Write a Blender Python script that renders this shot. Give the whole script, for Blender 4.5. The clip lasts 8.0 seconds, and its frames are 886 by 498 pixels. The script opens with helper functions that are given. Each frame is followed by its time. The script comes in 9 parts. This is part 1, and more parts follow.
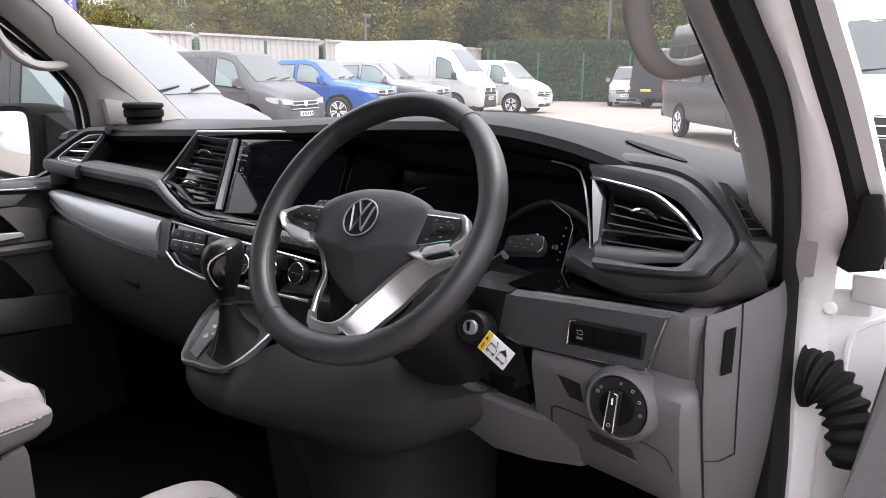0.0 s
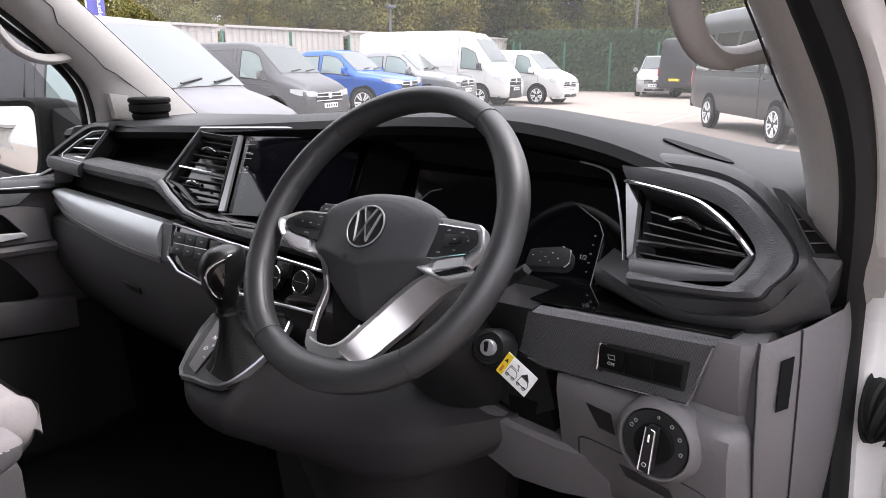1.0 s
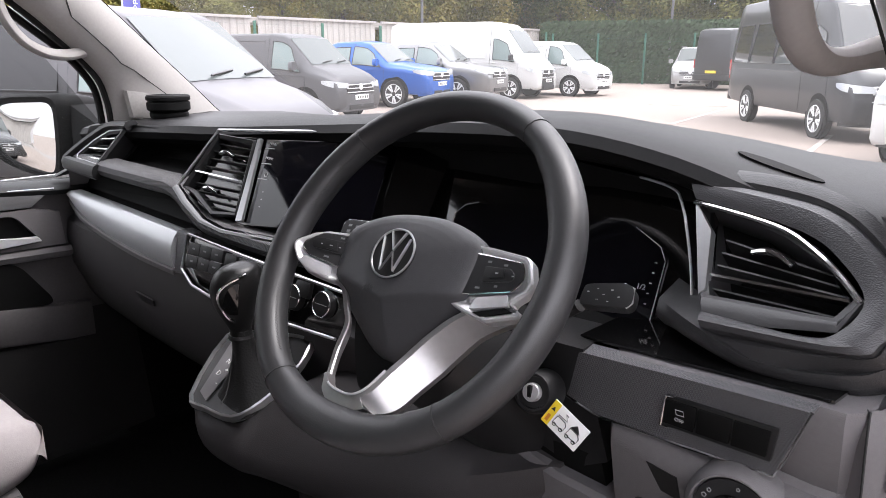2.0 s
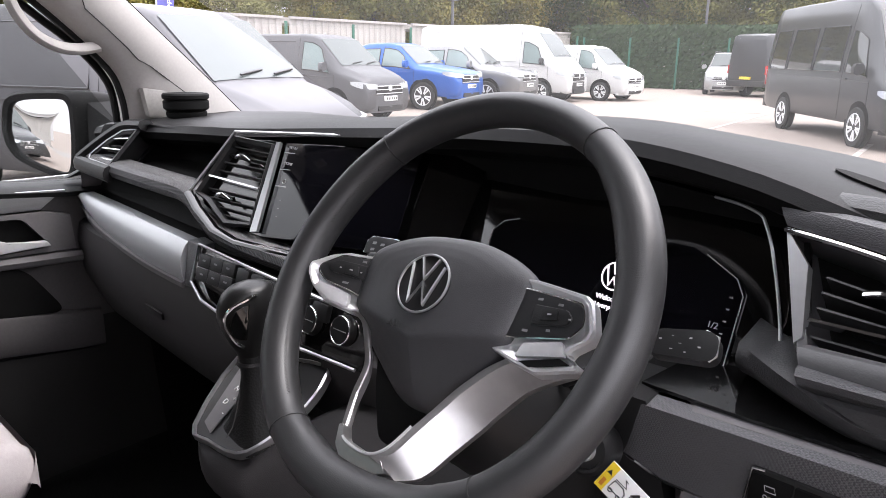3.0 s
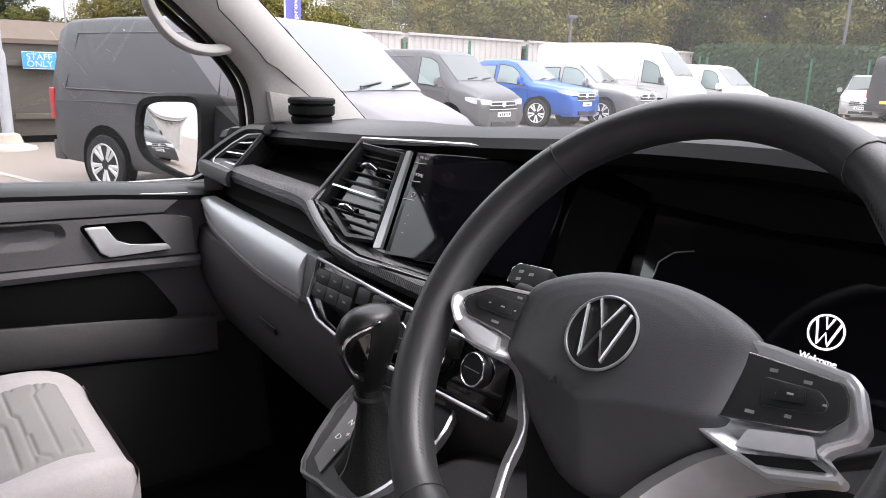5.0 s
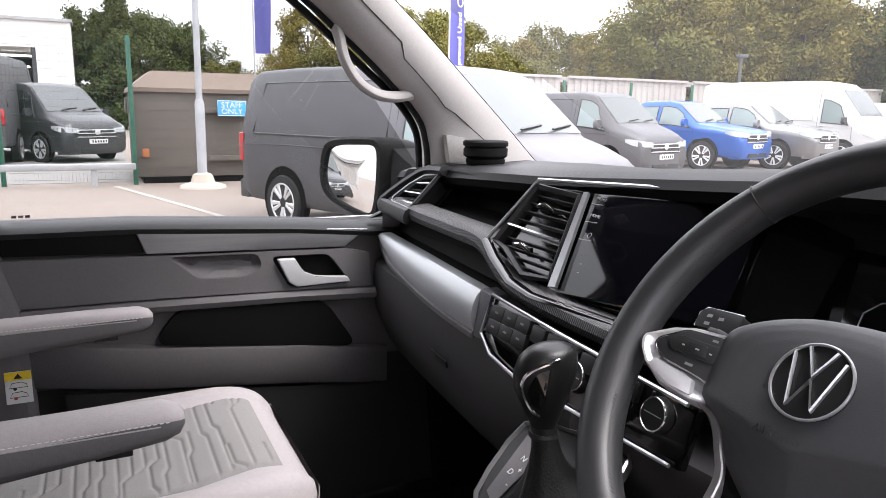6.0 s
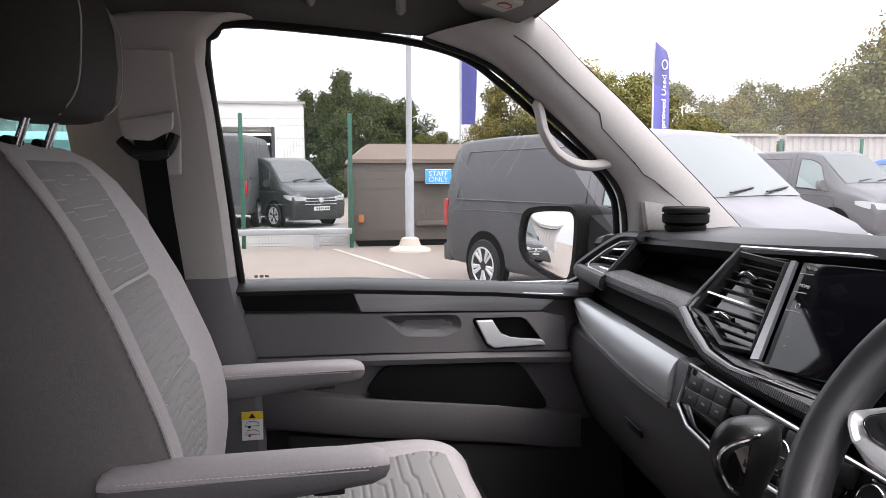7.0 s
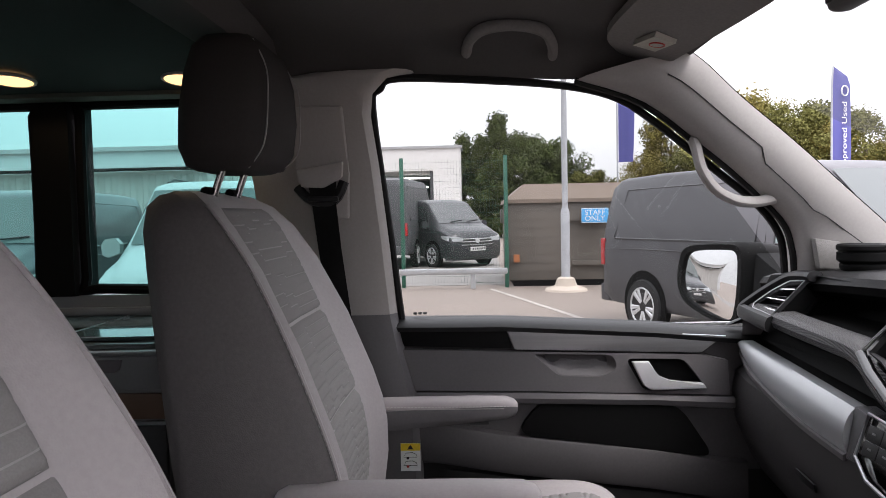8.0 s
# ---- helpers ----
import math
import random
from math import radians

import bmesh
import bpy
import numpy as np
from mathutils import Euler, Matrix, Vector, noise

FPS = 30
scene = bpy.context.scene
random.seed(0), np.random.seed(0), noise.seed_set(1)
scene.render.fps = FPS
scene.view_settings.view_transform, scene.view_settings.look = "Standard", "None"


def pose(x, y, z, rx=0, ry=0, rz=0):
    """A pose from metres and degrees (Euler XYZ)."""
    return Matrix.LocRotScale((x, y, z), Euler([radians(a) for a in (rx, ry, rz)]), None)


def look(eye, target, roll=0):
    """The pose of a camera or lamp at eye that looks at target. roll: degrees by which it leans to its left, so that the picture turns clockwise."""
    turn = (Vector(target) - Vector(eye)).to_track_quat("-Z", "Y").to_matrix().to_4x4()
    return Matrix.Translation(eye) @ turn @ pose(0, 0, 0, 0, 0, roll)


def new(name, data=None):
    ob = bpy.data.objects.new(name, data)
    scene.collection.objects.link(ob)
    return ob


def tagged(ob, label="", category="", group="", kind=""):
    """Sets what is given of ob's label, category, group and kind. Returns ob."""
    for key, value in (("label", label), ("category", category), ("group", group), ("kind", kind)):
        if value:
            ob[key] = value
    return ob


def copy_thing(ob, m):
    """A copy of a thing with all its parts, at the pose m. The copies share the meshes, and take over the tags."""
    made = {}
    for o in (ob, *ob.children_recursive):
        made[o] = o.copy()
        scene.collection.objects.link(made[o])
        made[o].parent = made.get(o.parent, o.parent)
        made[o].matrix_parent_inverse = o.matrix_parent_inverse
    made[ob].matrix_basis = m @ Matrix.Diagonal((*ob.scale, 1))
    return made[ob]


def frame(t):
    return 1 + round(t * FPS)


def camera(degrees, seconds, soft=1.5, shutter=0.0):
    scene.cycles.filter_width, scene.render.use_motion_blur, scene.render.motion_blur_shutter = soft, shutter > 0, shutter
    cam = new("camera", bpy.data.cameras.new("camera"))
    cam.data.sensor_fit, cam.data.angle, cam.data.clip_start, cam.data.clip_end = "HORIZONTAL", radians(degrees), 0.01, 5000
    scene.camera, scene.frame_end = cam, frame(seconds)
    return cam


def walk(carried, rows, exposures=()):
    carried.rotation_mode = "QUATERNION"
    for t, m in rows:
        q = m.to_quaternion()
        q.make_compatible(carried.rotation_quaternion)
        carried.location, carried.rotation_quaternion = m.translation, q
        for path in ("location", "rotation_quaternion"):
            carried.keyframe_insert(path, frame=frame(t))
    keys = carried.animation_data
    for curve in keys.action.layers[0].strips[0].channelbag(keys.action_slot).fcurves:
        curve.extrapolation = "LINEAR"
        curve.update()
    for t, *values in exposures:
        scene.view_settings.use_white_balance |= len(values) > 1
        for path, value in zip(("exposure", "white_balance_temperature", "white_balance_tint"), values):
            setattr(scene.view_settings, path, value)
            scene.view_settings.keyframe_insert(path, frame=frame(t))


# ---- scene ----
cam = camera(63.8, 8.0, soft=0.85)
PATH = [
    (0.0, (1.0024, -0.6429, 1.5223), (-0.1404, 0.9256, 1.0388), 0.479),
    (0.5, (0.9822, -0.6020, 1.5210), (-0.1851, 0.9449, 1.0263), 0.293),
    (1.0, (0.9526, -0.5550, 1.5228), (-0.2417, 0.9668, 1.0151), 0.124),
    (1.5, (0.9174, -0.5095, 1.5280), (-0.3069, 0.9835, 1.0065), 0.058),
    (2.0, (0.8719, -0.4689, 1.5328), (-0.3817, 0.9964, 1.0022), 0.177),
    (3.5, (0.7493, -0.3559, 1.5192), (-0.5896, 1.0372, 1.0028), 1.247),
    (4.0, (0.7125, -0.3364, 1.5134), (-0.6644, 1.0227, 1.0063), 1.589),
    (5.3, (0.6622, -0.3444, 1.5030), (-0.9179, 0.7884, 1.0338), 1.692),
    (5.5, (0.6611, -0.3519, 1.5024), (-0.9699, 0.7145, 1.0523), 1.530),
    (6.0, (0.6672, -0.3775, 1.5042), (-1.0949, 0.4863, 1.1186), 1.108),
    (6.5, (0.6896, -0.3901, 1.5090), (-1.1910, 0.2208, 1.2090), 0.419),
    (7.0, (0.7108, -0.3877, 1.5128), (-1.2474, -0.0410, 1.3002), -0.214),
    (7.5, (0.7289, -0.3863, 1.5151), (-1.2637, -0.2859, 1.3745), -0.793),
    (8.0, (0.7455, -0.3852, 1.5139), (-1.2504, -0.4700, 1.4185), -1.232),
]
walk(cam, [(t, look(eye, aim, lean)) for t, eye, aim, lean in PATH],
     exposures=[(0.0, 1.28, 6250, 15), (2.0, 1.38, 6250, 15), (3.5, 1.42, 6250, 15), (5.5, 1.42, 6250, 15), (6.5, 1.40, 6250, 15), (7.0, 1.25, 6250, 15), (7.5, 1.12, 6250, 15), (8.0, 0.85, 6250, 15)])


# ---- light: bright overcast sky, soft sun high ahead of the van ----
world = bpy.data.worlds.new("sky")
scene.world = world
world.use_nodes = True
wn, wl = world.node_tree.nodes, world.node_tree.links
sky = wn.new("ShaderNodeTexSky")
sky.sky_type, sky.sun_disc = "NISHITA", False
sky.sun_elevation, sky.sun_rotation = radians(58), radians(45)
sky.dust_density, sky.air_density = 4.0, 1.0
cloud = wn.new("ShaderNodeTexNoise")
cloud.inputs["Scale"].default_value, cloud.inputs["Detail"].default_value = 2.5, 5.0
cloud_ramp = wn.new("ShaderNodeValToRGB")
cloud_ramp.color_ramp.elements[0].position, cloud_ramp.color_ramp.elements[0].color = 0.3, (7.9, 7.7, 7.8, 1)
cloud_ramp.color_ramp.elements[1].position, cloud_ramp.color_ramp.elements[1].color = 0.7, (10.2, 10.0, 9.9, 1)
cloud_mix = wn.new("ShaderNodeMix")
cloud_mix.data_type = "RGBA"
cloud_mix.inputs[0].default_value = 0.86
wl.new(wn.new("ShaderNodeTexCoord").outputs["Generated"], cloud.inputs["Vector"])
wl.new(cloud.outputs["Fac"], cloud_ramp.inputs["Fac"])
wl.new(sky.outputs["Color"], cloud_mix.inputs[6])
wl.new(cloud_ramp.outputs["Color"], cloud_mix.inputs[7])
# an overcast sky is brightest overhead
height, lift, dome = wn.new("ShaderNodeSeparateXYZ"), wn.new("ShaderNodeMapRange"), wn.new("ShaderNodeVectorMath")
lift.inputs["To Min"].default_value, lift.inputs["To Max"].default_value = 0.36, 1.32
dome.operation = "SCALE"
wl.new(wn["Texture Coordinate"].outputs["Generated"], height.inputs["Vector"])
wl.new(height.outputs["Z"], lift.inputs["Value"])
wl.new(cloud_mix.outputs[2], dome.inputs[0])
wl.new(lift.outputs["Result"], dome.inputs["Scale"])
wl.new(dome.outputs["Vector"], wn["Background"].inputs["Color"])
wn["Background"].inputs["Strength"].default_value = 0.28
sun_data = bpy.data.lights.new("sun", "SUN")
sun_data.energy, sun_data.angle, sun_data.color = 1.2, radians(24), (1.0, 0.96, 0.91)
sun = new("sun", sun_data)
sun.matrix_world = look((18, 18, 41), (0, 0, 0))

# ---- materials ----
MATS = {}


def mat(name, color, rough=0.5, metal=0.0, spread=0.12, patch=3.0, grain=180.0, bump=0.0, bump_scale=600.0, bump_kind="noise", bump_dist=0.0006,
        coat=0.0, glow=0.0, spec=0.5, alpha=1.0, transmission=0.0, rough_var=0.08, per_object=0.0, island=0.0, stretch=(1, 1, 1)):
    """A principled material whose colour and gloss vary at two scales, with fine relief."""
    if name in MATS:
        return MATS[name]
    m = bpy.data.materials.new(name)
    m.use_nodes = True
    n, l = m.node_tree.nodes, m.node_tree.links
    p = n["Principled BSDF"]
    coord = n.new("ShaderNodeTexCoord")
    mapping = n.new("ShaderNodeMapping")
    mapping.inputs["Scale"].default_value = stretch
    l.new(coord.outputs["Object"], mapping.inputs["Vector"])
    big, fine = n.new("ShaderNodeTexNoise"), n.new("ShaderNodeTexNoise")
    for node, scale, detail in ((big, patch, 4.0), (fine, grain, 2.0)):
        node.inputs["Scale"].default_value, node.inputs["Detail"].default_value = scale, detail
        l.new(mapping.outputs["Vector"], node.inputs["Vector"])
    add = n.new("ShaderNodeMath")
    add.operation = "ADD"
    l.new(big.outputs["Fac"], add.inputs[0])
    l.new(fine.outputs["Fac"], add.inputs[1])
    value = add
    for node, socket, amount in (("ShaderNodeObjectInfo", "Random", per_object), ("ShaderNodeNewGeometry", "Random Per Island", island)):
        if amount:
            more = n.new("ShaderNodeMath")
            more.operation, more.inputs[1].default_value = "MULTIPLY_ADD", amount
            l.new(n.new(node).outputs[socket], more.inputs[0])
            l.new(value.outputs[0], more.inputs[2])
            value = more
    ramp = n.new("ShaderNodeMapRange")
    ramp.inputs["From Min"].default_value, ramp.inputs["From Max"].default_value = 0.6, 1.4 + per_object + island
    ramp.inputs["To Min"].default_value, ramp.inputs["To Max"].default_value = 1 - spread, 1 + spread
    l.new(value.outputs[0], ramp.inputs["Value"])
    tone = n.new("ShaderNodeVectorMath")
    tone.operation = "SCALE"
    tone.inputs[0].default_value = color
    l.new(ramp.outputs["Result"], tone.inputs["Scale"])
    l.new(tone.outputs["Vector"], p.inputs["Base Color"])
    gloss = n.new("ShaderNodeMapRange")
    gloss.inputs["To Min"].default_value, gloss.inputs["To Max"].default_value = max(rough - rough_var * rough, 0.01), min(rough + rough_var, 1)
    l.new(big.outputs["Fac"], gloss.inputs["Value"])
    l.new(gloss.outputs["Result"], p.inputs["Roughness"])
    p.inputs["Metallic"].default_value = metal
    p.inputs["Coat Weight"].default_value = coat
    p.inputs["Coat Roughness"].default_value = 0.06
    p.inputs["Specular IOR Level"].default_value = spec
    p.inputs["Transmission Weight"].default_value = transmission
    p.inputs["Alpha"].default_value = alpha
    if glow:
        p.inputs["Emission Color"].default_value = (*color, 1)
        p.inputs["Emission Strength"].default_value = glow
    if bump:
        relief = n.new("ShaderNodeBump")
        relief.inputs["Strength"].default_value, relief.inputs["Distance"].default_value = bump, bump_dist
        if bump_kind == "noise":
            tex = n.new("ShaderNodeTexNoise")
            tex.inputs["Scale"].default_value, tex.inputs["Detail"].default_value = bump_scale, 3.0
            out = tex.outputs["Fac"]
        elif bump_kind == "cells":
            tex = n.new("ShaderNodeTexVoronoi")
            tex.inputs["Scale"].default_value = bump_scale
            out = tex.outputs["Distance"]
        else:
            tex = n.new("ShaderNodeTexWave")
            tex.inputs["Scale"].default_value, tex.inputs["Distortion"].default_value = bump_scale, 0.0
            tex.bands_direction = bump_kind
            out = tex.outputs["Fac"]
        l.new(mapping.outputs["Vector"], tex.inputs["Vector"])
        l.new(out, relief.inputs["Height"])
        l.new(relief.outputs["Normal"], p.inputs["Normal"])
    MATS[name] = m
    return m


def glass(name, tint, rough=0.0, mix=0.035, film=0.0):
    """Thin clear pane: tinted see-through with a small mirror share and a translucent haze film."""
    m = bpy.data.materials.new(name)
    m.use_nodes = True
    n, l = m.node_tree.nodes, m.node_tree.links
    n.remove(n["Principled BSDF"])
    clear, shine, blend = n.new("ShaderNodeBsdfTransparent"), n.new("ShaderNodeBsdfGlossy"), n.new("ShaderNodeMixShader")
    clear.inputs["Color"].default_value, shine.inputs["Roughness"].default_value = (*tint, 1), rough
    blend.inputs["Fac"].default_value = mix
    l.new(clear.outputs["BSDF"], blend.inputs[1])
    l.new(shine.outputs["BSDF"], blend.inputs[2])
    if film:
        # haze over the view is put into the pane as a translucent veil
        veil, cover_, veil_noise, span = n.new("ShaderNodeBsdfTranslucent"), n.new("ShaderNodeMixShader"), n.new("ShaderNodeTexNoise"), n.new("ShaderNodeMapRange")
        veil.inputs["Color"].default_value = (0.80, 0.80, 0.78, 1)
        veil_noise.inputs["Scale"].default_value, veil_noise.inputs["Detail"].default_value = 4.0, 5.0
        span.inputs["To Min"].default_value, span.inputs["To Max"].default_value = film * 0.7, film * 1.3
        l.new(n.new("ShaderNodeTexCoord").outputs["Object"], veil_noise.inputs["Vector"])
        l.new(veil_noise.outputs["Fac"], span.inputs["Value"])
        l.new(span.outputs["Result"], cover_.inputs["Fac"])
        l.new(blend.outputs["Shader"], cover_.inputs[1])
        l.new(veil.outputs["BSDF"], cover_.inputs[2])
        blend = cover_
    l.new(blend.outputs["Shader"], n["Material Output"].inputs["Surface"])
    return m


soft_black = mat("soft black dash skin", (0.013, 0.013, 0.0135), 0.46, bump=0.35, bump_scale=800, bump_kind="cells", bump_dist=0.0003, spread=0.1, spec=0.15)
black = mat("black plastic", (0.0100, 0.0100, 0.0105), 0.42, bump=0.25, bump_scale=900, spec=0.35)
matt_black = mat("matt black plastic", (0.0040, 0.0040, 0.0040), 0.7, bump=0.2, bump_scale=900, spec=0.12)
piano = mat("piano black", (0.002, 0.002, 0.002), 0.06, coat=0.6, spread=0.05, rough_var=0.02)
screen_black = mat("dark display glass", (0.002, 0.002, 0.003), 0.05, spread=0.02, rough_var=0.02)
knurl = mat("fine knurled black band", (0.045, 0.044, 0.046), 0.36, bump=1.0, bump_scale=90, bump_kind="X", bump_dist=0.0012)
weave = mat("woven look grey film", (0.140, 0.140, 0.146), 0.35, bump=1.0, bump_scale=750, bump_kind="cells", metal=0.2, bump_dist=0.0005)
grey = mat("grey dash plastic", (0.105, 0.099, 0.102), 0.52, bump=0.3, bump_scale=850, bump_kind="cells", spread=0.08, spec=0.40)
# the dash grey again, darkened to carry the low light down here
shaded_console_grey = mat("grey console plastic with shade in tone", (0.030, 0.028, 0.029), 0.5, bump=0.3, bump_scale=850, bump_kind="cells", spread=0.08, spec=0.25)
dark_grey = mat("dark grey door plastic", (0.120, 0.114, 0.116), 0.55, bump=0.3, bump_scale=850, bump_kind="cells", spread=0.08, spec=0.30)
pale_trim = mat("pale grey pillar trim", (0.375, 0.358, 0.344), 0.75, bump=0.25, bump_scale=1400, spread=0.06, spec=0.20)
liner = mat("headliner cloth", (0.105, 0.100, 0.098), 0.95, bump=0.5, bump_scale=1500, spread=0.06, spec=0.10)
wn_, wlk = weave.node_tree.nodes, weave.node_tree.links
check, turn_ = wn_.new("ShaderNodeTexChecker"), wn_.new("ShaderNodeMapping")
check.inputs["Scale"].default_value = 640.0
check.inputs["Color1"].default_value, check.inputs["Color2"].default_value = (0.115, 0.115, 0.120, 1), (0.050, 0.050, 0.054, 1)
turn_.inputs["Rotation"].default_value = (0.3, 0.0, 0.0)
wlk.new(wn_["Texture Coordinate"].outputs["Object"], turn_.inputs["Vector"])
wlk.new(turn_.outputs["Vector"], check.inputs["Vector"])
wlk.new(check.outputs["Color"], wn_["Principled BSDF"].inputs["Base Color"])
silver = mat("satin silver trim", (0.5000, 0.5050, 0.5150), 0.28, metal=0.9, spread=0.05)
pale_silver = mat("pale satin silver", (0.62, 0.62, 0.63), 0.33, metal=0.35, spread=0.05)
spoke_silver = mat("satin graphite spoke", (0.42, 0.41, 0.41), 0.36, metal=0.9, spread=0.06)
deep_panel = mat("dark plug and shaded door skin", (0.013, 0.0125, 0.0125), 0.6, bump=0.3, bump_scale=850, bump_kind="cells", spec=0.3)
chrome = mat("bright chrome", (0.850, 0.850, 0.850), 0.1, metal=1.0, spread=0.03, rough_var=0.05)
strip_silver = mat("gloss silver dash strip", (0.40, 0.41, 0.42), 0.38, metal=0.5, coat=0.35, spread=0.05, stretch=(1, 1, 12))
leather = mat("black leather", (0.022, 0.022, 0.023), 0.42, bump=0.15, bump_scale=1100, bump_kind="cells", spread=0.1, spec=0.65)
airbag_skin = mat("airbag cover skin", (0.046, 0.046, 0.049), 0.40, bump=0.2, bump_scale=1200, bump_kind="cells", spread=0.08, spec=0.45)
thread_grey = mat("pale grey thread", (0.540, 0.516, 0.504), 0.8)
dim_ink = mat("dim key print", (0.17, 0.17, 0.175), 0.6)
thread_black = mat("black thread", (0.016, 0.016, 0.016), 0.6)
pillar_cloth = mat("grey beige door pillar trim", (0.36, 0.335, 0.315), 0.8, bump=0.25, bump_scale=1400, spread=0.06)
end_black = mat("satin black end trim", (0.030, 0.030, 0.031), 0.42, bump=0.3, bump_scale=500)
seat_vinyl = mat("warm grey seat leatherette", (0.385, 0.354, 0.350), 0.55, bump=0.3, bump_scale=520, bump_kind="cells", spread=0.07, spec=0.25)
# dark cloth, deepened further to carry the backlit headrest's shade
headrest_skin = mat("dark headrest cloth with backlight shade", (0.048, 0.044, 0.043), 0.8, bump=0.4, bump_scale=700, spread=0.08, spec=0.10)
# same leatherette as the front, with the sides' shade put into its tone
seat_side = mat("seat leatherette in side shade", (0.145, 0.133, 0.130), 0.6, bump=0.3, bump_scale=520, bump_kind="cells", spec=0.2)
seat_cloth = mat("light grey quilted seat cloth", (0.255, 0.243, 0.236), 0.9, bump=0.6, bump_scale=900, spread=0.1, grain=500, spec=0.10)
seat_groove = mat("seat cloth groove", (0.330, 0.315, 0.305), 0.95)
carpet = mat("black carpet", (0.0110, 0.0110, 0.0110), 0.95, bump=1.0, bump_scale=500, spread=0.3, spec=0.05)
rubber = mat("black rubber", (0.012, 0.012, 0.012), 0.6, bump=0.2, bump_scale=400, spec=0.20)
white_paint = mat("white body paint", (0.760, 0.745, 0.740), 0.25, coat=0.8, spread=0.02)
white_plastic = mat("white printed film", (0.75, 0.75, 0.74), 0.5, spread=0.03)
yellow_ink = mat("yellow warning ink", (0.75, 0.55, 0.02), 0.5)
black_ink = mat("black ink", (0.01, 0.01, 0.01), 0.6)
pale_ink = mat("pale grey legend ink", (0.300, 0.300, 0.300), 0.5)
lit_ink = mat("lit display legend", (0.950, 0.850, 0.900), 0.5, glow=0.8)
red_ink = mat("red ink", (0.45, 0.03, 0.02), 0.5)
belt_cloth = mat("black belt webbing", (0.012, 0.012, 0.012), 0.75, bump=0.6, bump_scale=300, bump_kind="Z", spec=0.10)
mirror_glass = mat("mirror silver", (0.9, 0.9, 0.9), 0.01, metal=1.0, spread=0.0, rough_var=0.0)
clear_glass = glass("clear car glass", (0.74, 0.75, 0.745), film=0.0015, mix=0.02)
screen_glass = glass("hazy windscreen glass", (0.72, 0.73, 0.725), film=0.019, mix=0.025)
green_glass = glass("green tinted privacy glass", (0.48, 0.69, 0.675))
lid_glass = mat("green grey glass hob lid", (0.06, 0.09, 0.085), 0.08, coat=0.5)
cabinet_grey = mat("grey cabinet laminate", (0.16, 0.165, 0.165), 0.45, spread=0.05)
brown_wood = mat("warm brown cabinet board", (0.11, 0.065, 0.04), 0.5, stretch=(1, 12, 1))
lamp_glow = mat("warm reading lamp lens", (1.0, 0.60, 0.24), 0.4, glow=1.1)

# ---- mesh helpers ----
def V(*a):
    return Vector(a)


def thing(name, at, label, category, group="", kind=""):
    ob = new(name)
    ob.empty_display_size = 0.1
    ob.location = at
    return tagged(ob, label, category, group, kind)


def finish(name, bm, material, sharp=38.0, flip=True):
    if flip:
        bmesh.ops.recalc_face_normals(bm, faces=bm.faces[:])
    me = bpy.data.meshes.new(name)
    bm.to_mesh(me)
    bm.free()
    for m in material if isinstance(material, (list, tuple)) else (material,):
        me.materials.append(m)
    me.polygons.foreach_set("use_smooth", [True] * len(me.polygons))
    me.set_sharp_from_angle(angle=radians(sharp))
    return new(name, me)


def part(name, bm, material, parent, label="", sharp=38.0, flip=True):
    """One mesh, drawn in world coordinates, as a part of parent."""
    ob = finish(name, bm, material, sharp, flip)
    ob.parent = parent
    if parent is not None:
        up, m = parent, Matrix()
        while up is not None:
            m = Matrix.Translation(up.location) @ m if up.parent is None else m
            up = up.parent
        ob.matrix_parent_inverse = m.inverted() if parent.parent is None else Matrix()
    return tagged(ob, label)


def structure(name, bm, material, label, category, sharp=38.0):
    return tagged(finish(name, bm, material, sharp), label, category, kind="structure")


def B():
    return bmesh.new()


def face(bm, pts):
    return bm.faces.new([bm.verts.new(p) for p in pts])


def soften(bm, edges, r, seg=2):
    if r > 0 and edges:
        bmesh.ops.bevel(bm, geom=list(edges), offset=r, segments=seg, affect="EDGES", profile=0.6, clamp_overlap=True)


def box(bm, lo, hi, r=0.0, seg=2):
    vs = [bm.verts.new((x, y, z)) for x in (lo[0], hi[0]) for y in (lo[1], hi[1]) for z in (lo[2], hi[2])]
    fs = [bm.faces.new([vs[i] for i in q]) for q in ((0, 1, 3, 2), (4, 6, 7, 5), (0, 4, 5, 1), (2, 3, 7, 6), (0, 2, 6, 4), (1, 5, 7, 3))]
    soften(bm, {e for f in fs for e in f.edges}, r, seg)
    return bm


def prism(bm, pts, vec, r=0.0, seg=2):
    """A planar outline pushed along vec into a solid."""
    vec = Vector(vec)
    a = [bm.verts.new(p) for p in pts]
    b = [bm.verts.new(Vector(p) + vec) for p in pts]
    k = len(pts)
    fs = [bm.faces.new(a[::-1]), bm.faces.new(b)]
    fs += [bm.faces.new((a[i], a[(i + 1) % k], b[(i + 1) % k], b[i])) for i in range(k)]
    soften(bm, {e for f in fs for e in f.edges}, r, seg)
    return bm


def rounded(pts, r=0.012, n=4):
    """The outline with each corner turned into a small curve."""
    out = []
    for i, p in enumerate(pts):
        p = Vector(p)
        a, b = Vector(pts[i - 1]) - p, Vector(pts[(i + 1) % len(pts)]) - p
        ra, rb = min(r, a.length * 0.45), min(r, b.length * 0.45)
        a, b = p + a.normalized() * ra, p + b.normalized() * rb
        for k in range(n + 1):
            t = k / n
            out.append(a * (1 - t) ** 2 + p * (2 * t * (1 - t)) + b * t ** 2)
    return out


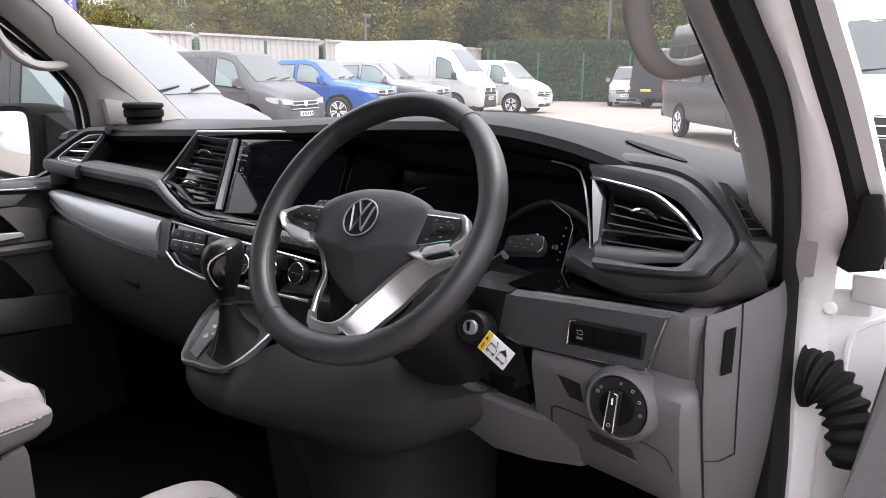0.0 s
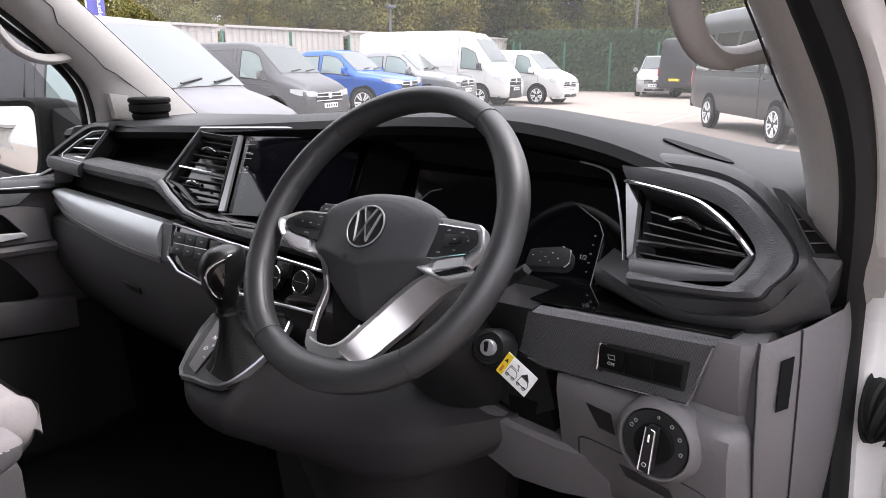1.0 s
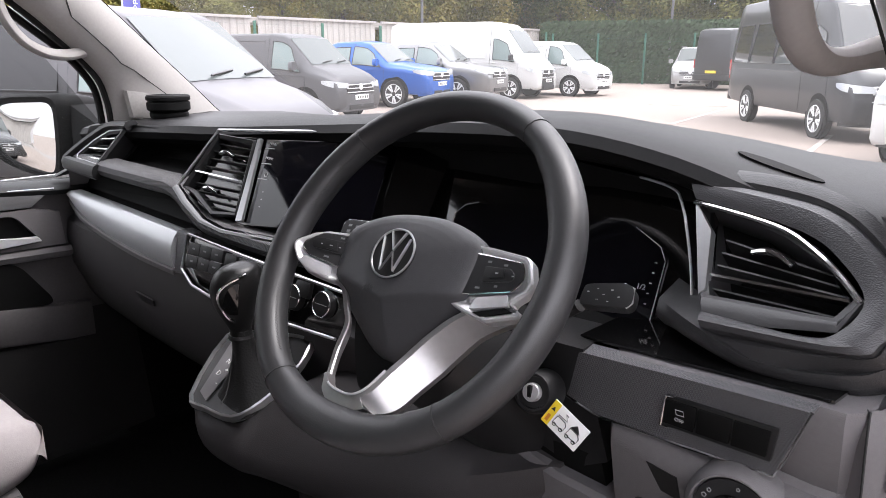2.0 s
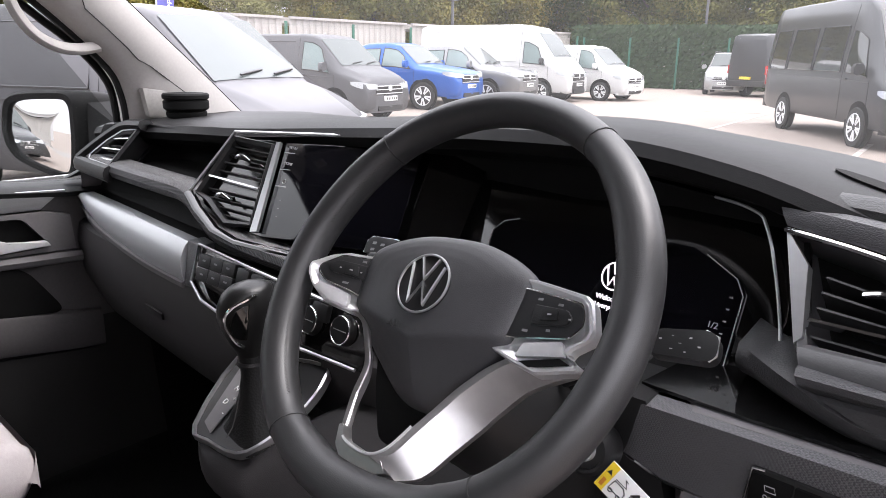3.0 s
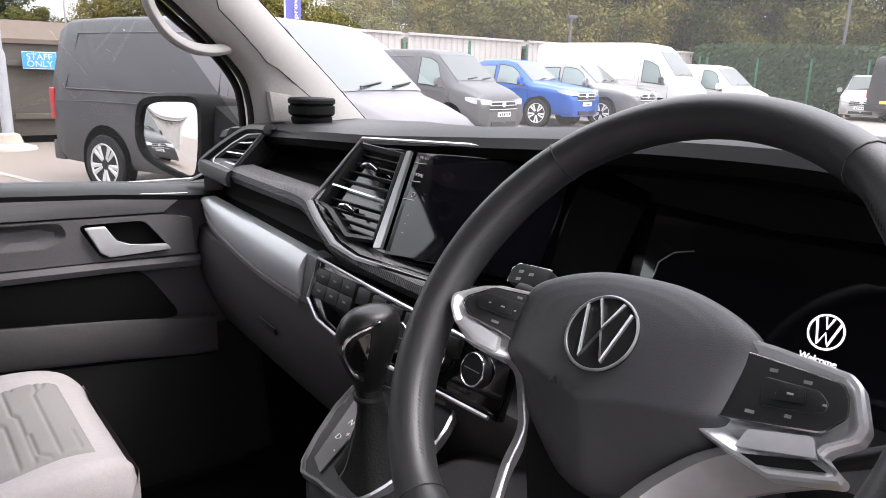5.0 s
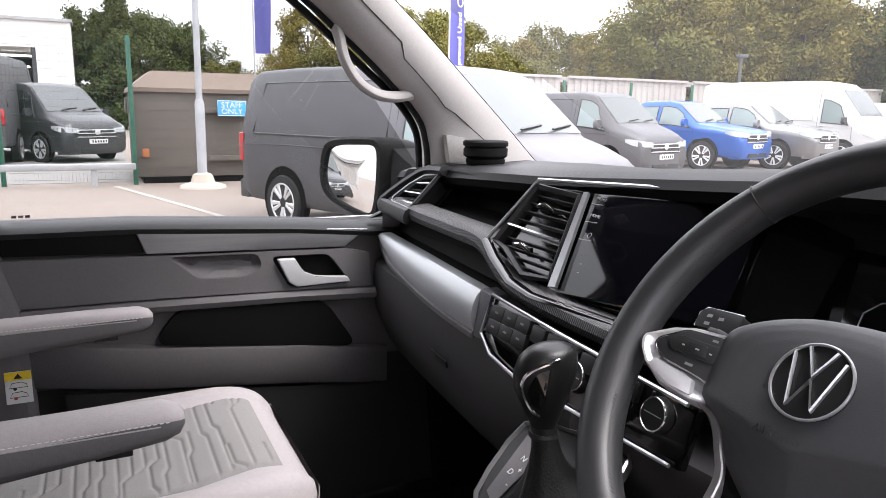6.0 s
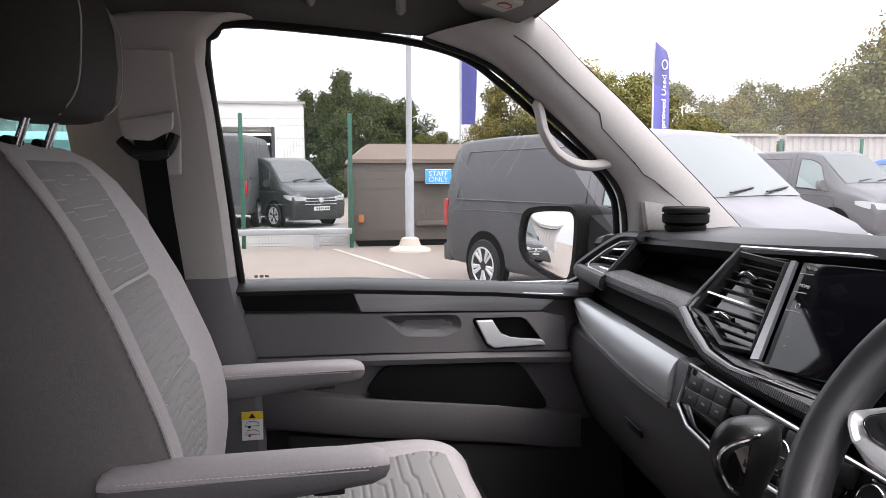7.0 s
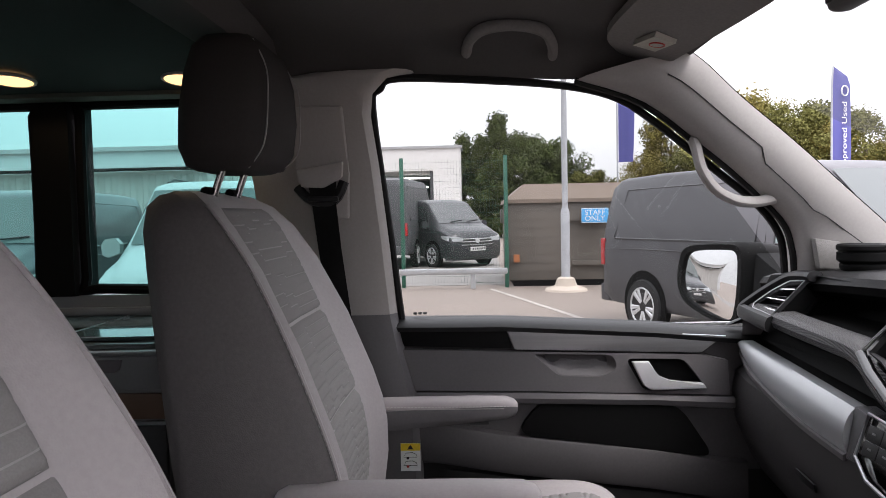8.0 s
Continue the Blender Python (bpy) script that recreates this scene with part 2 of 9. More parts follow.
def loft(bm, rings, closed=True, cap=True):
    rows = [[bm.verts.new(p) for p in ring] for ring in rings]
    k = len(rows[0])
    for a, b in zip(rows, rows[1:]):
        for i in range(k if closed else k - 1):
            j = (i + 1) % k
            bm.faces.new((a[i], a[j], b[j], b[i]))
    if cap and closed:
        bm.faces.new(rows[0][::-1])
        bm.faces.new(rows[-1])
    return bm


def smooth_line(pts, per=6, closed=False):
    """Catmull-Rom through pts."""
    pts = [Vector(p) for p in pts]
    k = len(pts)
    out = []
    for i in range(k if closed else k - 1):
        p0, p1, p2, p3 = (pts[(i + d) % k] if closed else pts[min(max(i + d, 0), k - 1)] for d in (-1, 0, 1, 2))
        for s in range(per):
            t = s / per
            out.append(0.5 * (2 * p1 + (p2 - p0) * t + (2 * p0 - 5 * p1 + 4 * p2 - p3) * t * t + (3 * p1 - p0 - 3 * p2 + p3) * t ** 3))
    if not closed:
        out.append(pts[-1])
    return out


def tube(bm, pts, r, n=10, closed=False, squash=1.0, up=None, cap=True):
    """A round or flattened bar along pts; r a number or one per point."""
    pts = [Vector(p) for p in pts]
    k = len(pts)
    rings = []
    side = None
    for i, p in enumerate(pts):
        d = (pts[(i + 1) % k] - pts[i - 1]) if closed else (pts[min(i + 1, k - 1)] - pts[max(i - 1, 0)])
        d.normalize()
        ref = Vector(up) if up is not None else (side if side is not None else (Vector((0, 0, 1)) if abs(d.z) < 0.9 else Vector((1, 0, 0))))
        side = (ref - d * ref.dot(d)).normalized()
        other = d.cross(side)
        q = r[i] if isinstance(r, (list, tuple)) else r
        rings.append([p + side * (q * math.cos(a)) + other * (q * squash * math.sin(a)) for a in (2 * math.pi * j / n for j in range(n))])
    if closed:
        rings.append(rings[0])
        rows = [[bm.verts.new(v) for v in ring] for ring in rings[:-1]]
        for i in range(k):
            a, b = rows[i], rows[(i + 1) % k]
            for j in range(n):
                bm.faces.new((a[j], a[(j + 1) % n], b[(j + 1) % n], b[j]))
        return bm
    return loft(bm, rings, True, cap)


def lathe(bm, profile, at, axis, n=24):
    """Profile of (radius, height) turned round axis at a point."""
    axis = Vector(axis).normalized()
    u = axis.orthogonal().normalized()
    w = axis.cross(u)
    at = Vector(at)
    rings = [[at + axis * h + (u * math.cos(a) + w * math.sin(a)) * max(r, 1e-5) for a in (2 * math.pi * j / n for j in range(n))] for r, h in profile]
    return loft(bm, rings)


class Plane:
    """A flat working face: o origin, u to the right, v up along the face, n out of it."""

    def __init__(self, o, n, u=(1, 0, 0)):
        self.o, self.n = Vector(o), Vector(n).normalized()
        u = Vector(u)
        self.u = (u - self.n * u.dot(self.n)).normalized()
        self.v = self.n.cross(self.u)

    def p(self, a, b, c=0.0):
        return self.o + self.u * a + self.v * b + self.n * c

    def at(self, x, z, c=0.0):
        """The point of the face at this world x and z."""
        r = Vector((x, 0, z)) - Vector((self.o.x, 0, self.o.z))
        det = self.u.x * self.v.z - self.v.x * self.u.z
        a = (r.x * self.v.z - self.v.x * r.z) / det
        b = (self.u.x * r.z - r.x * self.u.z) / det
        return self.p(a, b, c)


def lettering(name, text, size, plane_m, material, parent, label="", depth=0.0004):
    cu = bpy.data.curves.new(name, "FONT")
    cu.body, cu.size, cu.extrude, cu.align_x, cu.align_y = text, size, depth, "CENTER", "CENTER"
    tmp = bpy.data.objects.new(name, cu)
    scene.collection.objects.link(tmp)
    bpy.context.view_layer.update()
    me = bpy.data.meshes.new_from_object(tmp.evaluated_get(bpy.context.evaluated_depsgraph_get()))
    bpy.data.objects.remove(tmp)
    me.transform(plane_m)
    me.materials.clear()
    me.materials.append(material)
    ob = new(name, me)
    ob.parent = parent
    if parent is not None and parent.parent is None:
        ob.matrix_parent_inverse = Matrix.Translation(parent.location).inverted()
    return tagged(ob, label)


def facing(pl, a, b, c):
    """Matrix of a flat thing at (a, b, c) of a working face."""
    m = Matrix((pl.u, pl.v, pl.n)).transposed().to_4x4()
    m.translation = pl.p(a, b, c)
    return m


def lerp_linear(table, x):
    for (x0, *a), (x1, *b) in zip(table, table[1:]):
        if x <= x1:
            t = max((x - x0) / (x1 - x0), 0)
            return [p + (q - p) * t for p, q in zip(a, b)]
    return list(table[-1][1:])


def lerp_table(table, x):
    for (x0, *a), (x1, *b) in zip(table, table[1:]):
        if x <= x1:
            t = max((x - x0) / (x1 - x0), 0)
            t = t * t * (3 - 2 * t)
            return [p + (q - p) * t for p, q in zip(a, b)]
    return list(table[-1][1:])

# ---- the camper van's shell round the camera ----

bm = box(B(), (-0.93, -3.4, 0.50), (0.93, 1.0, 0.56))
structure("floor", bm, carpet, "black carpeted cab floor of the camper van", "floor")

# headliner: shallow shell with rounded sides
bm = B()
rings = []
for y, z in ((0.035, 1.830), (0.0, 1.850), (-0.08, 1.868), (-0.35, 1.882), (-0.6, 1.886), (-0.78, 1.888)):
    rings.append([V(x, y - 0.10 * (1 - abs(x) / 0.7) * -1 * (1 if y > -0.2 else 0) + 0.0, z - d) for x, d in
                  ((-0.725, 0.090), (-0.712, 0.055), (-0.675, 0.020), (-0.5, 0.0), (0, -0.012), (0.5, 0.0), (0.675, 0.020), (0.712, 0.055), (0.725, 0.090))])
rows = rings + [[p + V(0, 0, 0.05) for p in ring] for ring in reversed(rings)]
loft(bm, rows, closed=False)
structure("ceiling", bm, liner, "dark grey cloth headliner over the cab", "ceiling")

# rear roof with the folded bed underside, darker and lower
bm = B()
prof = [(-0.80, 1.80), (-0.62, 1.83), (0.62, 1.83), (0.80, 1.80)]
loft(bm, [[V(x, y, z) for x, z in prof] + [V(x, y, z + 0.08) for x, z in reversed(prof)] for y in (-0.79, -2.0, -3.4)])
structure("ceiling_rear", bm, mat("dark roof bed cloth", (0.022, 0.025, 0.025), 0.9, bump=0.4, bump_scale=900), "dark roof bed underside over the living area", "ceiling")
bm = box(B(), (-0.76, -0.86, 1.815), (0.76, -0.775, 1.90), 0.02)
structure("trim_roof_step", bm, liner, "rounded cloth step between headliner and roof bed", "trim")

# left side wall behind the B pillar, with two window openings
def wall_strip(name, material, label, y0, y1, z0, z1, x0=-0.95, x1=-0.86, r=0.0):
    return structure(name, box(B(), (x0, y0, z0), (x1, y1, z1), r), material, label, "wall")


wall_strip("wall_left_low", cabinet_grey, "grey lower side wall behind the cabinets", -3.4, -0.80, 0.5, 1.345)
wall_strip("wall_left_top", matt_black, "black side wall strip over the windows", -3.4, -0.80, 1.785, 1.95)
wall_strip("wall_left_post", matt_black, "black post between two side windows", -1.385, -1.30, 1.345, 1.785, x1=-0.845)
wall_strip("wall_left_rear", matt_black, "black rear side wall", -3.4, -2.2, 1.345, 1.785)
wall_strip("wall_left_front", matt_black, "black window edge behind the B pillar", -0.86, -0.80, 1.345, 1.785)
structure("wall_rear", box(B(), (-0.95, -3.45, 0.5), (0.95, -3.40, 1.95)), cabinet_grey, "grey closed tail wall of the camper", "wall")
wall_strip("wall_right_rear", cabinet_grey, "grey right side wall of the living area", -3.4, -0.98, 0.5, 1.345, x0=0.86, x1=0.95)
wall_strip("wall_right_top", matt_black, "black strip over the right side windows", -3.4, -0.98, 1.80, 1.95, x0=0.80, x1=0.95)
wall_strip("wall_right_post", matt_black, "dark right side post", -1.6, -0.98, 1.345, 1.80, x0=0.86, x1=0.95)
structure("roof_skin", box(B(), (-0.80, -3.45, 1.955), (0.80, 0.0, 1.975)), white_paint, "white painted roof skin of the van", "roof")

structure("b_pillar_right", box(B(), (0.79, -0.98, 0.5), (0.90, -0.60, 1.95), 0.03), pale_trim, "pale door pillar behind the driver's seat", "pillar")
# bulkhead below the windscreen
structure("kick_panel_left", box(B(), (-0.93, 0.28, 0.5), (-0.815, 1.0, 1.29)), matt_black, "black side panel of the passenger footwell", "wall")
structure("kick_panel_right", box(B(), (0.80, 0.36, 0.5), (0.86, 1.0, 1.29)), matt_black, "black side panel of the driver footwell", "wall")
structure("bulkhead", box(B(), (-0.9, 1.0, 0.5), (0.9, 1.05, 1.34)), matt_black, "black front bulkhead under the windscreen", "wall")

# windscreen, slightly bowed
def screen_pt(s, t):
    x = s * (0.80 - 0.12 * t)
    y = 0.98 - 0.93 * t + 0.06 * (1 - s * s) * (1 - 0.3 * t)
    return V(x, y, 1.345 + 0.475 * t + 0.02 * math.sin(t * math.pi))


bm = loft(B(), [[screen_pt(i / 8 - 1, t / 6) for i in range(17)] for t in range(7)], closed=False)
screen = tagged(finish("windscreen", bm, screen_glass), "clear laminated windscreen of the camper van", "window", kind="structure")
screen.visible_shadow = False


# ---- dashboard ----
dash = thing("dashboard", (0, 0.45, 0.6), "black and grey dashboard with silver trim across the cab", "dashboard")

# x, front edge y, top z
LIP = [(-0.84, 0.245, 1.372), (-0.70, 0.262, 1.386), (-0.45, 0.262, 1.402), (-0.27, 0.262, 1.412), (-0.05, 0.285, 1.428), (0.10, 0.285, 1.440),
       (0.25, 0.268, 1.452), (0.42, 0.262, 1.456), (0.55, 0.262, 1.440), (0.65, 0.250, 1.416), (0.73, 0.238, 1.394), (0.79, 0.232, 1.372), (0.84, 0.228, 1.345)]
LIP_LINE = [tuple(p) for p in smooth_line(LIP, 8)]
XS = [-0.84 + 1.68 * i / 56 for i in range(57)]
rings = []
for x in XS:
    y, z = lerp_linear(LIP_LINE, x)
    rings.append([V(x, y + 0.05, z - 0.05), V(x, y + 0.004, z - 0.036), V(x, y - 0.004, z - 0.022), V(x, y + 0.004, z - 0.009), V(x, y + 0.03, z - 0.001),
                  V(x, y + 0.10, z + 0.003), V(x, 0.52, z * 0.6 + 1.405 * 0.4), V(x, 0.80, 1.372), V(x, 1.0, 1.34), V(x, 1.0, 1.28)])
bm = loft(B(), rings, closed=True)
for i, f in enumerate(list(bm.faces)):
    f.material_index = int(i % 10 in (0, 1, 9) and i < 10 * (len(rings) - 1))
part("top_pad", bm, (soft_black, matt_black), dash, "black grained soft dash top")

# dark core behind all panels
rings = []
for x in (-0.84, -0.5, -0.3, -0.1, 0.1, 0.35, 0.6, 0.84):
    y, z = lerp_linear(LIP_LINE, x)
    rings.append([V(x, y + 0.05, z - 0.045), V(x, 0.335, 1.33), V(x, 0.29, 1.27), V(x, 0.21, 1.20), V(x, 0.24, 1.10), V(x, 0.45, 0.95), V(x, 0.95, 0.95), V(x, 0.95, 1.33)])
part("core", loft(B(), rings), matt_black, dash)

# passenger shelf: dark tray, padded knurled lip below it
FL = Plane((-0.632, 0.250, 1.374), (0.0, -0.745, 0.667))
bm = B()
rings = []
for x in (-0.64, -0.5, -0.33, -0.22):
    rings.append([V(x, 0.195, 1.300), V(x, 0.33, 1.312), V(x, 0.345, 1.37), V(x, 0.262, 1.384)])
loft(bm, rings, closed=False)
part("open_shelf", bm, matt_black, dash, "open black shelf in front of the passenger")

band_line = [(-0.80, 0.200, 1.300), (-0.74, 0.188, 1.298), (-0.62, 0.183, 1.293), (-0.45, 0.181, 1.290), (-0.345, 0.180, 1.286), (-0.27, 0.168, 1.262),
             (-0.20, 0.160, 1.243), (-0.08, 0.166, 1.232), (0.06, 0.178, 1.226), (0.20, 0.192, 1.222)]
bm = B()
line = smooth_line(band_line, 6)
rings = []
for p in line:
    rings.append([p + V(0, dy, dz) for dy, dz in ((0.05, 0.020), (0.012, 0.019), (0.001, 0.013), (-0.003, 0.003), (0.002, -0.008), (0.014, -0.014), (0.05, -0.014))])
loft(bm, rings)
part("padded_lip", bm, knurl, dash, "black knurled padded lip under the shelf")
# glossy dark slots under the lip
bm = prism(B(), [V(-0.80, 0.235, 1.287), V(-0.27, 0.222, 1.262), (-0.27, 0.20, 1.228), (-0.80, 0.225, 1.236)], (0, 0.03, 0))
part("slot", bm, matt_black, dash)

# silver strip: tapers to a point by the door
top = smooth_line([(-0.797, 0.187, 1.233), (-0.70, 0.178, 1.234), (-0.55, 0.168, 1.233), (-0.40, 0.156, 1.232), (-0.268, 0.148, 1.230)], 5)
low = smooth_line([(-0.800, 0.186, 1.214), (-0.70, 0.166, 1.192), (-0.55, 0.150, 1.178), (-0.40, 0.138, 1.170), (-0.262, 0.132, 1.168)], 5)
rings = []
for a, b in zip(top, low):
    rings.append([a + V(0, 0.02, 0)] + [a.lerp(b, t / 9) + V(0, -0.009, 0.004) * math.sin(math.pi * t / 9) ** 0.8 for t in range(10)] + [b + V(0, 0.025, 0)])
part("decor_strip", loft(B(), rings), strip_silver, dash, "glossy silver decor strip")
rings = [[b + V(0, 0.001, -0.001), b + V(0, -0.004, -0.003), b + V(0, -0.003, -0.012), b + V(0, 0.02, -0.012)] for b in low]
part("strip_edge", loft(B(), rings), grey, dash)
bm = prism(B(), [V(-0.268, 0.147, 1.233), V(-0.222, 0.140, 1.233), V(-0.215, 0.128, 1.165), V(-0.262, 0.131, 1.160)], (0, 0.03, 0), 0.003)
part("strip_end", bm, weave, dash, "ribbed grey end of the decor strip")

# glove box front, rolling under
rings = []
for x, dy in ((-0.82, 0.045), (-0.7, 0.025), (-0.45, 0.008), (-0.26, 0.0), (-0.1, 0.0), (0.0, 0.0)):
    rings.append([V(x, y + dy, z) for y, z in ((0.16, 1.180), (0.135, 1.166), (0.128, 1.130), (0.135, 1.06), (0.17, 0.98), (0.24, 0.90), (0.36, 0.84), (0.60, 0.80), (0.60, 1.18))])
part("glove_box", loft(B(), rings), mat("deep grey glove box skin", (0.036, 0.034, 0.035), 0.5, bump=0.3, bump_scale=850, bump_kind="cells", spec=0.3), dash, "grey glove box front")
bm = prism(B(), [V(-0.41, 0.132, 1.093), V(-0.345, 0.131, 1.090), V(-0.352, 0.136, 1.075), V(-0.40, 0.136, 1.077)], (0, -0.004, 0), 0.001)
part("glove_box_latch", bm, black, dash)

# left air vent
def slat(bm, a, b, depth, n, thick=0.0016):
    a, b, n = Vector(a), Vector(b), Vector(n)
    up = (b - a).cross(n).normalized() * thick
    prism(bm, [a - up, b - up, b + up, a + up], n * -depth)


def air_vent(name, pl, outline, surround, bars, tabs, chromes, label, frame_w=0.006):
    """outline: (x, z) corners; bars: dark louvres; chromes: bright louvres; tabs: thumb slides."""
    vent = part(name, prism(B(), [pl.at(x, z, -0.045) for x, z in outline], pl.n * 0.004), matt_black, dash, label)
    pts = [pl.at(x, z, 0.002) for x, z in outline]
    k = len(pts)
    mid = sum(pts, Vector()) / k
    bm = B()
    inner = [p + (mid - p).normalized() * 0.007 - pl.n * 0.004 for p in pts]
    deep = [p + (mid - p).normalized() * 0.014 - pl.n * 0.046 for p in pts]
    outer = [p - (mid - p).normalized() * 0.004 - pl.n * 0.006 for p in pts]
    loft(bm, [outer, pts, inner, deep], closed=True, cap=False)
    part("vent_frame", bm, surround, vent)
    for (x0, z0), (x1, z1) in bars:
        bm = B()
        slat(bm, pl.at(x0, z0, -0.008), pl.at(x1, z1, -0.008), 0.022, pl.n + V(0, 0, 0.35), 0.0010)
        part("louvre", bm, black, vent)
    for (x0, z0), (x1, z1) in chromes:
        bm = B()
        slat(bm, pl.at(x0, z0, 0.0), pl.at(x1, z1, 0.0), 0.012, pl.n, 0.0013)
        part("chrome_louvre", bm, chrome, vent, "bright chrome louvre")
    for x, z, w in tabs:
        bm = tube(B(), smooth_line([pl.at(x - w, z, 0.0), pl.at(x, z + 0.002, 0.006), pl.at(x + w, z - 0.003, 0.0)], 4), 0.0032, 8, squash=1.6)
        part("thumb_slide", bm, chrome, vent, "chrome thumb slide")
    return vent


left_outline = [(-0.636, 1.372), (-0.690, 1.366), (-0.725, 1.345), (-0.752, 1.316), (-0.742, 1.308), (-0.645, 1.305)]
air_vent("left_vent", FL, left_outline, black,
         [((-0.652, 1.3655), (-0.690, 1.3600)), ((-0.650, 1.3450), (-0.722, 1.3410)), ((-0.648, 1.3250), (-0.742, 1.3220))], [],
         [((-0.651, 1.3560), (-0.712, 1.3505)), ((-0.649, 1.3350), (-0.732, 1.3315)), ((-0.647, 1.3155), (-0.746, 1.3140))], "side air vent with chrome edge beside the passenger door")
part("vent_edge", tube(B(), [FL.at(x, z, 0.003) for x, z in left_outline], 0.0013, 6, closed=True), silver, dash, "satin silver vent edge")
# rounded black cheek round the left vent
cheek = smooth_line([FL.at(x, z, -0.002) for x, z in ((-0.625, 1.384), (-0.70, 1.378), (-0.745, 1.353), (-0.783, 1.318), (-0.790, 1.300), (-0.74, 1.296), (-0.63, 1.293))], 5)
part("vent_cheek", tube(B(), cheek, 0.011, 8, squash=1.5), black, dash)
bm = prism(B(), [V(-0.78, 0.24, 1.375), V(-0.845, 0.30, 1.36), V(-0.845, 0.25, 1.285), V(-0.785, 0.20, 1.292)], (0, 0.06, 0), 0.006)
part("dash_end", bm, black, dash)
bm = prism(B(), [V(-0.765, 0.175, 1.283), V(-0.84, 0.24, 1.29), V(-0.845, 0.245, 1.225), V(-0.80, 0.187, 1.235)], (0, 0.07, 0), 0.006)
part("dash_end_low", bm, dark_grey, dash)

# centre panel with vents and touch screen
FC = Plane((-0.268, 0.240, 1.398), (0.15, -0.834, 0.531))
panel_outline = [(-0.268, 1.397), (-0.300, 1.302), (-0.262, 1.279), (-0.210, 1.256), (-0.150, 1.247), (0.06, 1.243), (0.20, 1.245), (0.20, 1.41)]
panel = part("centre_panel", prism(B(), [FC.at(x, z, -0.03) for x, z in panel_outline], FC.n * 0.012), piano, dash, "glossy black centre panel")
edge = [FC.at(x, z, 0.0) for x, z in ((0.10, 1.4085), (-0.06, 1.408), (-0.262, 1.3995), (-0.301, 1.303))]
part("silver_edge", tube(B(), edge, 0.0030, 6, squash=1.5), silver, panel, "satin silver panel edge")
edge = [FC.at(x, z, 0.0) for x, z in ((-0.300, 1.302), (-0.262, 1.281), (-0.205, 1.257), (-0.150, 1.248), (0.0, 1.245), (0.18, 1.246))]
part("gloss_edge", tube(B(), edge, 0.0050, 8, squash=1.8), piano, panel, "gloss black panel edge")
bm = B()
prism(bm, [FC.at(x, z, -0.004) for x, z in ((-0.162, 1.390), (-0.154, 1.391), (-0.120, 1.266), (-0.133, 1.264))], FC.n * 0.006)
part("silver_divider", bm, silver, panel, "satin silver bar beside the screen")
vent_outline = [(-0.262, 1.392), (-0.172, 1.386), (-0.142, 1.272), (-0.196, 1.268), (-0.258, 1.296), (-0.288, 1.304)]
FCv = Plane(FC.p(0, 0, -0.002), FC.n)
air_vent("centre_vent", FCv, vent_outline, black,
         [((-0.262, 1.380), (-0.172, 1.375)), ((-0.266, 1.368), (-0.168, 1.363)), ((-0.270, 1.356), (-0.165, 1.351)), ((-0.275, 1.343), (-0.162, 1.338)),
          ((-0.275, 1.315), (-0.154, 1.310)), ((-0.262, 1.303), (-0.150, 1.298)), ((-0.246, 1.292), (-0.147, 1.287)), ((-0.225, 1.282), (-0.145, 1.277))],
         [(-0.218, 1.362, 0.017), (-0.222, 1.304, 0.017)], [((-0.278, 1.331), (-0.160, 1.323))], "centre air vent with chrome slides")
# touch screen: glass with a row of touch keys
bm = prism(B(), [FC.at(x, z, -0.012) for x, z in ((-0.150, 1.394), (0.10, 1.402), (0.12, 1.272), (-0.117, 1.262))], FC.n * 0.006, 0.002)
touch = part("touch_screen", bm, screen_black, panel, "dark touch screen, switched off")
for i in range(3):
    z = 1.3785 - i * 0.0235
    x = -0.137 + i * 0.006
    bm = prism(B(), [FC.at(x - 0.007, z, -0.006), FC.at(x + 0.014, z + 0.0004, -0.006), FC.at(x + 0.014, z + 0.0014, -0.006), FC.at(x - 0.007, z + 0.001, -0.006)], FC.n * 0.0006)
    part("key_line", bm, pale_ink, touch)
for text, x, z, s in (("MENU", -0.131, 1.3865, 0.0062), ("HOME", -0.126, 1.3640, 0.0062)):
    q = FC.at(x, z)
    d = q - FC.o
    lettering("key_legend", text, s, facing(FC, d.dot(FC.u), d.dot(FC.v), -0.0055), pale_ink, touch)
part("power_mark", tube(B(), [FC.at(-0.118 + 0.003 * math.cos(a), 1.339 + 0.003 * math.sin(a), -0.0055) for a in (math.pi * 2 * i / 12 for i in range(12))], 0.0005, 4, closed=True), pale_ink, touch)
for i, z in enumerate((1.313, 1.302, 1.291)):
    bm = prism(B(), [FC.at(-0.111 + i * 0.003, z, -0.006), FC.at(-0.108 + i * 0.003, z, -0.006), FC.at(-0.108 + i * 0.003, z + 0.001, -0.006)], FC.n * 0.0006)
    part("touch_mark", bm, pale_ink, touch)

# lower switch row and climate panel
FP = Plane((-0.225, 0.137, 1.239), (0.0, -0.95, 0.30))
bm = prism(B(), [FP.at(x, z, -0.02) for x, z in ((-0.225, 1.237), (0.19, 1.222), (0.19, 1.160), (-0.10, 1.150), (-0.19, 1.160), (-0.224, 1.178))], FP.n * 0.012, 0.003)
climate = part("climate_panel", bm, piano, dash, "gloss black switch and climate panel")
edge = [FP.at(x, z, -0.004) for x, z in ((0.18, 1.222), (-0.05, 1.229), (-0.218, 1.237), (-0.219, 1.180), (-0.18, 1.160), (-0.10, 1.151), (0.18, 1.161))]
part("silver_edge", tube(B(), edge, 0.0026, 6), silver, climate, "satin silver panel edge")
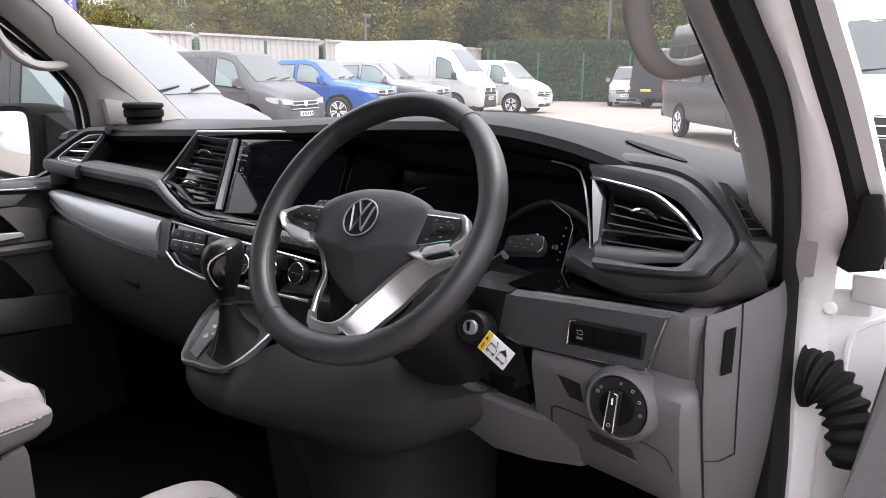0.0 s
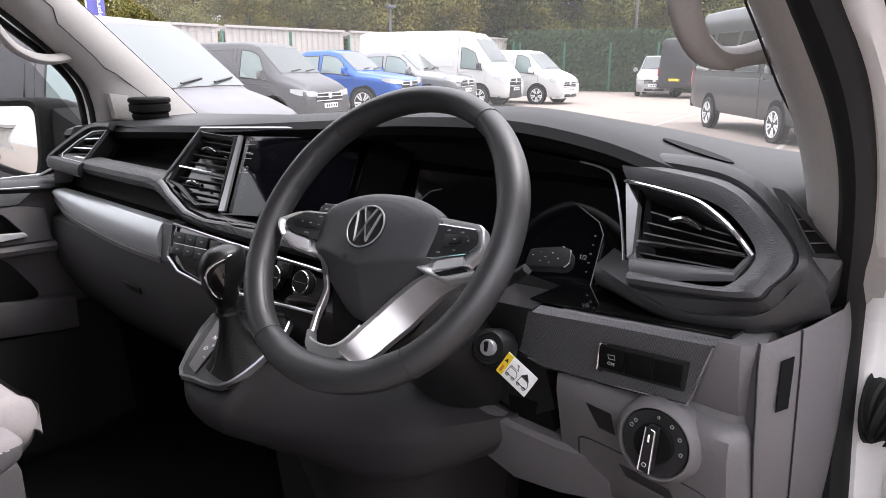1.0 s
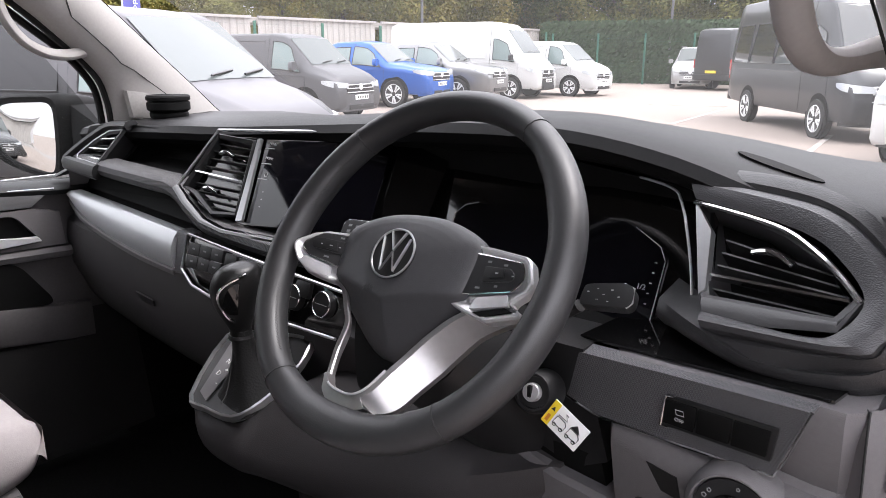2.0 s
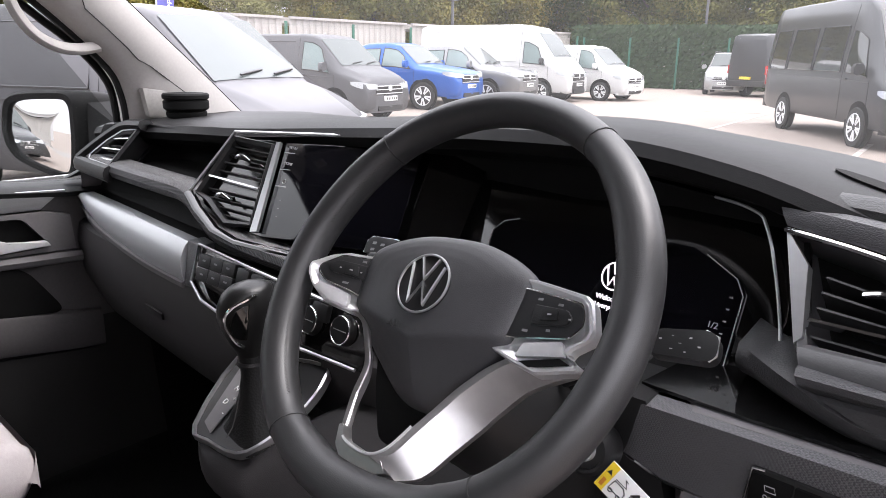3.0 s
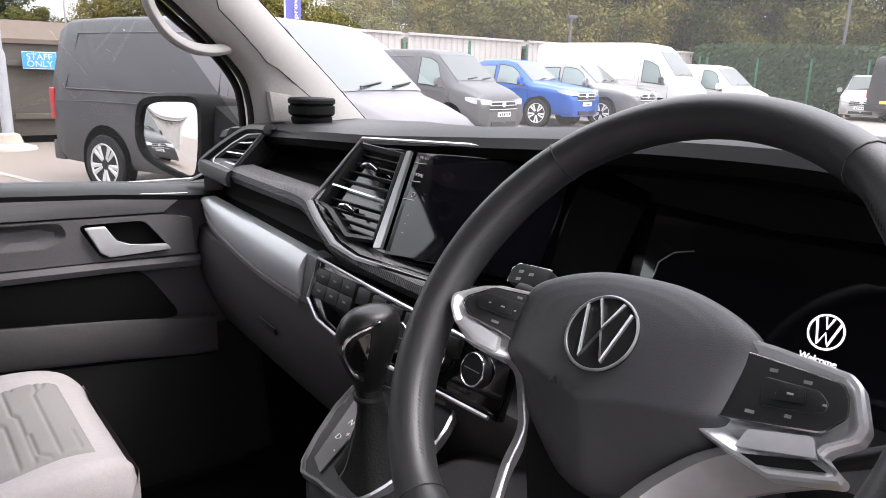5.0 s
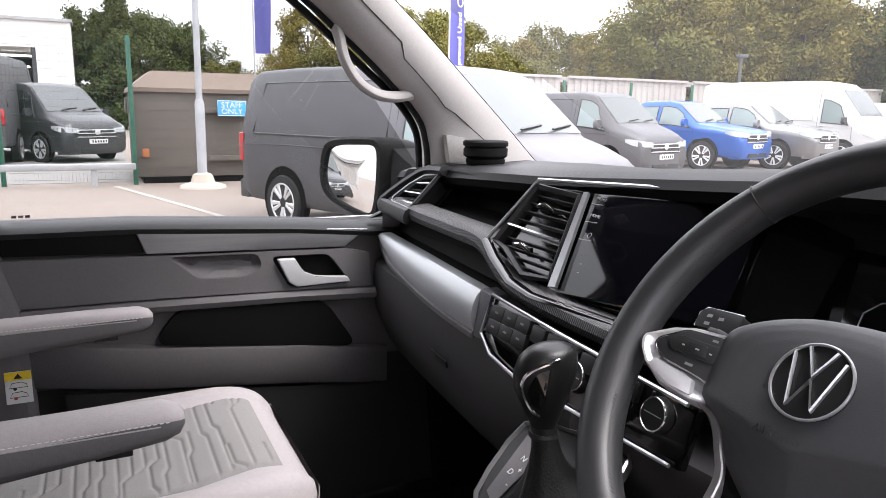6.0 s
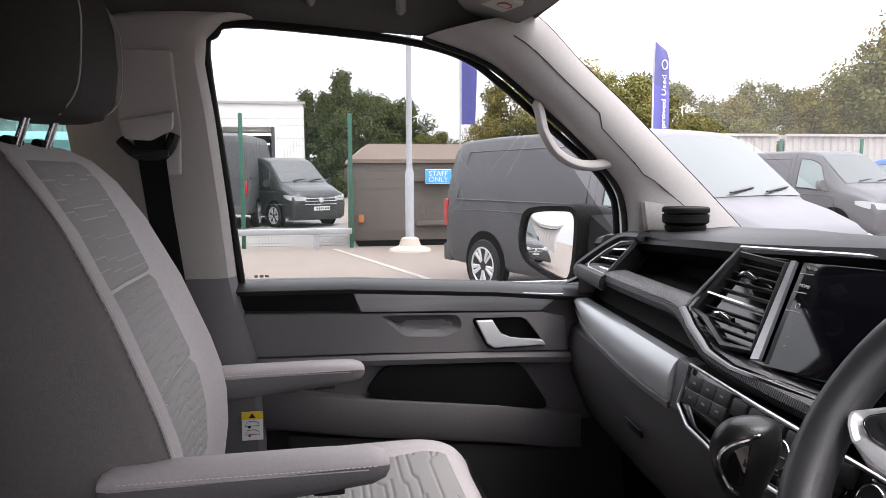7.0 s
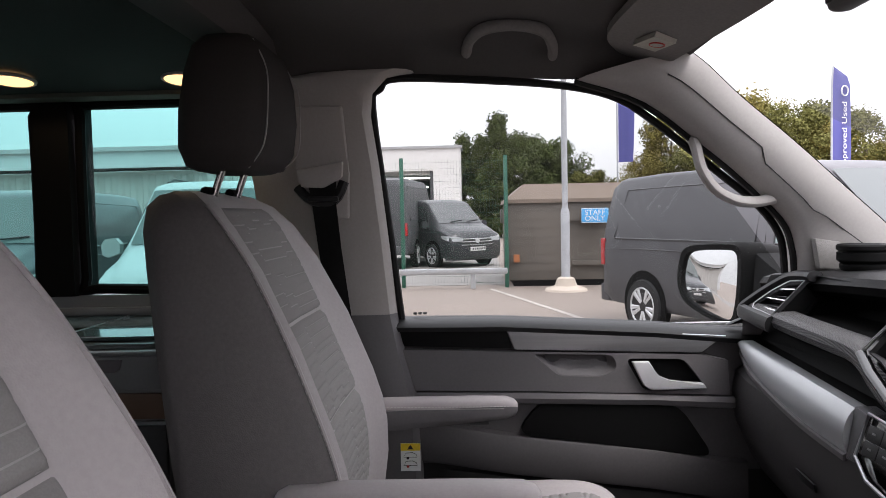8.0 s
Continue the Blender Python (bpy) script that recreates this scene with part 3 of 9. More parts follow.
for i in range(3):
    for j in range(2):
        x0, z0 = -0.2035 + i * 0.0336, 1.2255 + i * 0.0009 - j * 0.0200
        bm = prism(B(), [FP.at(x0, z0, -0.009), FP.at(x0 + 0.0326, z0 + 0.0009, -0.009), FP.at(x0 + 0.0326, z0 - 0.0181, -0.009), FP.at(x0, z0 - 0.0190, -0.009)], FP.n * 0.009, 0.0012)
        key = part("switch_key", bm, black, climate)
        bm = prism(B(), [FP.at(x0 + 0.012, z0 - 0.0070, 0.0003), FP.at(x0 + 0.020, z0 - 0.0070, 0.0003), FP.at(x0 + 0.020, z0 - 0.0095, 0.0003), FP.at(x0 + 0.012, z0 - 0.0095, 0.0003)], FP.n * 0.0004)
        part("legend_bar", bm, dim_ink, key)
bm = prism(B(), [FP.at(-0.2035, 1.2062, -0.003), FP.at(-0.1035, 1.2090, -0.003), FP.at(-0.1035, 1.2083, -0.003), FP.at(-0.2035, 1.2055, -0.003)], FP.n * 0.002)
part("chrome_line", bm, chrome, climate)
for i, x in enumerate((-0.096, -0.060, -0.024, 0.012, 0.048, 0.084)):
    bm = prism(B(), [FP.at(x, 1.2265 - i * 0.001, -0.009), FP.at(x + 0.03, 1.2260 - i * 0.001, -0.009), FP.at(x + 0.03, 1.2040 - i * 0.001, -0.009), FP.at(x, 1.2045 - i * 0.001, -0.009)], FP.n * 0.010, 0.003)
    part("rocker_key", bm, black, climate)
for x, z in ((0.146, 1.199), (0.082, 1.196), (0.012, 1.193)):
    q = FP.at(x, z, -0.01)
    knob = part("climate_knob", lathe(B(), [(0.0200, 0), (0.0200, 0.004), (0.0178, 0.011), (0.0170, 0.0125), (0.0, 0.0125)], q, FP.n), black, climate, "black climate knob with chrome ring")
    part("chrome_ring", tube(B(), [q + FP.n * 0.0122 + FP.u * (0.0172 * math.cos(a)) + FP.v * (0.0172 * math.sin(a)) for a in (2 * math.pi * i / 28 for i in range(28))], 0.0011, 6, closed=True), chrome, knob)
    bm = prism(B(), [FP.p((q - FP.o).dot(FP.u) + dx, (q - FP.o).dot(FP.v) + dz, 0.0026) for dx, dz in ((-0.012, -0.0005), (0.012, -0.0005), (0.012, 0.0005), (-0.012, 0.0005))], FP.n * 0.0004)
    part("knob_line", bm, pale_ink, knob)
# centre column below the climate panel
rings = []
for x, d in ((-0.10, 0.03), (0.0, 0.01), (0.12, -0.004), (0.20, 0.004), (0.24, 0.02)):
    rings.append([V(x, y + d, z) for y, z in ((0.15, 1.150), (0.142, 1.135), (0.150, 1.09), (0.16, 1.0), (0.20, 0.88), (0.24, 0.56), (0.6, 0.56), (0.6, 1.15))])
part("centre_column", loft(B(), rings), shaded_console_grey, dash)

# instrument hood and cluster
FI = Plane((0.36, 0.285, 1.30), (-0.05, -0.90, 0.43))
bm = prism(B(), [FI.at(x, z, -0.02) for x, z in ((0.10, 1.42), (0.52, 1.435), (0.585, 1.395), (0.605, 1.30), (0.59, 1.235), (0.50, 1.215), (0.12, 1.215))], FI.n * 0.012, 0.004)
cluster = part("instrument_panel", bm, piano, dash, "dark digital instrument cluster behind gloss black surround")
line = smooth_line([V(*p) for p in ((0.524, 0.279, 1.399), (0.552, 0.275, 1.3955), (0.570, 0.272, 1.390), (0.577, 0.268, 1.383), (0.586, 0.261, 1.368), (0.593, 0.253, 1.354), (0.602, 0.243, 1.333), (0.612, 0.230, 1.306), (0.618, 0.218, 1.284), (0.611, 0.216, 1.278), (0.590, 0.213, 1.269))], 4)
part("silver_line", tube(B(), line, 0.0016, 6), silver, cluster, "thin silver cluster outline")
display = [(0.235, 1.225), (0.235, 1.315), (0.262, 1.330), (0.36, 1.342), (0.50, 1.342), (0.553, 1.322), (0.563, 1.310), (0.563, 1.240), (0.545, 1.225)]
disp = part("display", prism(B(), [FI.at(x, z, -0.008) for x, z in display], FI.n * 0.003), screen_black, cluster, "dark instrument display with start greeting")
part("display_edge", tube(B(), [FI.at(x, z, -0.004) for x, z in ((0.236, 1.265), (0.236, 1.314), (0.250, 1.327), (0.272, 1.333))], 0.0007, 5), pale_ink, disp)
part("display_edge", tube(B(), [FI.at(x, z, -0.004) for x, z in ((0.515, 1.338), (0.551, 1.322), (0.561, 1.308), (0.561, 1.24))], 0.0007, 5), pale_ink, disp)
lx, lz = 0.4215, 1.297
ring = [FI.at(lx + 0.0150 * math.cos(a), lz + 0.0137 * math.sin(a), -0.0042) for a in (2 * math.pi * i / 32 for i in range(32))]
part("greeting_ring", tube(B(), ring, 0.0009, 6, closed=True), lit_ink, disp, "lit round start emblem")
for xs, zs in (((-0.012, -0.005, 0.0, 0.005, 0.012), (0.010, -0.012, -0.001, -0.012, 0.010)), ((-0.004, 0.0, 0.004), (0.0135, 0.003, 0.0135))):
    part("greeting_stroke", tube(B(), [FI.at(lx + a * 0.87, lz + b * 0.87, -0.0042) for a, b in zip(xs, zs)], 0.0010, 6), lit_ink, disp)
for text, dz in (("Welcome", -0.0225), ("Liverpool", -0.0310)):
    d = FI.at(lx + 0.001, lz + dz) - FI.o
    lettering("greeting_text", text, 0.0082, facing(FI, d.dot(FI.u), d.dot(FI.v), -0.0045), lit_ink, disp)
for i in range(5):
    d = FI.at(0.550, 1.305 - i * 0.011) - FI.o
    bm = prism(B(), [FI.p(d.dot(FI.u) + a, d.dot(FI.v) + b, -0.0048) for a, b in ((-0.0015, -0.0007), (0.0015, -0.0007), (0.0015, 0.0007), (-0.0015, 0.0007))], FI.n * 0.0004)
    part("gauge_tick", bm, pale_ink, disp)
d = FI.at(0.540, 1.277) - FI.o
lettering("gauge_text", "1/2", 0.009, facing(FI, d.dot(FI.u), d.dot(FI.v), -0.0045), pale_ink, disp)
# inner cheek of the hood between cluster and right vent
bm = prism(B(), [V(0.597, 0.300, 1.41), V(0.614, 0.264, 1.39), V(0.648, 0.20, 1.298), V(0.624, 0.205, 1.228), V(0.612, 0.29, 1.23)], (-0.006, 0.03, 0), 0.004)
part("cluster_cheek", bm, piano, dash)

# right air vent in its knurled shell
FR = Plane((0.603, 0.253, 1.384), (-0.219, -0.785, 0.58))
r_out = [(0.600, 1.385), (0.655, 1.382), (0.699, 1.377), (0.729, 1.366), (0.752, 1.354), (0.775, 1.338), (0.762, 1.319), (0.640, 1.307)]
air_vent("right_vent", FR, r_out, end_black, [((0.640, 1.360), (0.745, 1.353)), ((0.640, 1.349), (0.752, 1.346)), ((0.640, 1.338), (0.762, 1.340)), ((0.640, 1.318), (0.755, 1.324))],
         [(0.695, 1.3535, 0.019)], [((0.640, 1.327), (0.765, 1.336))], "driver's side air vent with chrome louvre")
FRv = Plane(FR.p(0, 0, 0.004), FR.n)
part("chrome_arc", tube(B(), smooth_line([FRv.at(x, z, 0) for x, z in r_out[:6]], 4), 0.0026, 6), chrome, dash, "chrome arc over the vent")
part("vent_jamb", prism(B(), [FR.at(x, z, 0.003) for x, z in ((0.600, 1.385), (0.637, 1.308), (0.642, 1.314), (0.628, 1.362))], FR.n * -0.01), silver, dash, "satin silver vent jamb")
apron_a = [FR.at(x, z, 0.002) for x, z in ((0.775, 1.338), (0.762, 1.319), (0.700, 1.313), (0.640, 1.307))]
apron_b = [V(0.777, 0.168, 1.341), V(0.764, 0.151, 1.314), V(0.705, 0.158, 1.3015), V(0.646, 0.172, 1.298)]
part("vent_apron", loft(B(), [apron_a, [p.lerp(q, 0.5) + FR.n * 0.002 for p, q in zip(apron_a, apron_b)], apron_b], closed=False), end_black, dash, "satin black rim under the vent")
# ribbed skin round the vent, grained cheek beyond it, smooth end panel with the demister
k_in = [(0.600, 0.252, 1.388), (0.671, 0.229, 1.384), (0.718, 0.211, 1.378), (0.748, 0.194, 1.366), (0.777, 0.168, 1.341), (0.764, 0.151, 1.314), (0.736, 0.152, 1.304), (0.646, 0.172, 1.298)]
k_out = [(0.588, 0.269, 1.406), (0.674, 0.243, 1.404), (0.729, 0.224, 1.399), (0.769, 0.200, 1.382), (0.812, 0.162, 1.347), (0.797, 0.143, 1.316), (0.774, 0.139, 1.302), (0.649, 0.163, 1.286)]
g_out = [(0.576, 0.292, 1.416), (0.673, 0.267, 1.419), (0.730, 0.246, 1.412), (0.774, 0.220, 1.393), (0.826, 0.172, 1.345), (0.811, 0.155, 1.314), (0.794, 0.150, 1.289), (0.714, 0.150, 1.267)]
k_in, k_out, g_out = (smooth_line(q, 5) for q in (k_in, k_out, g_out))
bm = loft(B(), [k_in, [a.lerp(b, 0.3) + FR.n * 0.005 for a, b in zip(k_in, k_out)], [a.lerp(b, 0.7) + FR.n * 0.006 for a, b in zip(k_in, k_out)], k_out], closed=False)
part("vent_shell", bm, mat("wavy grained black skin", (0.048, 0.048, 0.051), 0.36, bump=0.8, bump_scale=520, bump_kind="cells", bump_dist=0.0004, stretch=(1, 1, 2.2)), dash, "black ribbed skin round the vent")
bm = loft(B(), [k_out, [a.lerp(b, 0.12) - FR.n * 0.004 for a, b in zip(k_out, g_out)], [a.lerp(b, 0.35) + FR.n * 0.001 for a, b in zip(k_out, g_out)], [a.lerp(b, 0.75) + FR.n * 0.002 for a, b in zip(k_out, g_out)], g_out, [q - FR.n * 0.05 for q in g_out]], closed=False)
part("outer_cheek", bm, mat("leather grained black skin", (0.019, 0.019, 0.020), 0.42, bump=0.6, bump_scale=600, bump_kind="cells", bump_dist=0.0004), dash, "leather-grained black cheek")
END = [V(0.768, 0.238, 1.397), V(0.790, 0.213, 1.377), V(0.826, 0.172, 1.345), V(0.794, 0.158, 1.289)]
OUT = [V(0.778, 0.246, 1.394), V(0.812, 0.240, 1.366), V(0.847, 0.219, 1.335), V(0.812, 0.192, 1.250)]
bm = loft(B(), [END, OUT, [p + V(0.004, 0.05, -0.02) for p in OUT]], closed=False)
part("end_panel", bm, end_black, dash, "smooth black dash end panel", sharp=20)
tri_v = [V(0.788, 0.229, 1.381), V(0.838, 0.214, 1.341), V(0.826, 0.181, 1.345)]
tri_n = (tri_v[1] - tri_v[0]).cross(tri_v[2] - tri_v[0]).normalized()
tri_n = tri_n if tri_n.y < 0 else -tri_n
dem = part("demister_vent", prism(B(), [p + tri_n * 0.0012 for p in tri_v], tri_n * 0.0006), matt_black, dash, "small triangular side window demister")
for t in (0.32, 0.56, 0.8):
    p, q = tri_v[0].lerp(tri_v[1], t), tri_v[0].lerp(tri_v[2], t)
    part("louvre", tube(B(), [p + tri_n * 0.002, q + tri_n * 0.002], 0.0008, 6), grey, dem)
part("demister_rim", tube(B(), [p + tri_n * 0.001 for p in tri_v], 0.0012, 6, closed=True), black, dem)
# round-ended slot in the dash top by the pillar
slot_pts = [V(0.655 + 0.045 * math.cos(t), 0.335 + 0.016 * math.sin(t), lerp_linear(LIP_LINE, 0.655 + 0.045 * math.cos(t))[1] + 0.0022) for t in (2 * math.pi * i / 24 for i in range(24))]
part("top_slot", prism(B(), slot_pts, (0, 0, 0.0016)), matt_black, dash, "dark oval slot in the dash top")

# grey lower panel in front of the driver, with switch plate
rings = []
for x, dy in ((0.556, 0.06), (0.574, 0.026), (0.62, 0.016), (0.72, 0.0), (0.765, -0.008), (0.785, -0.008), (0.796, 0.002), (0.802, 0.018)):
    zt = lerp_linear([(0.50, 1.228), (0.53, 1.234), (0.64, 1.249), (0.765, 1.262), (0.81, 1.262)], x)[0]
    rings.append([V(x, y + dy, z) for y, z in ((0.22, zt), (0.136, zt), (0.130, zt - 0.002), (0.128, zt - 0.010), (0.146, 1.185), (0.150, 1.178), (0.146, 1.171), (0.132, 1.166), (0.125, 1.158), (0.124, 1.140), (0.148, 1.05), (0.170, 1.005), (0.185, 0.992), (0.30, 0.985), (0.5, 0.99), (0.5, zt))])
low = part("driver_lower_panel", loft(B(), rings), grey, dash, "grey lower dash panel at the driver's knees")
FS = Plane((0.531, 0.160, 1.236), (-0.157, -0.975, -0.154))
plate = [(0.530, 1.232), (0.640, 1.246), (0.765, 1.260), (0.740, 1.185), (0.640, 1.172), (0.555, 1.163), (0.512, 1.171)]
sp = part("switch_plate", prism(B(), [FS.at(x, z, -0.012) for x, z in plate], FS.n * 0.022), weave, low, "woven-look dark grey switch plate")
part("silver_edge", tube(B(), [FS.at(x, z, 0.0105) for x, z in plate[2:]], 0.0016, 6), chrome, sp)
bm = prism(B(), [FS.at(x, z, 0.008) for x, z in ((0.636, 1.225), (0.742, 1.235), (0.737, 1.199), (0.630, 1.189))], FS.n * 0.005, 0.003)
sw = part("switch_block", bm, black, sp, "block of three black push switches")
part("chrome_edge", tube(B(), [FS.at(x, z, 0.0135) for x, z in ((0.648, 1.2265), (0.638, 1.2245), (0.632, 1.190), (0.640, 1.1895))], 0.0012, 6), chrome, sw)
for i in range(3):
    x0 = 0.6375 + i * 0.0335
    z0 = 1.2215 + i * 0.0032
    bm = prism(B(), [FS.at(x0, z0, 0.012), FS.at(x0 + 0.032, z0 + 0.003, 0.012), FS.at(x0 + 0.0295, z0 - 0.024, 0.012), FS.at(x0 - 0.002, z0 - 0.027, 0.012)], FS.n * 0.003, 0.001)
    key = part("push_switch", bm, matt_black, sw)
    if i == 0:
        d = FS.at(x0 + 0.015, z0 - 0.0175) - FS.o
        lettering("switch_legend", "OFF", 0.0055, facing(FS, d.dot(FS.u), d.dot(FS.v), 0.0153), pale_ink, key)
        part("switch_symbol", tube(B(), [FS.at(x0 + 0.011 + a, z0 - 0.007 + b, 0.0152) for a, b in ((0, 0), (0.008, 0.001), (0.009, -0.004), (0.001, -0.005))], 0.0005, 4, closed=True), pale_ink, key)
# deep glossy tray over the panel
part("tray", prism(B(), [V(0.515, 0.180, 1.234), V(0.62, 0.152, 1.2475), V(0.775, 0.126, 1.2635), V(0.80, 0.26, 1.268), V(0.53, 0.30, 1.238)], (0, 0, 0.003)), piano, low)

# grey under-panel that carries the lower dash across below the column
rings = []
for x, y, zt, zl in ((0.33, 0.178, 1.095, 1.030), (0.42, 0.170, 1.080, 0.995), (0.50, 0.164, 1.066, 0.972), (0.57, 0.162, 1.062, 0.978), (0.64, 0.166, 1.062, 0.990)):
    rings.append([V(x, y + 0.10, zt), V(x, y + 0.006, zt), V(x, y, zt - 0.006), V(x, y + 0.004, (zt + zl) / 2), V(x, y + 0.016, zl + 0.006), V(x, y + 0.03, zl), V(x, y + 0.12, zl)])
part("under_panel", loft(B(), rings), grey, low, "grey panel under the steering column")

# grained black cowl that rolls under the vent
cowl_t = [V(*q) for q in ((0.585, 0.215, 1.286), (0.640, 0.166, 1.286), (0.700, 0.150, 1.272), (0.760, 0.145, 1.278), (0.800, 0.150, 1.292), (0.828, 0.170, 1.335))]
cowl_m = [V(*q) for q in ((0.585, 0.214, 1.266), (0.640, 0.176, 1.264), (0.700, 0.158, 1.257), (0.760, 0.153, 1.260), (0.806, 0.162, 1.270), (0.842, 0.190, 1.305))]
cowl_l = [V(*q) for q in ((0.585, 0.262, 1.2445), (0.640, 0.236, 1.252), (0.700, 0.214, 1.257), (0.760, 0.204, 1.262), (0.808, 0.205, 1.266), (0.846, 0.222, 1.275))]
ct, cm, cl = (smooth_line(q, 5) for q in (cowl_t, cowl_m, cowl_l))
part("lower_cowl", loft(B(), [[p + V(0, 0.05, 0.01) for p in ct], ct, [a.lerp(b, 0.5) + V(0, -0.004, -0.001) for a, b in zip(ct, cm)], cm, [a.lerp(b, 0.5) + V(0, -0.003, -0.004) for a, b in zip(cm, cl)], cl, [p + V(0, 0.04, 0) for p in cl]], closed=False), MATS["leather grained black skin"], low, "leather-grained black cowl under the vent", sharp=60)
# light switch
FLs = Plane((0.713, 0.119, 1.135), (-0.05, -0.99, 0.08))
ls = part("light_switch", lathe(B(), [(0.048, -0.02), (0.047, 0.0), (0.040, 0.010), (0.0385, 0.010), (0.0375, 0.004), (0.0, 0.004)], FLs.o, FLs.n, 36), grey, low, "round rotary headlight switch in a grey ring")
part("dial_face", lathe(B(), [(0.0372, 0.004), (0.036, 0.008), (0.0, 0.008)], FLs.o, FLs.n, 36), black, ls, "black dial face")
part("dial_boss", lathe(B(), [(0.022, 0.008), (0.021, 0.013), (0.0, 0.013)], FLs.o, FLs.n, 28), matt_black, ls)
grip = prism(B(), [FLs.p(a, b, 0.012) for a, b in ((-0.0075, -0.026), (0.0055, -0.027), (0.0075, 0.022), (-0.0035, 0.024))], FLs.n * 0.014, 0.003)
part("dial_grip", grip, black, ls)
part("chrome_edge", tube(B(), [FLs.p(a, b, 0.0262) for a, b in ((-0.0070, -0.0255), (0.0050, -0.0265), (0.0070, 0.0215), (-0.0030, 0.0235))], 0.0011, 6, closed=True), chrome, ls)
part("pointer_mark", prism(B(), [FLs.p(a, b, 0.0262) for a, b in ((-0.0002, 0.008), (0.0018, 0.008), (0.0022, 0.016), (0.0002, 0.016))], FLs.n * 0.0006), white_plastic, ls)
for a0, w in ((2.70, 0.0045), (2.45, 0.004), (1.5, 0.003), (0.95, 0.004), (0.45, 0.004), (-0.10, 0.004)):
    c, s = 0.0295 * math.cos(a0), 0.0295 * math.sin(a0)
    part("dial_legend", tube(B(), [FLs.p(c + w / 2 * math.cos(t), s + w / 2 * math.sin(t), 0.0083) for t in (0.4, 1.6, 2.8, 4.0, 5.2)], 0.0005, 4, closed=True), pale_ink, ls)
part("sun_mark", tube(B(), [FLs.p(-0.001 + 0.0024 * math.cos(t), -0.018 + 0.0024 * math.sin(t), 0.0264) for t in (0, 1.05, 2.1, 3.15, 4.2, 5.25)], 0.0005, 4, closed=True), pale_ink, ls)
# fuse cover, blank and end panel


def knee(x, z, off=0.0):
    """Point on the front of the lower panel."""
    dy = lerp_linear([(0.50, 0.06), (0.53, 0.03), (0.62, 0.016), (0.72, 0.0), (0.765, -0.008), (0.785, -0.008), (0.80, 0.002)], x)[0]
    y = lerp_linear([(0.992, 0.185), (1.005, 0.170), (1.05, 0.148), (1.14, 0.124), (1.158, 0.125)], z)[0]
    return V(x, y + dy - off, z)


gap_dark = mat("panel gap", (0.01, 0.01, 0.01), 0.9)
gap = smooth_line([knee(x, z, -0.0003) for x, z in ((0.625, 1.006), (0.604, 1.035), (0.602, 1.072), (0.612, 1.088), (0.676, 1.088), (0.740, 1.086), (0.766, 1.080), (0.776, 1.06), (0.790, 1.00))], 5)
fuse = part("fuse_cover", tube(B(), gap, 0.0011, 5), gap_dark, low, "flush fuse cover drawn by its gap")
# scoop drawn flat, its shade given by the darker grey
scoop = [knee(x, z, 0.0006) for x, z in ((0.658, 1.072), (0.722, 1.068), (0.730, 1.052), (0.668, 1.057))]
part("cover_grip", prism(B(), scoop, (0, 0.004, 0)), shaded_console_grey, fuse, "flat grip patch with the scoop's shade in its grey")
part("grip_lip", tube(B(), [scoop[3] + V(-0.001, -0.001, -0.0005), scoop[2] + V(0.001, -0.001, -0.0005)], 0.0016, 6), grey, fuse)
part("blank_plug", prism(B(), [knee(x, z, 0.0008) for x, z in ((0.618, 1.142), (0.652, 1.140), (0.656, 1.112), (0.634, 1.113))], (0, 0.006, 0)), deep_panel, low)
# rounded end panel with its seam and dark slot
front_e = [V(0.798, 0.135, 1.262), V(0.800, 0.128, 1.235), V(0.802, 0.132, 1.19), V(0.803, 0.140, 1.14), V(0.803, 0.168, 1.06), V(0.803, 0.195, 0.99)]
rear_e = [V(0.852, 0.235, 1.285), V(0.856, 0.235, 1.25), V(0.856, 0.238, 1.20), V(0.856, 0.25, 1.13), V(0.852, 0.27, 1.05), V(0.842, 0.29, 0.95)]
fe, re_ = smooth_line(front_e, 5), smooth_line(rear_e, 5)
endq = part("end_cover", loft(B(), [[p + V(-0.012, 0.012, 0) for p in fe], fe, [p.lerp(q, 0.06) + V(0.004, -0.002, 0) for p, q in zip(fe, re_)], [p.lerp(q, 0.5) + V(0.006, -0.004, 0) for p, q in zip(fe, re_)], [p.lerp(q, 0.94) + V(0.003, -0.002, 0) for p, q in zip(fe, re_)], re_, [q + V(0, 0.06, 0) for q in re_]], closed=False), grey, low, "grey dash end cover")
part("end_seam", tube(B(), [p + V(0.0008, -0.0016, 0) for p in fe], 0.0011, 5), gap_dark, endq)
mid_l = [p.lerp(q, 0.42) for p, q in zip(fe, re_)]
part("end_seam", tube(B(), [mid_l[k] + V(0.0062, -0.0045, 0) for k in range(0, 20)] + [fe[19].lerp(re_[19], 0.2) + V(0.005, -0.004, -0.006), fe[19] + V(0.001, -0.002, -0.004)], 0.0010, 5), gap_dark, endq)
part("end_slot", prism(B(), [fe[k].lerp(re_[k], t) + V(0.0062, -0.0048, 0) for k, t in ((4, 0.20), (4, 0.34), (10, 0.31), (10, 0.17))], (0.001, -0.0012, 0)), matt_black, endq, "dark slot in the end cover")

# ---- steering wheel, column, lever ----
TILT_W = radians(36.8)
WHEEL = V(0.407, 0.016, 1.338)
WN = V(0, -math.cos(TILT_W), math.sin(TILT_W))
TURN_W = radians(4.5)
_u0, _v0 = V(1, 0, 0), V(0, math.sin(TILT_W), math.cos(TILT_W))
WU = _u0 * math.cos(TURN_W) + _v0 * math.sin(TURN_W)
WV = _v0 * math.cos(TURN_W) - _u0 * math.sin(TURN_W)


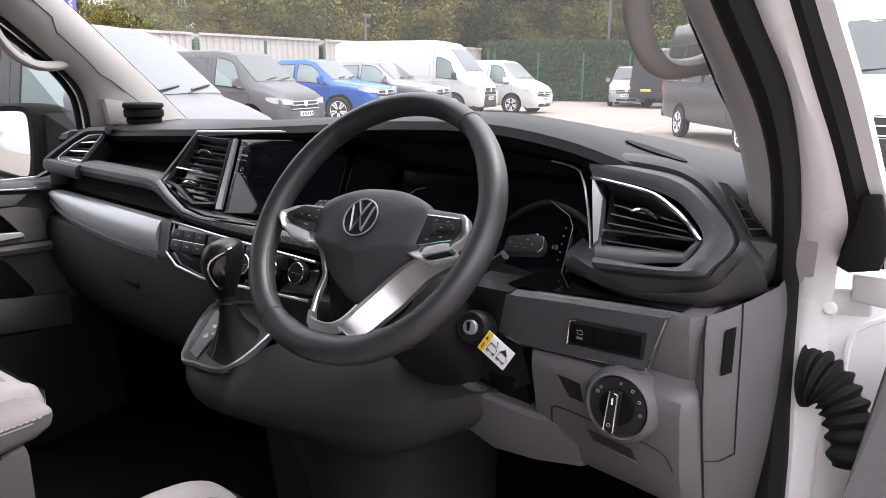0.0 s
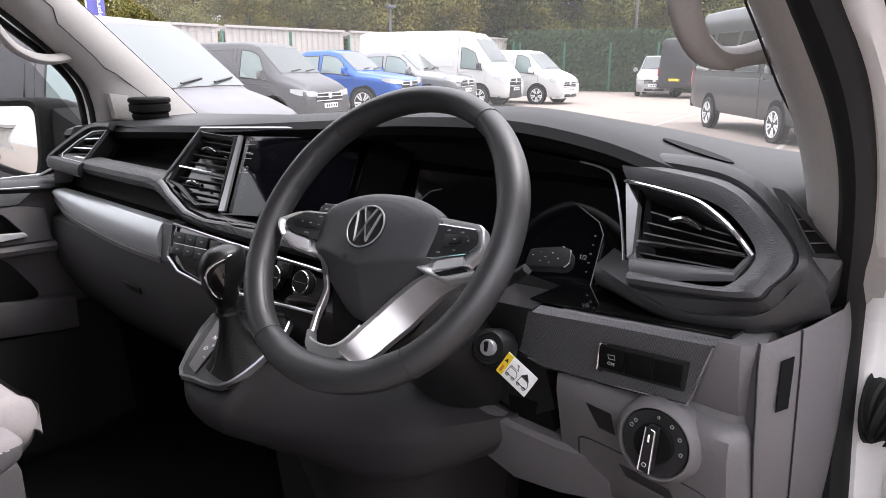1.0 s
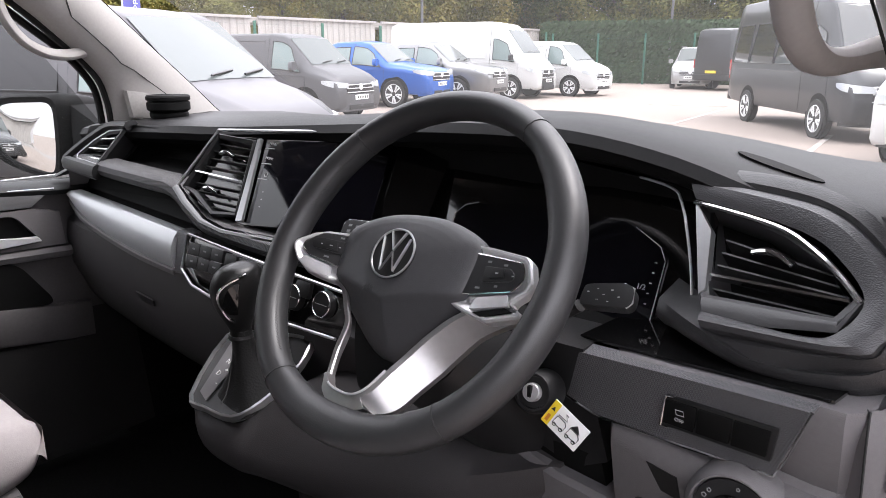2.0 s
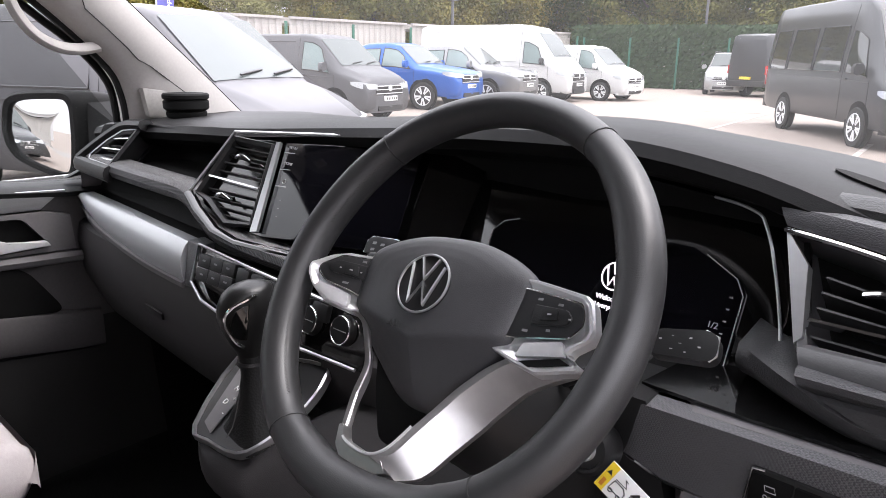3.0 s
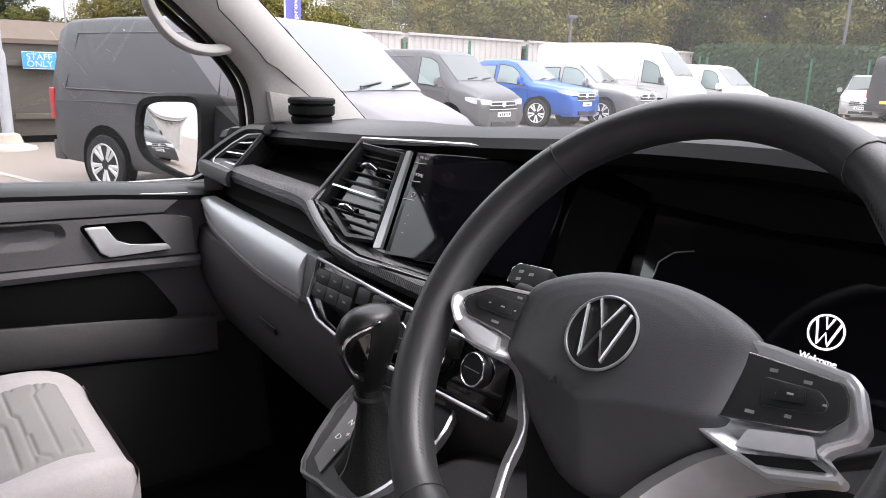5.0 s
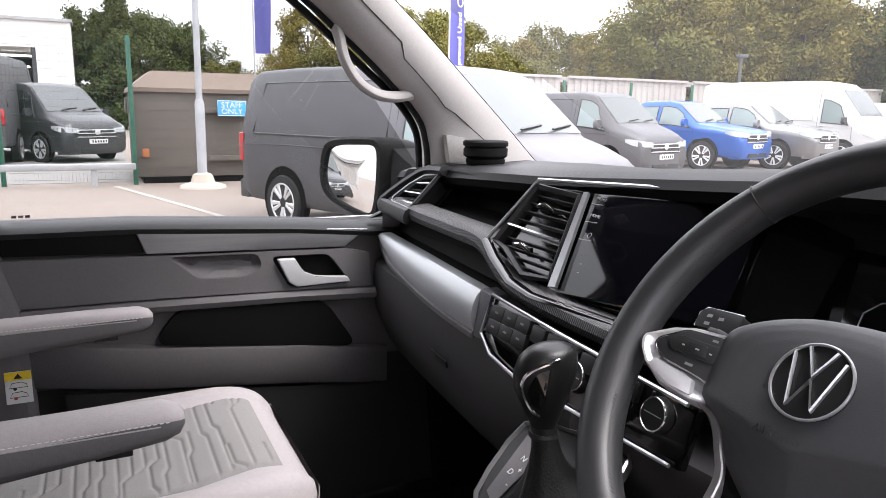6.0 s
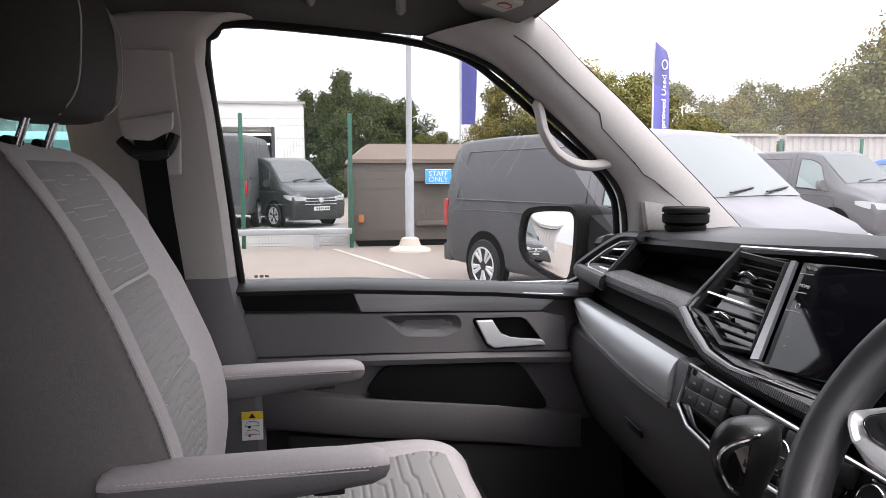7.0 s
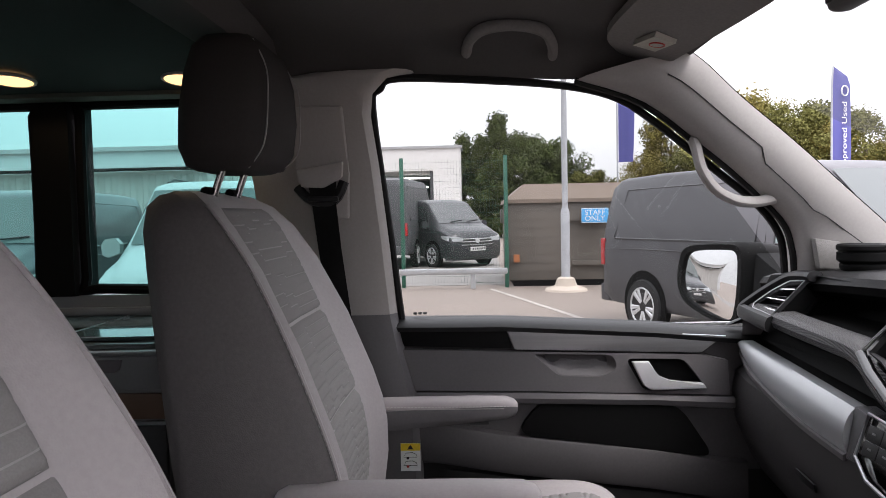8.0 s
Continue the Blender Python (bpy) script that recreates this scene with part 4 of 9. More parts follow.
def W(a, b, c=0.0):
    """Point of the wheel: a to its right, b up, c towards the driver."""
    return WHEEL + WU * a + WV * b + WN * c


wheel = thing("steering_wheel", WHEEL, "black leather flat-bottomed steering wheel with silver spokes", "steering wheel")


def rim_at(a):
    """Rim centre line, a little taller than wide."""
    return 0.1722 * math.sin(a), 0.1758 * math.cos(a) + (0.0035 * max(0.0, -math.cos(a)) ** 6)


# half thickness towards the hub, by degrees from the top: slim above, thumb rests, broad flattened bottom
RIM_IN = [(0, 0.0128), (40, 0.0130), (52, 0.0165), (66, 0.0185), (80, 0.0175), (92, 0.0170), (104, 0.0180), (120, 0.0170), (140, 0.0165), (160, 0.0195), (180, 0.0215)]
UNIT = [(math.cos(2 * math.pi * i / 16), math.sin(2 * math.pi * i / 16)) for i in range(16)]


def rim_ring(a, grow=1.0):
    x, y = rim_at(a)
    x2, y2 = rim_at(a + 0.02)
    d = Vector((x2 - x, y2 - y)).normalized()
    out = Vector((-d.y, d.x))
    deg = math.degrees(a) % 360
    deg = deg if deg <= 180 else 360 - deg
    inner = lerp_table(RIM_IN, deg)[0]
    ring = []
    for c, s in UNIT:
        ro = c * (0.0165 if c > 0 else inner) * grow
        ring.append(W(x + out.x * ro, y + out.y * ro, s * 0.0182 * grow - (0.004 * max(0, -c) if inner > 0.019 else 0)))
    return ring


bm = B()
NR = 144
rows = [[bm.verts.new(p) for p in rim_ring(2 * math.pi * i / NR)] for i in range(NR)]
for i in range(NR):
    p, q = rows[i], rows[(i + 1) % NR]
    for j in range(16):
        k = (j + 1) % 16
        bm.faces.new((p[j], p[k], q[k], q[j]))
rim = part("rim", bm, leather, wheel, "black leather rim", sharp=60)
for deg in (36, -42, 142, -146):
    part("rim_seam", tube(B(), rim_ring(radians(deg), 1.012), 0.0007, 5, closed=True), thread_black, rim)
# cross stitching along the inner side of the rim
bm = B()
for side in (1, -1):
    for k in range(150):
        a = radians((44 + k * (138 - 44) / 150) * side)
        if 74 < abs(math.degrees(a)) < 108:
            continue
        p, q = rim_ring(a, 1.015), rim_ring(a + side * 0.010, 1.015)
        lo_, hi_ = p[7], p[7].lerp(p[6], 0.4)
        lo2, hi2 = q[7], q[7].lerp(q[6], 0.4)
        tube(bm, [lo_, hi2] if k % 2 else [hi_, lo2], 0.00025, 4)
tagged(part("stitching", bm, thread_black, rim), kind="stuff")


def H(a, b, c=0.0):
    """A place on the hub, whose middle sits beside the rim's."""
    return W(a - 0.0165, b, c)


# airbag cover: domed shield, flat above and folding back below its crease
half = [(0.0, 0.0580), (0.028, 0.0567), (0.052, 0.0515), (0.073, 0.0435), (0.0885, 0.0335), (0.0935, 0.0200), (0.0925, 0.0030), (0.0880, -0.0230), (0.0800, -0.0375), (0.0640, -0.0560), (0.0370, -0.0815), (0.0190, -0.0905)]
outline = half + [(0.0, -0.0925)] + [(-a, b) for a, b in reversed(half[1:])]
outl = [(p.x, p.y) for p in smooth_line([V(a, b, 0) for a, b in outline], 4, closed=True)]


def fold(a, b):
    """How far the face falls back below the crease, which sags towards the middle."""
    t = max(0.0, -0.020 - 0.020 * (1 - min(1.0, abs(a) / 0.085)) - b)
    return -0.70 * t * min(1.0, t / 0.005)


bm = B()
DOME = [(0.12, -0.0040), (0.30, -0.0046), (0.45, -0.0058), (0.60, -0.0075), (0.74, -0.0100), (0.85, -0.0130), (0.92, -0.0160), (0.965, -0.0190)]
steps = [(0.95, -0.058), (0.985, -0.040), (0.999, -0.031), (1.0, -0.027), (0.99, -0.0225), (0.965, -0.0190)] + [(0.94 - 0.02 * i, lerp_linear(DOME, 0.94 - 0.02 * i)[0]) for i in range(42)]
rings = [[H(a * s, b * s, c + fold(a * s, b * s)) for a, b in outl] for s, c in steps]
loft(bm, rings)
cover = part("airbag_cover", bm, airbag_skin, wheel, "black grained airbag cover", sharp=40)
er, eb = 0.0262, 0.0050
part("emblem_disc", lathe(B(), [(er, 0.0), (er, 0.0028), (er - 0.002, 0.0032), (0, 0.0030)], H(-0.002, eb, -0.0055), WN, 40), black, cover)
part("emblem_ring", tube(B(), [H(-0.002 + er * math.cos(a), eb + er * math.sin(a), -0.0014) for a in (2 * math.pi * i / 48 for i in range(48))], 0.0011, 8, closed=True), silver, cover, "chrome round emblem")
for pts in (((-0.0175, 0.0165), (-0.0085, -0.0190), (-0.0002, 0.0005), (0.0085, -0.0190), (0.0175, 0.0165)), ((-0.0095, 0.0225), (0.0, 0.0030), (0.0095, 0.0225))):
    part("emblem_stroke", tube(B(), [H(-0.002 + a, eb + b, -0.0010) for a, b in pts], 0.0019, 6, squash=0.7), silver, cover)
m = Matrix((WU, WV, WN)).transposed().to_4x4()
m.translation = H(-0.010, -0.0335, -0.0055)
lettering("airbag_text", "AIRBAG", 0.0098, m, end_black, cover)
for s in (-1, 1):
    part("corner_mark", prism(B(), [H(s * 0.0465 + a, 0.0060 + b, -0.0082) for a, b in ((-0.005, 0.001), (0.005, 0.001), (0.002, -0.0025))], WN * 0.0008), black, cover)

satin_frame = mat("satin spoke frame", (0.68, 0.68, 0.69), 0.28, metal=0.55, spread=0.04)
# side spokes: satin frame round a dark key pad, a bright lower bar and a slot
for s in (-1, 1):
    def K(a, b, c=0.0):
        """A place on the spoke, whose outer end comes forward."""
        f = (a - 0.085) / 0.07
        return H(s * a, b, -0.0185 + 0.010 * f + c) if s > 0 else H(-a + 0.0205 * f, b - 0.004 * f, -0.0185 + 0.027 * f + c)

    if s > 0:
        arm_o = ((0.060, 0.0335), (0.0983, 0.0305), (0.1440, 0.0232), (0.1505, 0.0181), (0.1594, -0.0031), (0.1577, -0.0108), (0.1455, -0.0195), (0.1425, -0.0255), (0.1560, -0.0301), (0.1560, -0.0345), (0.1200, -0.0430), (0.0960, -0.0380), (0.0700, -0.0300))
        keys = ((0.070, 0.0235), (0.1002, 0.0206), (0.1425, 0.0155), (0.1474, 0.0081), (0.1495, -0.0013), (0.1403, -0.0121), (0.0943, -0.0184), (0.072, -0.0190))
        tab, well = ((0.1029, -0.0216), (0.1367, -0.0157), (0.1418, -0.0262), (0.0985, -0.0332)), ((0.1020, 0.0095), (0.1330, 0.0082), (0.1385, 0.0030), (0.1380, -0.0015), (0.1320, -0.0038), (0.1040, -0.0063))
        mid_key, slot = ((0.1108, 0.0077), (0.1258, 0.0072), (0.1280, -0.0009), (0.1116, -0.0026)), ((0.1030, -0.0358), (0.1385, -0.0278), (0.1475, -0.0308), (0.1135, -0.0388))
        marks = ((0.1050, 0.0145, 0.0046), (0.1250, 0.0120, 0.0046), (0.1000, -0.0120, 0.0054), (0.1210, -0.0090, 0.0036))
    else:
        arm_o = ((0.0560, 0.0300), (0.0900, 0.0262), (0.1178, 0.0240), (0.1342, 0.0192), (0.1569, 0.0058), (0.1575, 0.0010), (0.1546, -0.0055), (0.1461, -0.0150), (0.1240, -0.0275), (0.0928, -0.0310), (0.0700, -0.0290))
        keys = ((0.0640, 0.0232), (0.0900, 0.0216), (0.1206, 0.0194), (0.1415, 0.0060), (0.1424, 0.0000), (0.1304, -0.0080), (0.0985, -0.0116), (0.0793, -0.0150), (0.0700, -0.0170))
        tab, well = ((0.1400, -0.0165), (0.1342, -0.0100), (0.0964, -0.0153), (0.0923, -0.0276), (0.1133, -0.0258)), ((0.1317, 0.0076), (0.1215, 0.0133), (0.0784, 0.0142), (0.0750, 0.0040), (0.0860, 0.0002), (0.1260, 0.0010))
        mid_key, slot = ((0.1120, 0.0107), (0.0952, 0.0114), (0.0920, 0.0018), (0.1095, 0.0025)), ()
        marks = ((0.0930, 0.0180, 0.0050), (0.0760, 0.0000, 0.0060), (0.1050, -0.0060, 0.0070), (0.0790, -0.0080, 0.0050))
    arm = rounded([V(*q, 0) for q in arm_o], 0.0022, 3)
    mid = sum(arm, Vector()) / len(arm)
    rings = [[K(p.x, p.y, -0.014) for p in arm], [K(p.x, p.y, -0.0030) for p in arm], [K(p.x, p.y, 0.0) for p in (p + (mid - p).normalized() * 0.0016 for p in arm)],
             [K(p.x, p.y, 0.0) for p in (p + (mid - p).normalized() * 0.0040 for p in arm)], [K(p.x, p.y, -0.005) for p in (mid + (p - mid) * 0.70 for p in arm)], [K(p.x, p.y, -0.010) for p in (mid + (p - mid) * 0.1 for p in arm)]]
    spoke = part("spoke", loft(B(), rings), satin_frame, wheel, "satin silver side spoke with keys", sharp=15)
    pad_line = rounded([K(a, b, 0.0) for a, b in keys], 0.003, 3)
    pad = part("key_pad", prism(B(), [p - WN * 0.0010 for p in pad_line], WN * 0.0022, 0.0008), mat("dark satin key pad", (0.016, 0.016, 0.017), 0.45, bump=0.1, bump_scale=900, spec=0.4), spoke, "black key pad")
    part("pad_rim", tube(B(), [p + WN * 0.0004 for p in pad_line], 0.0009, 6, closed=True), chrome, spoke, "thin bright rim round the keys")
    lift = 0.0012
    well_line = rounded([K(a, b, lift) for a, b in well], 0.002, 3)
    part("rocker", prism(B(), well_line, WN * 0.0016, 0.0008), black, pad)
    part("rocker_seam", tube(B(), [p + WN * 0.0002 for p in well_line], 0.0006, 5, closed=True), end_black, pad)
    part("rocker_centre", prism(B(), rounded([K(a, b, lift + 0.0014) for a, b in mid_key], 0.0012, 3), WN * 0.0014, 0.0005), black, pad)
    wx = [sum(q[n] for q in well) / len(well) for n in (0, 1)]
    for a, b, c, w in ((wx[0] - 0.0125, wx[1], lift + 0.0018, 0.0022), (wx[0] + 0.0130, wx[1], lift + 0.0018, 0.0022), (sum(q[0] for q in mid_key) / 4, sum(q[1] for q in mid_key) / 4, lift + 0.0029, 0.0036)):
        part("key_legend", prism(B(), [K(a + dx, b + dz, c) for dx, dz in ((-w / 2, -0.0006), (w / 2, -0.0006), (w / 2, 0.0006), (-w / 2, 0.0006))], WN * 0.0003), pale_ink, pad)
    for a, b, w in marks:
        part("key_legend", prism(B(), [K(a + dx, b + dz, lift + 0.0003) for dx, dz in ((-w / 2, -0.0010), (w / 2, -0.0010), (w / 2, 0.0010), (-w / 2, 0.0010))], WN * 0.0003), dim_ink, pad)
    part("silver_tab", prism(B(), rounded([K(a, b, -0.003) for a, b in tab], 0.0015, 3), WN * 0.0048, 0.0010, 2), satin_frame, spoke, "bright silver spoke bar")
    if slot:
        part("slot", prism(B(), [K(a, b, -0.0015) for a, b in slot], WN * 0.0022), matt_black, spoke, "dark slot under the bar")

# lower twin spoke: a narrow bright lip towards the hub, the broad flank falling back from it
LIP_R = [(0.098, -0.0300, -0.0200), (0.0760, -0.0440, -0.0215), (0.0560, -0.0660, -0.0215), (0.0440, -0.0870, -0.0180), (0.0350, -0.1080, -0.0110), (0.0245, -0.1310, -0.0040), (0.0085, -0.1397, -0.0018)]
LIP_L = [(-0.0880, -0.0270, -0.0190), (-0.0665, -0.0340, -0.0200), (-0.0500, -0.0550, -0.0200), (-0.0405, -0.0720, -0.0200), (-0.0370, -0.0970, -0.0160), (-0.0270, -0.1230, -0.0090), (-0.0205, -0.1360, -0.0040)]
for s, lip in ((-1, LIP_L), (1, LIP_R)):
    line = smooth_line([V(*p) for p in lip], 5)
    n = len(line)
    rings = []
    for i, p in enumerate(line):
        t = i / (n - 1)
        w = 0.0045 + 0.0020 * t if s < 0 else 0.0080
        drop = lerp_linear([(0, 0.004), (0.2, 0.016), (0.45, 0.023), (0.75, 0.018), (1, 0.003)], t)[0]
        wide = lerp_linear([(0, 0.046), (0.2, 0.026), (0.45, 0.022), (0.75, 0.022), (1, 0.027)], t)[0] if s > 0 else -0.003
        drop = drop if s > 0 else 0.003
        low = lerp_linear([(0, -0.002), (0.3, -0.008), (1, -0.010)], t)[0]
        q, r = p + V(s * w, -0.0015, 0.0006), p + V(s * (w + wide * 0.45), low * 0.4, -drop * 0.40)
        o = p + V(s * (w + wide), low, -drop)
        rings.append([H(p.x, p.y, p.z - (0.016 if s > 0 else 0.004)), H(p.x, p.y, p.z - 0.001), H(p.x + s * 0.001, p.y - 0.0005, p.z), H(q.x, q.y, q.z), H(r.x, r.y, r.z), H(o.x, o.y, o.z), H(o.x - s * 0.004, o.y, o.z - (0.012 if s > 0 else 0.003))])
    part("lower_spoke", loft(B(), rings), spoke_silver, wheel, "satin silver lower spoke", sharp=30)
foot = rounded([V(*q, 0) for q in ((-0.0260, -0.1250), (-0.0205, -0.1358), (0.0085, -0.1400), (0.0200, -0.1350), (0.0330, -0.1480), (0.0200, -0.1525), (-0.0150, -0.1515), (-0.0262, -0.1420), (-0.0305, -0.1260))], 0.002, 3)
part("foot_lip", tube(B(), smooth_line([H(*q) for q in ((-0.0380, -0.0970, -0.0165), (-0.0285, -0.1230, -0.0090), (-0.0205, -0.1352, -0.0030), (0.0080, -0.1397, -0.0010), (0.0245, -0.1310, -0.0034), (0.0350, -0.1080, -0.0104))], 5), 0.0013, 6), satin_frame, wheel, "bright lip of the spoke foot")
part("spoke_foot", prism(B(), [H(p.x, p.y, -0.014) for p in foot], WN * 0.0115, 0.0025, 2), spoke_silver, wheel, "satin silver spoke foot", sharp=20)
# added black plate, stands for the shade between the lower spokes
part("lower_backing", prism(B(), rounded([H(a, b, -0.062) for a, b in ((-0.085, -0.030), (-0.062, -0.085), (-0.035, -0.128), (0.030, -0.128), (0.060, -0.085), (0.085, -0.030))], 0.01, 3), WN * -0.01), matt_black, wheel, "black plate added for the dark between the lower spokes")
part("hub", lathe(B(), [(0.050, -0.085), (0.052, -0.055), (0.045, -0.05), (0.0, -0.05)], H(0, -0.01, 0.0), WN, 28), matt_black, wheel)

# column shroud, lock, stalks
column = thing("steering_column", (0.42, 0.14, 1.10), "black steering column shroud with stalks and ignition lock", "steering column")
rings = []
for t, w, h in ((0.0, 0.062, 0.050), (0.03, 0.072, 0.062), (0.12, 0.080, 0.072), (0.22, 0.088, 0.080)):
    c = W(-0.012, -0.060, -0.075 - t)
    rings.append([c + V(math.cos(a) * w, 0, 0) + V(0, 0.45, 0.89) * (math.sin(a) * h) for a in (2 * math.pi * i / 24 for i in range(24))])
part("shroud", loft(B(), rings), black, column, "black column shroud")
knee = [V(0.36, 0.14, 1.235), V(0.535, 0.150, 1.235), V(0.545, 0.165, 1.17), V(0.56, 0.175, 1.10), V(0.50, 0.19, 1.06), V(0.36, 0.20, 1.05)]
part("knee_cover", loft(B(), [knee, [p + V(0, 0.08, 0) for p in knee]]), black, column)
KN = V(0.12, -0.93, 0.33).normalized()
lock = part("ignition_lock", lathe(B(), [(0.024, -0.03), (0.0235, 0.0), (0.020, 0.006), (0.0175, 0.006), (0.0165, 0.002), (0.0, 0.002)], (0.498, 0.118, 1.186), KN, 28), black, column, "ignition lock with bright barrel")
part("lock_barrel", lathe(B(), [(0.0100, 0.0), (0.0100, 0.008), (0.0090, 0.0095), (0.0, 0.0095)], (0.498, 0.118, 1.186), KN, 24), mat("bright nickel barrel", (0.60, 0.60, 0.61), 0.35, metal=0.7), lock, "bright key barrel")
part("key_slot", box(B(), (0.4965, 0.1065, 1.1845), (0.5005, 0.1105, 1.1965)), matt_black, lock)
part("dark_gap", prism(B(), [V(0.36, 0.185, 1.09), V(0.55, 0.178, 1.10), V(0.56, 0.19, 1.035), V(0.40, 0.195, 1.045)], (0, 0.05, 0)), matt_black, column)
stem = tube(B(), smooth_line([V(0.46, 0.135, 1.235), V(0.51, 0.125, 1.268), V(0.548, 0.116, 1.296)], 4), 0.0065, 10)
st = part("wiper_stalk", stem, black, column, "black wiper stalk")
SK = Plane((0.585, 0.103, 1.3155), (0.05, -0.80, 0.60), (0.97, 0.10, 0.16))
pad_o = rounded([SK.p(a, b, -0.008) for a, b in ((-0.026, -0.0105), (0.019, -0.0118), (0.0245, -0.0065), (0.0245, 0.0082), (0.016, 0.0125), (-0.0225, 0.0100))], 0.005, 3)
paddle = part("stalk_paddle", prism(B(), pad_o, SK.n * 0.016, 0.003, 3), black, column, "broad black stalk paddle")
part("paddle_edge", tube(B(), [SK.p(a, b, 0.0070) for a, b in ((0.0145, 0.0122), (0.0242, 0.0078), (0.0242, -0.0065), (0.019, -0.0114))], 0.0009, 6), silver, paddle)
for a, b, w, h in ((-0.024, 0.003, 0.005, 0.0045), (-0.012, -0.006, 0.006, 0.0016), (-0.012, 0.007, 0.004, 0.0016), (-0.004, 0.0, 0.006, 0.0014), (0.006, 0.006, 0.005, 0.0045), (0.015, -0.002, 0.005, 0.0040), (0.002, -0.008, 0.004, 0.0030)):
    part("stalk_legend", prism(B(), [SK.p(a * 0.75 + dx * w / 5, b * 0.8 + dz * h / 7, 0.0082) for dx, dz in ((-1, -1), (1, -1), (1, 1), (-1, 1))], SK.n * 0.0003), pale_ink, paddle)
stalk = tube(B(), smooth_line([V(0.35, 0.115, 1.262), V(0.30, 0.112, 1.285), V(0.262, 0.105, 1.300), V(0.228, 0.10, 1.308)], 4), [0.007] * 5 + [0.009, 0.011, 0.013, 0.014, 0.0145, 0.0145, 0.0145, 0.013], 12, squash=0.7)
st = part("indicator_stalk", stalk, black, column, "black indicator stalk")
IK = Plane((0.205, 0.141, 1.311), (-0.05, -0.80, 0.60), (0.97, 0.05, 0.12))
pad_i = rounded([IK.p(a, b, -0.008) for a, b in ((-0.024, -0.0085), (0.026, -0.0105), (0.026, 0.0095), (-0.017, 0.0130), (-0.024, 0.0070))], 0.005, 3)
left_paddle = part("stalk_paddle", prism(B(), pad_i, IK.n * 0.014, 0.003, 3), black, column, "broad black stalk paddle")
part("paddle_edge", tube(B(), [IK.p(a, b, 0.0052) for a, b in ((-0.0235, -0.0080), (-0.0235, 0.0070), (-0.0170, 0.0125), (0.026, 0.0092))], 0.0008, 6), silver, left_paddle)
for a, b in ((-0.010, 0.004), (-0.010, -0.004), (0.004, 0.002)):
    part("stalk_legend", prism(B(), [IK.p(a + dx, b + dz, 0.0062) for dx, dz in ((-0.003, -0.0016), (0.003, -0.0016), (0.003, 0.0016), (-0.003, 0.0016))], IK.n * 0.0003), dim_ink, left_paddle)
for dx in (0.236, 0.252):
    part("stalk_legend", tube(B(), [V(dx + 0.004 * math.cos(t), 0.0915, 1.306 + 0.003 * math.sin(t)) for t in (0, 1.2, 2.4, 3.6, 4.8)], 0.0005, 4, closed=True), pale_ink, st)

# warning tag hanging at the lock
FTg = Plane((0.541, 0.112, 1.165), (0.1, -0.98, 0.15), (0.045, 0, -0.026))
FTg.u, FTg.v = FTg.u * 0.88, FTg.v * 0.86
tag_ob = thing("warning_tag", FTg.p(0, -0.018), "white and yellow printed warning tag at the ignition lock", "tag")
part("card", prism(B(), [FTg.p(a, b) for a, b in ((-0.0265, -0.0175), (0.0265, -0.0175), (0.0265, 0.0175), (-0.0265, 0.0175))], FTg.n * 0.0012, 0.0004), white_plastic, tag_ob, "white printed card")
part("yellow_end", prism(B(), [FTg.p(a, b, 0.0012) for a, b in ((-0.0262, -0.0172), (-0.0165, -0.0172), (-0.0165, 0.0172), (-0.0262, 0.0172))], FTg.n * 0.0004), yellow_ink, tag_ob, "yellow warning end")
part("warning_triangle", prism(B(), [FTg.p(a, b, 0.0016) for a, b in ((-0.0245, 0.004), (-0.0185, 0.004), (-0.0215, 0.0095))], FTg.n * 0.0003), black_ink, tag_ob)
part("print_bar", prism(B(), [FTg.p(a, b, 0.0016) for a, b in ((-0.0235, -0.013), (-0.0195, -0.013), (-0.0195, -0.003), (-0.0235, -0.003))], FTg.n * 0.0003), mat("orange ink", (0.5, 0.18, 0.02), 0.5), tag_ob)
for cx in (-0.006, 0.014):
    part("drawing", tube(B(), [FTg.p(cx + a, b, 0.0015) for a, b in ((-0.008, -0.008), (0.008, -0.008), (0.008, -0.001), (0.004, 0.003), (-0.007, 0.003))], 0.0006, 4, closed=True), black_ink, tag_ob, "small line drawing of a van")
    for dx in (-0.005, 0.005):
        part("drawing_wheel", tube(B(), [FTg.p(cx + dx + 0.0022 * math.cos(t), -0.009 + 0.0022 * math.sin(t), 0.0015) for t in (0, 1.05, 2.1, 3.1, 4.2, 5.2)], 0.0006, 4, closed=True), black_ink, tag_ob)
part("drawing_roof", prism(B(), [FTg.p(a, b, 0.0014) for a, b in ((0.006, 0.004), (0.020, 0.004), (0.012, 0.012))], FTg.n * 0.0004), black_ink, tag_ob)
part("drawing_roof", tube(B(), [FTg.p(a, b, 0.0015) for a, b in ((-0.013, 0.005), (0.0, 0.0055), (-0.006, 0.0125), (-0.002, 0.0115))], 0.0005, 4), black_ink, tag_ob)

# selector console and lever
console = thing("gear_console", (0.05, 0.08, 0.60), "grey gear selector console with silver surround", "console")
FG = Plane((0.0, 0.004, 1.057), (0.06, -0.46, 0.89))
sur = [(-0.012, 0.004), (0.030, 0.000), (0.085, 0.008), (0.106, 0.040), (0.112, 0.095), (0.100, 0.135), (0.080, 0.148), (0.0, 0.125), (-0.055, 0.098)]


def G(x, y, c=0.0):
    z = 1.057 - ((x - 0.0) * FG.n.x + (y - 0.004) * FG.n.y) / FG.n.z
    return V(x, y, z) + FG.n * c


